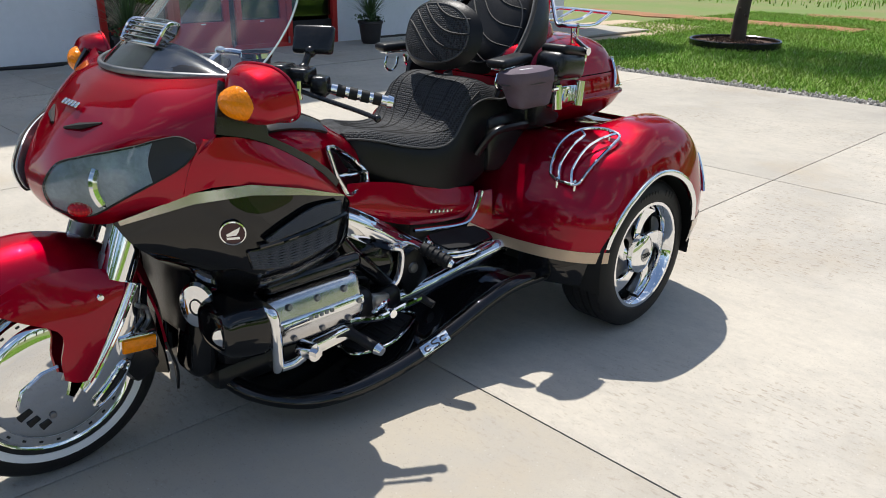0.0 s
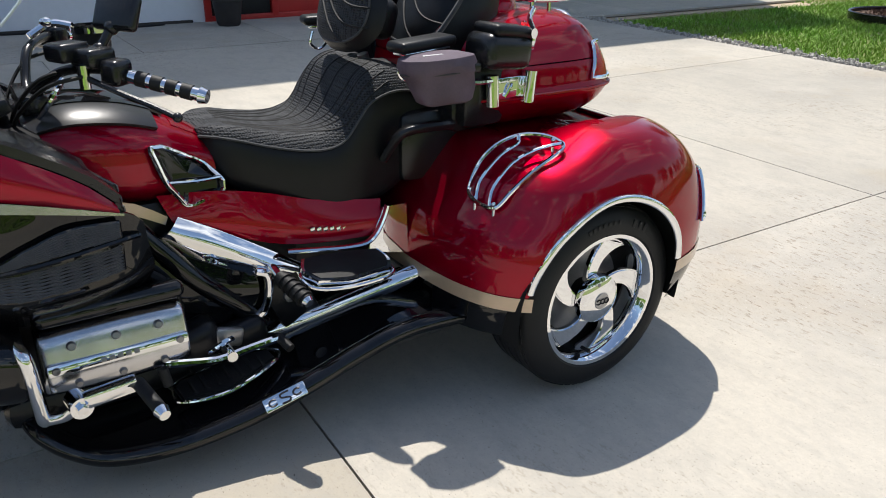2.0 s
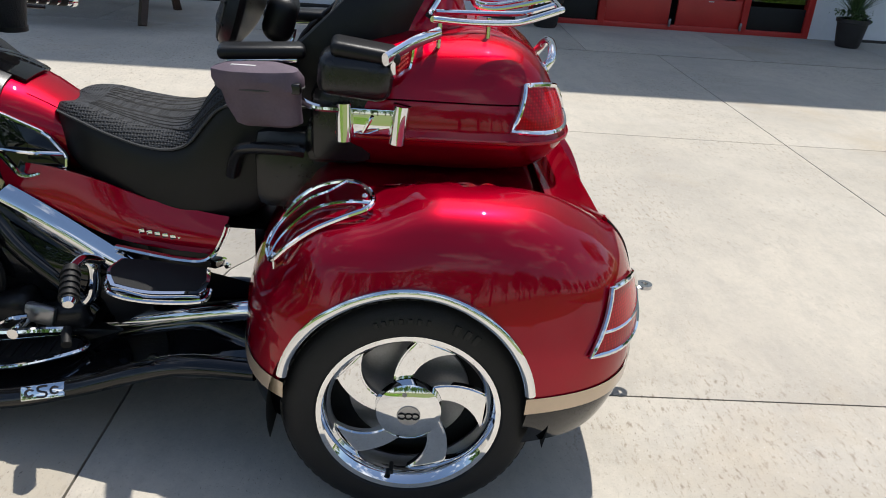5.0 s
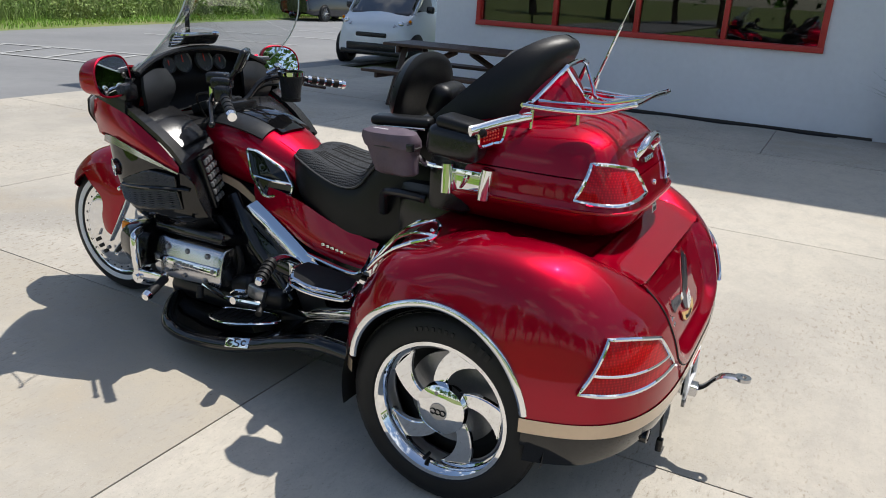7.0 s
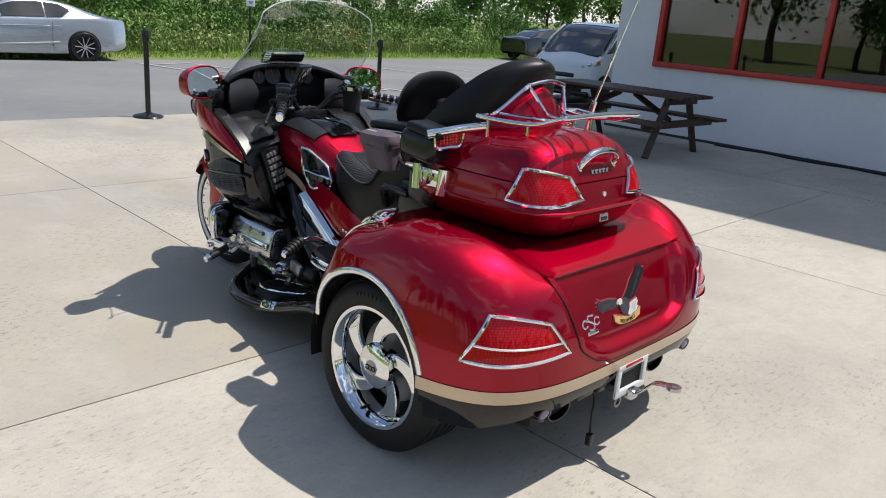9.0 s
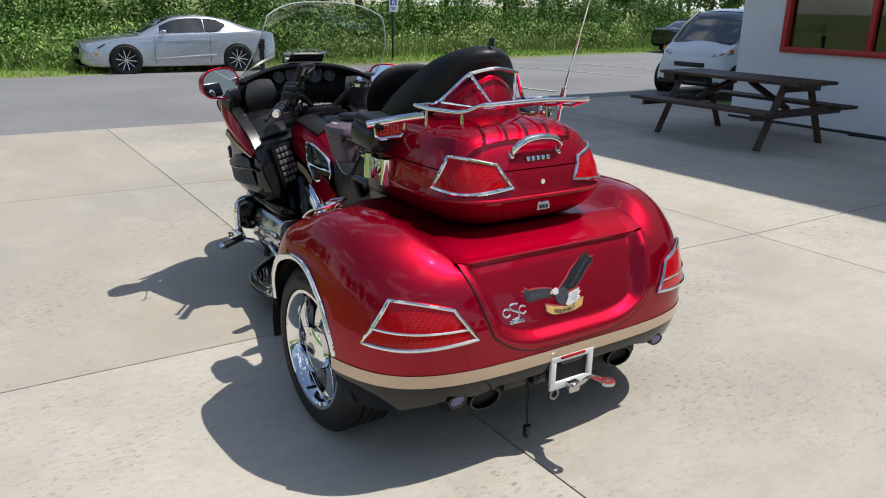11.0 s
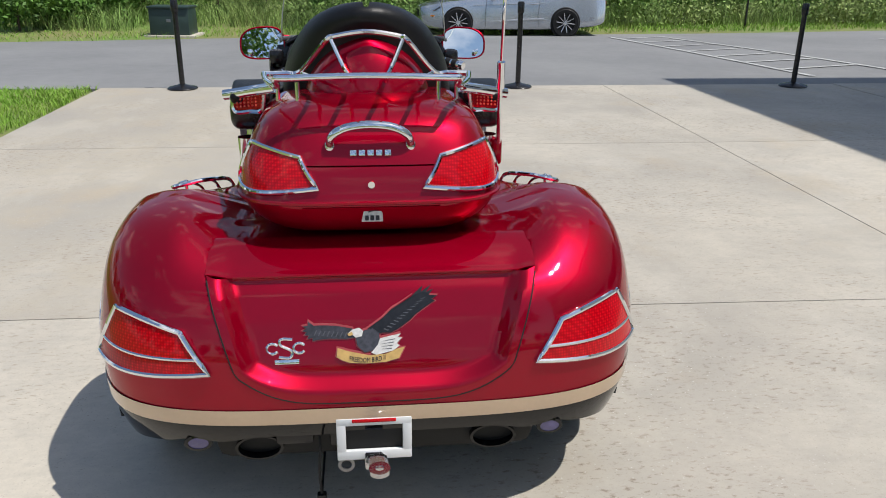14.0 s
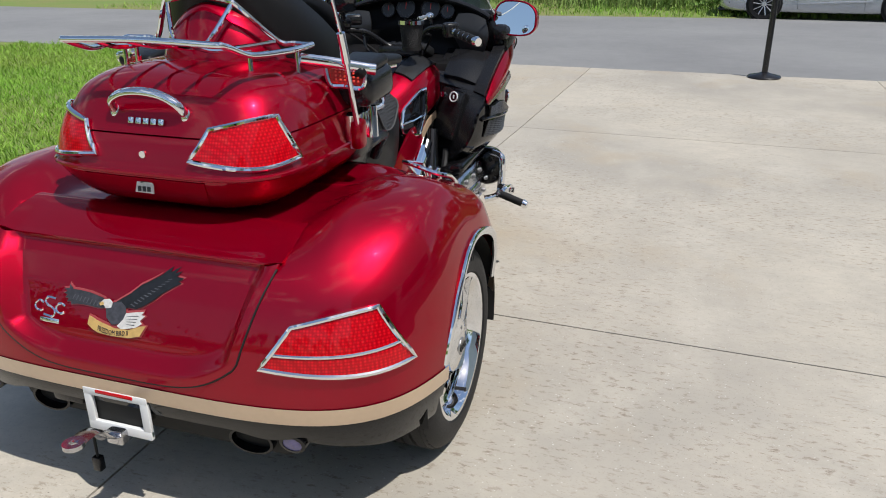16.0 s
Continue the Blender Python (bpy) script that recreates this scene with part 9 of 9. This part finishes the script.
part("brake_lever", pipe([(1.34, -0.27, 1.055), (1.30, -0.34, 1.035), (1.24, -0.42, 1.02)], 0.0075, 18, 8), PLASTIC, bars)
part("lever_pivot", tube([(1.295, 0.245, 1.02), (1.295, 0.245, 1.075)], 0.014, 12), CHROME, bars)
part("bar_bracket", merge(pipe([(1.33, 0.15, 1.03), (1.37, 0.16, 0.98), (1.40, 0.14, 0.94)], 0.008, 16, 8)), CHROME, bars)
for y in (0.09, -0.1, 0.16):
    part("control_cable", pipe([(1.30, y * 1.6, 1.05), (1.38, y * 1.5, 1.03), (1.44, y, 0.96), (1.46, y * 0.6, 0.90)], 0.005, 20, 6), RUBBER, bars)
gps = part("navigation_display", rbox((1.190, 0.190, 1.182), (0.028, 0.130, 0.088), 0.012, (0, -24, 34), 3), PLASTIC, trike, "handlebar mounted navigation display")
part("display_screen", moved(rbox((-0.0155, 0, 0), (0.003, 0.108, 0.066), 0.001), pose(1.190, 0.190, 1.182, 0, -24, 34)), SCREENBLACK, gps)
part("display_arm", merge(tube([(1.205, 0.192, 1.155), (1.245, 0.205, 1.10)], 0.011, 10), ball((1.208, 0.194, 1.148), (0.018, 0.018, 0.018)), ball((1.245, 0.205, 1.10), (0.018, 0.018, 0.018))), PLASTIC, gps)
cup = part("cup_holder", lathe([(0.038, 0.0), (0.050, 0.10), (0.048, 0.10), (0.036, 0.004), (0.0, 0.004), (0.0, 0.0)], "z", 32, (1.205, -0.125, 1.000), False), mat("cup_mesh", (0.03, 0.03, 0.032), 0.45, 0.6, 0.4, 30, bump=1.0, bump_scale=260, voro=True), trike, "black mesh cup holder with chrome rim")
part("cup_rim", lathe([(0.047, 0.098), (0.056, 0.100), (0.056, 0.116), (0.047, 0.116)], "z", 32, (1.205, -0.125, 1.0)), CHROME, cup)
part("cup_base", lathe([(0, 0), (0.041, 0), (0.042, 0.014), (0, 0.014)], "z", 28, (1.205, -0.125, 0.994), False), RUBBER, cup)
part("cup_arm", merge(pipe([(1.25, -0.14, 1.115), (1.30, -0.17, 1.12), (1.36, -0.16, 1.09)], 0.010, 18, 8), ball((1.31, -0.17, 1.125), (0.018, 0.018, 0.014))), CHROME, cup)
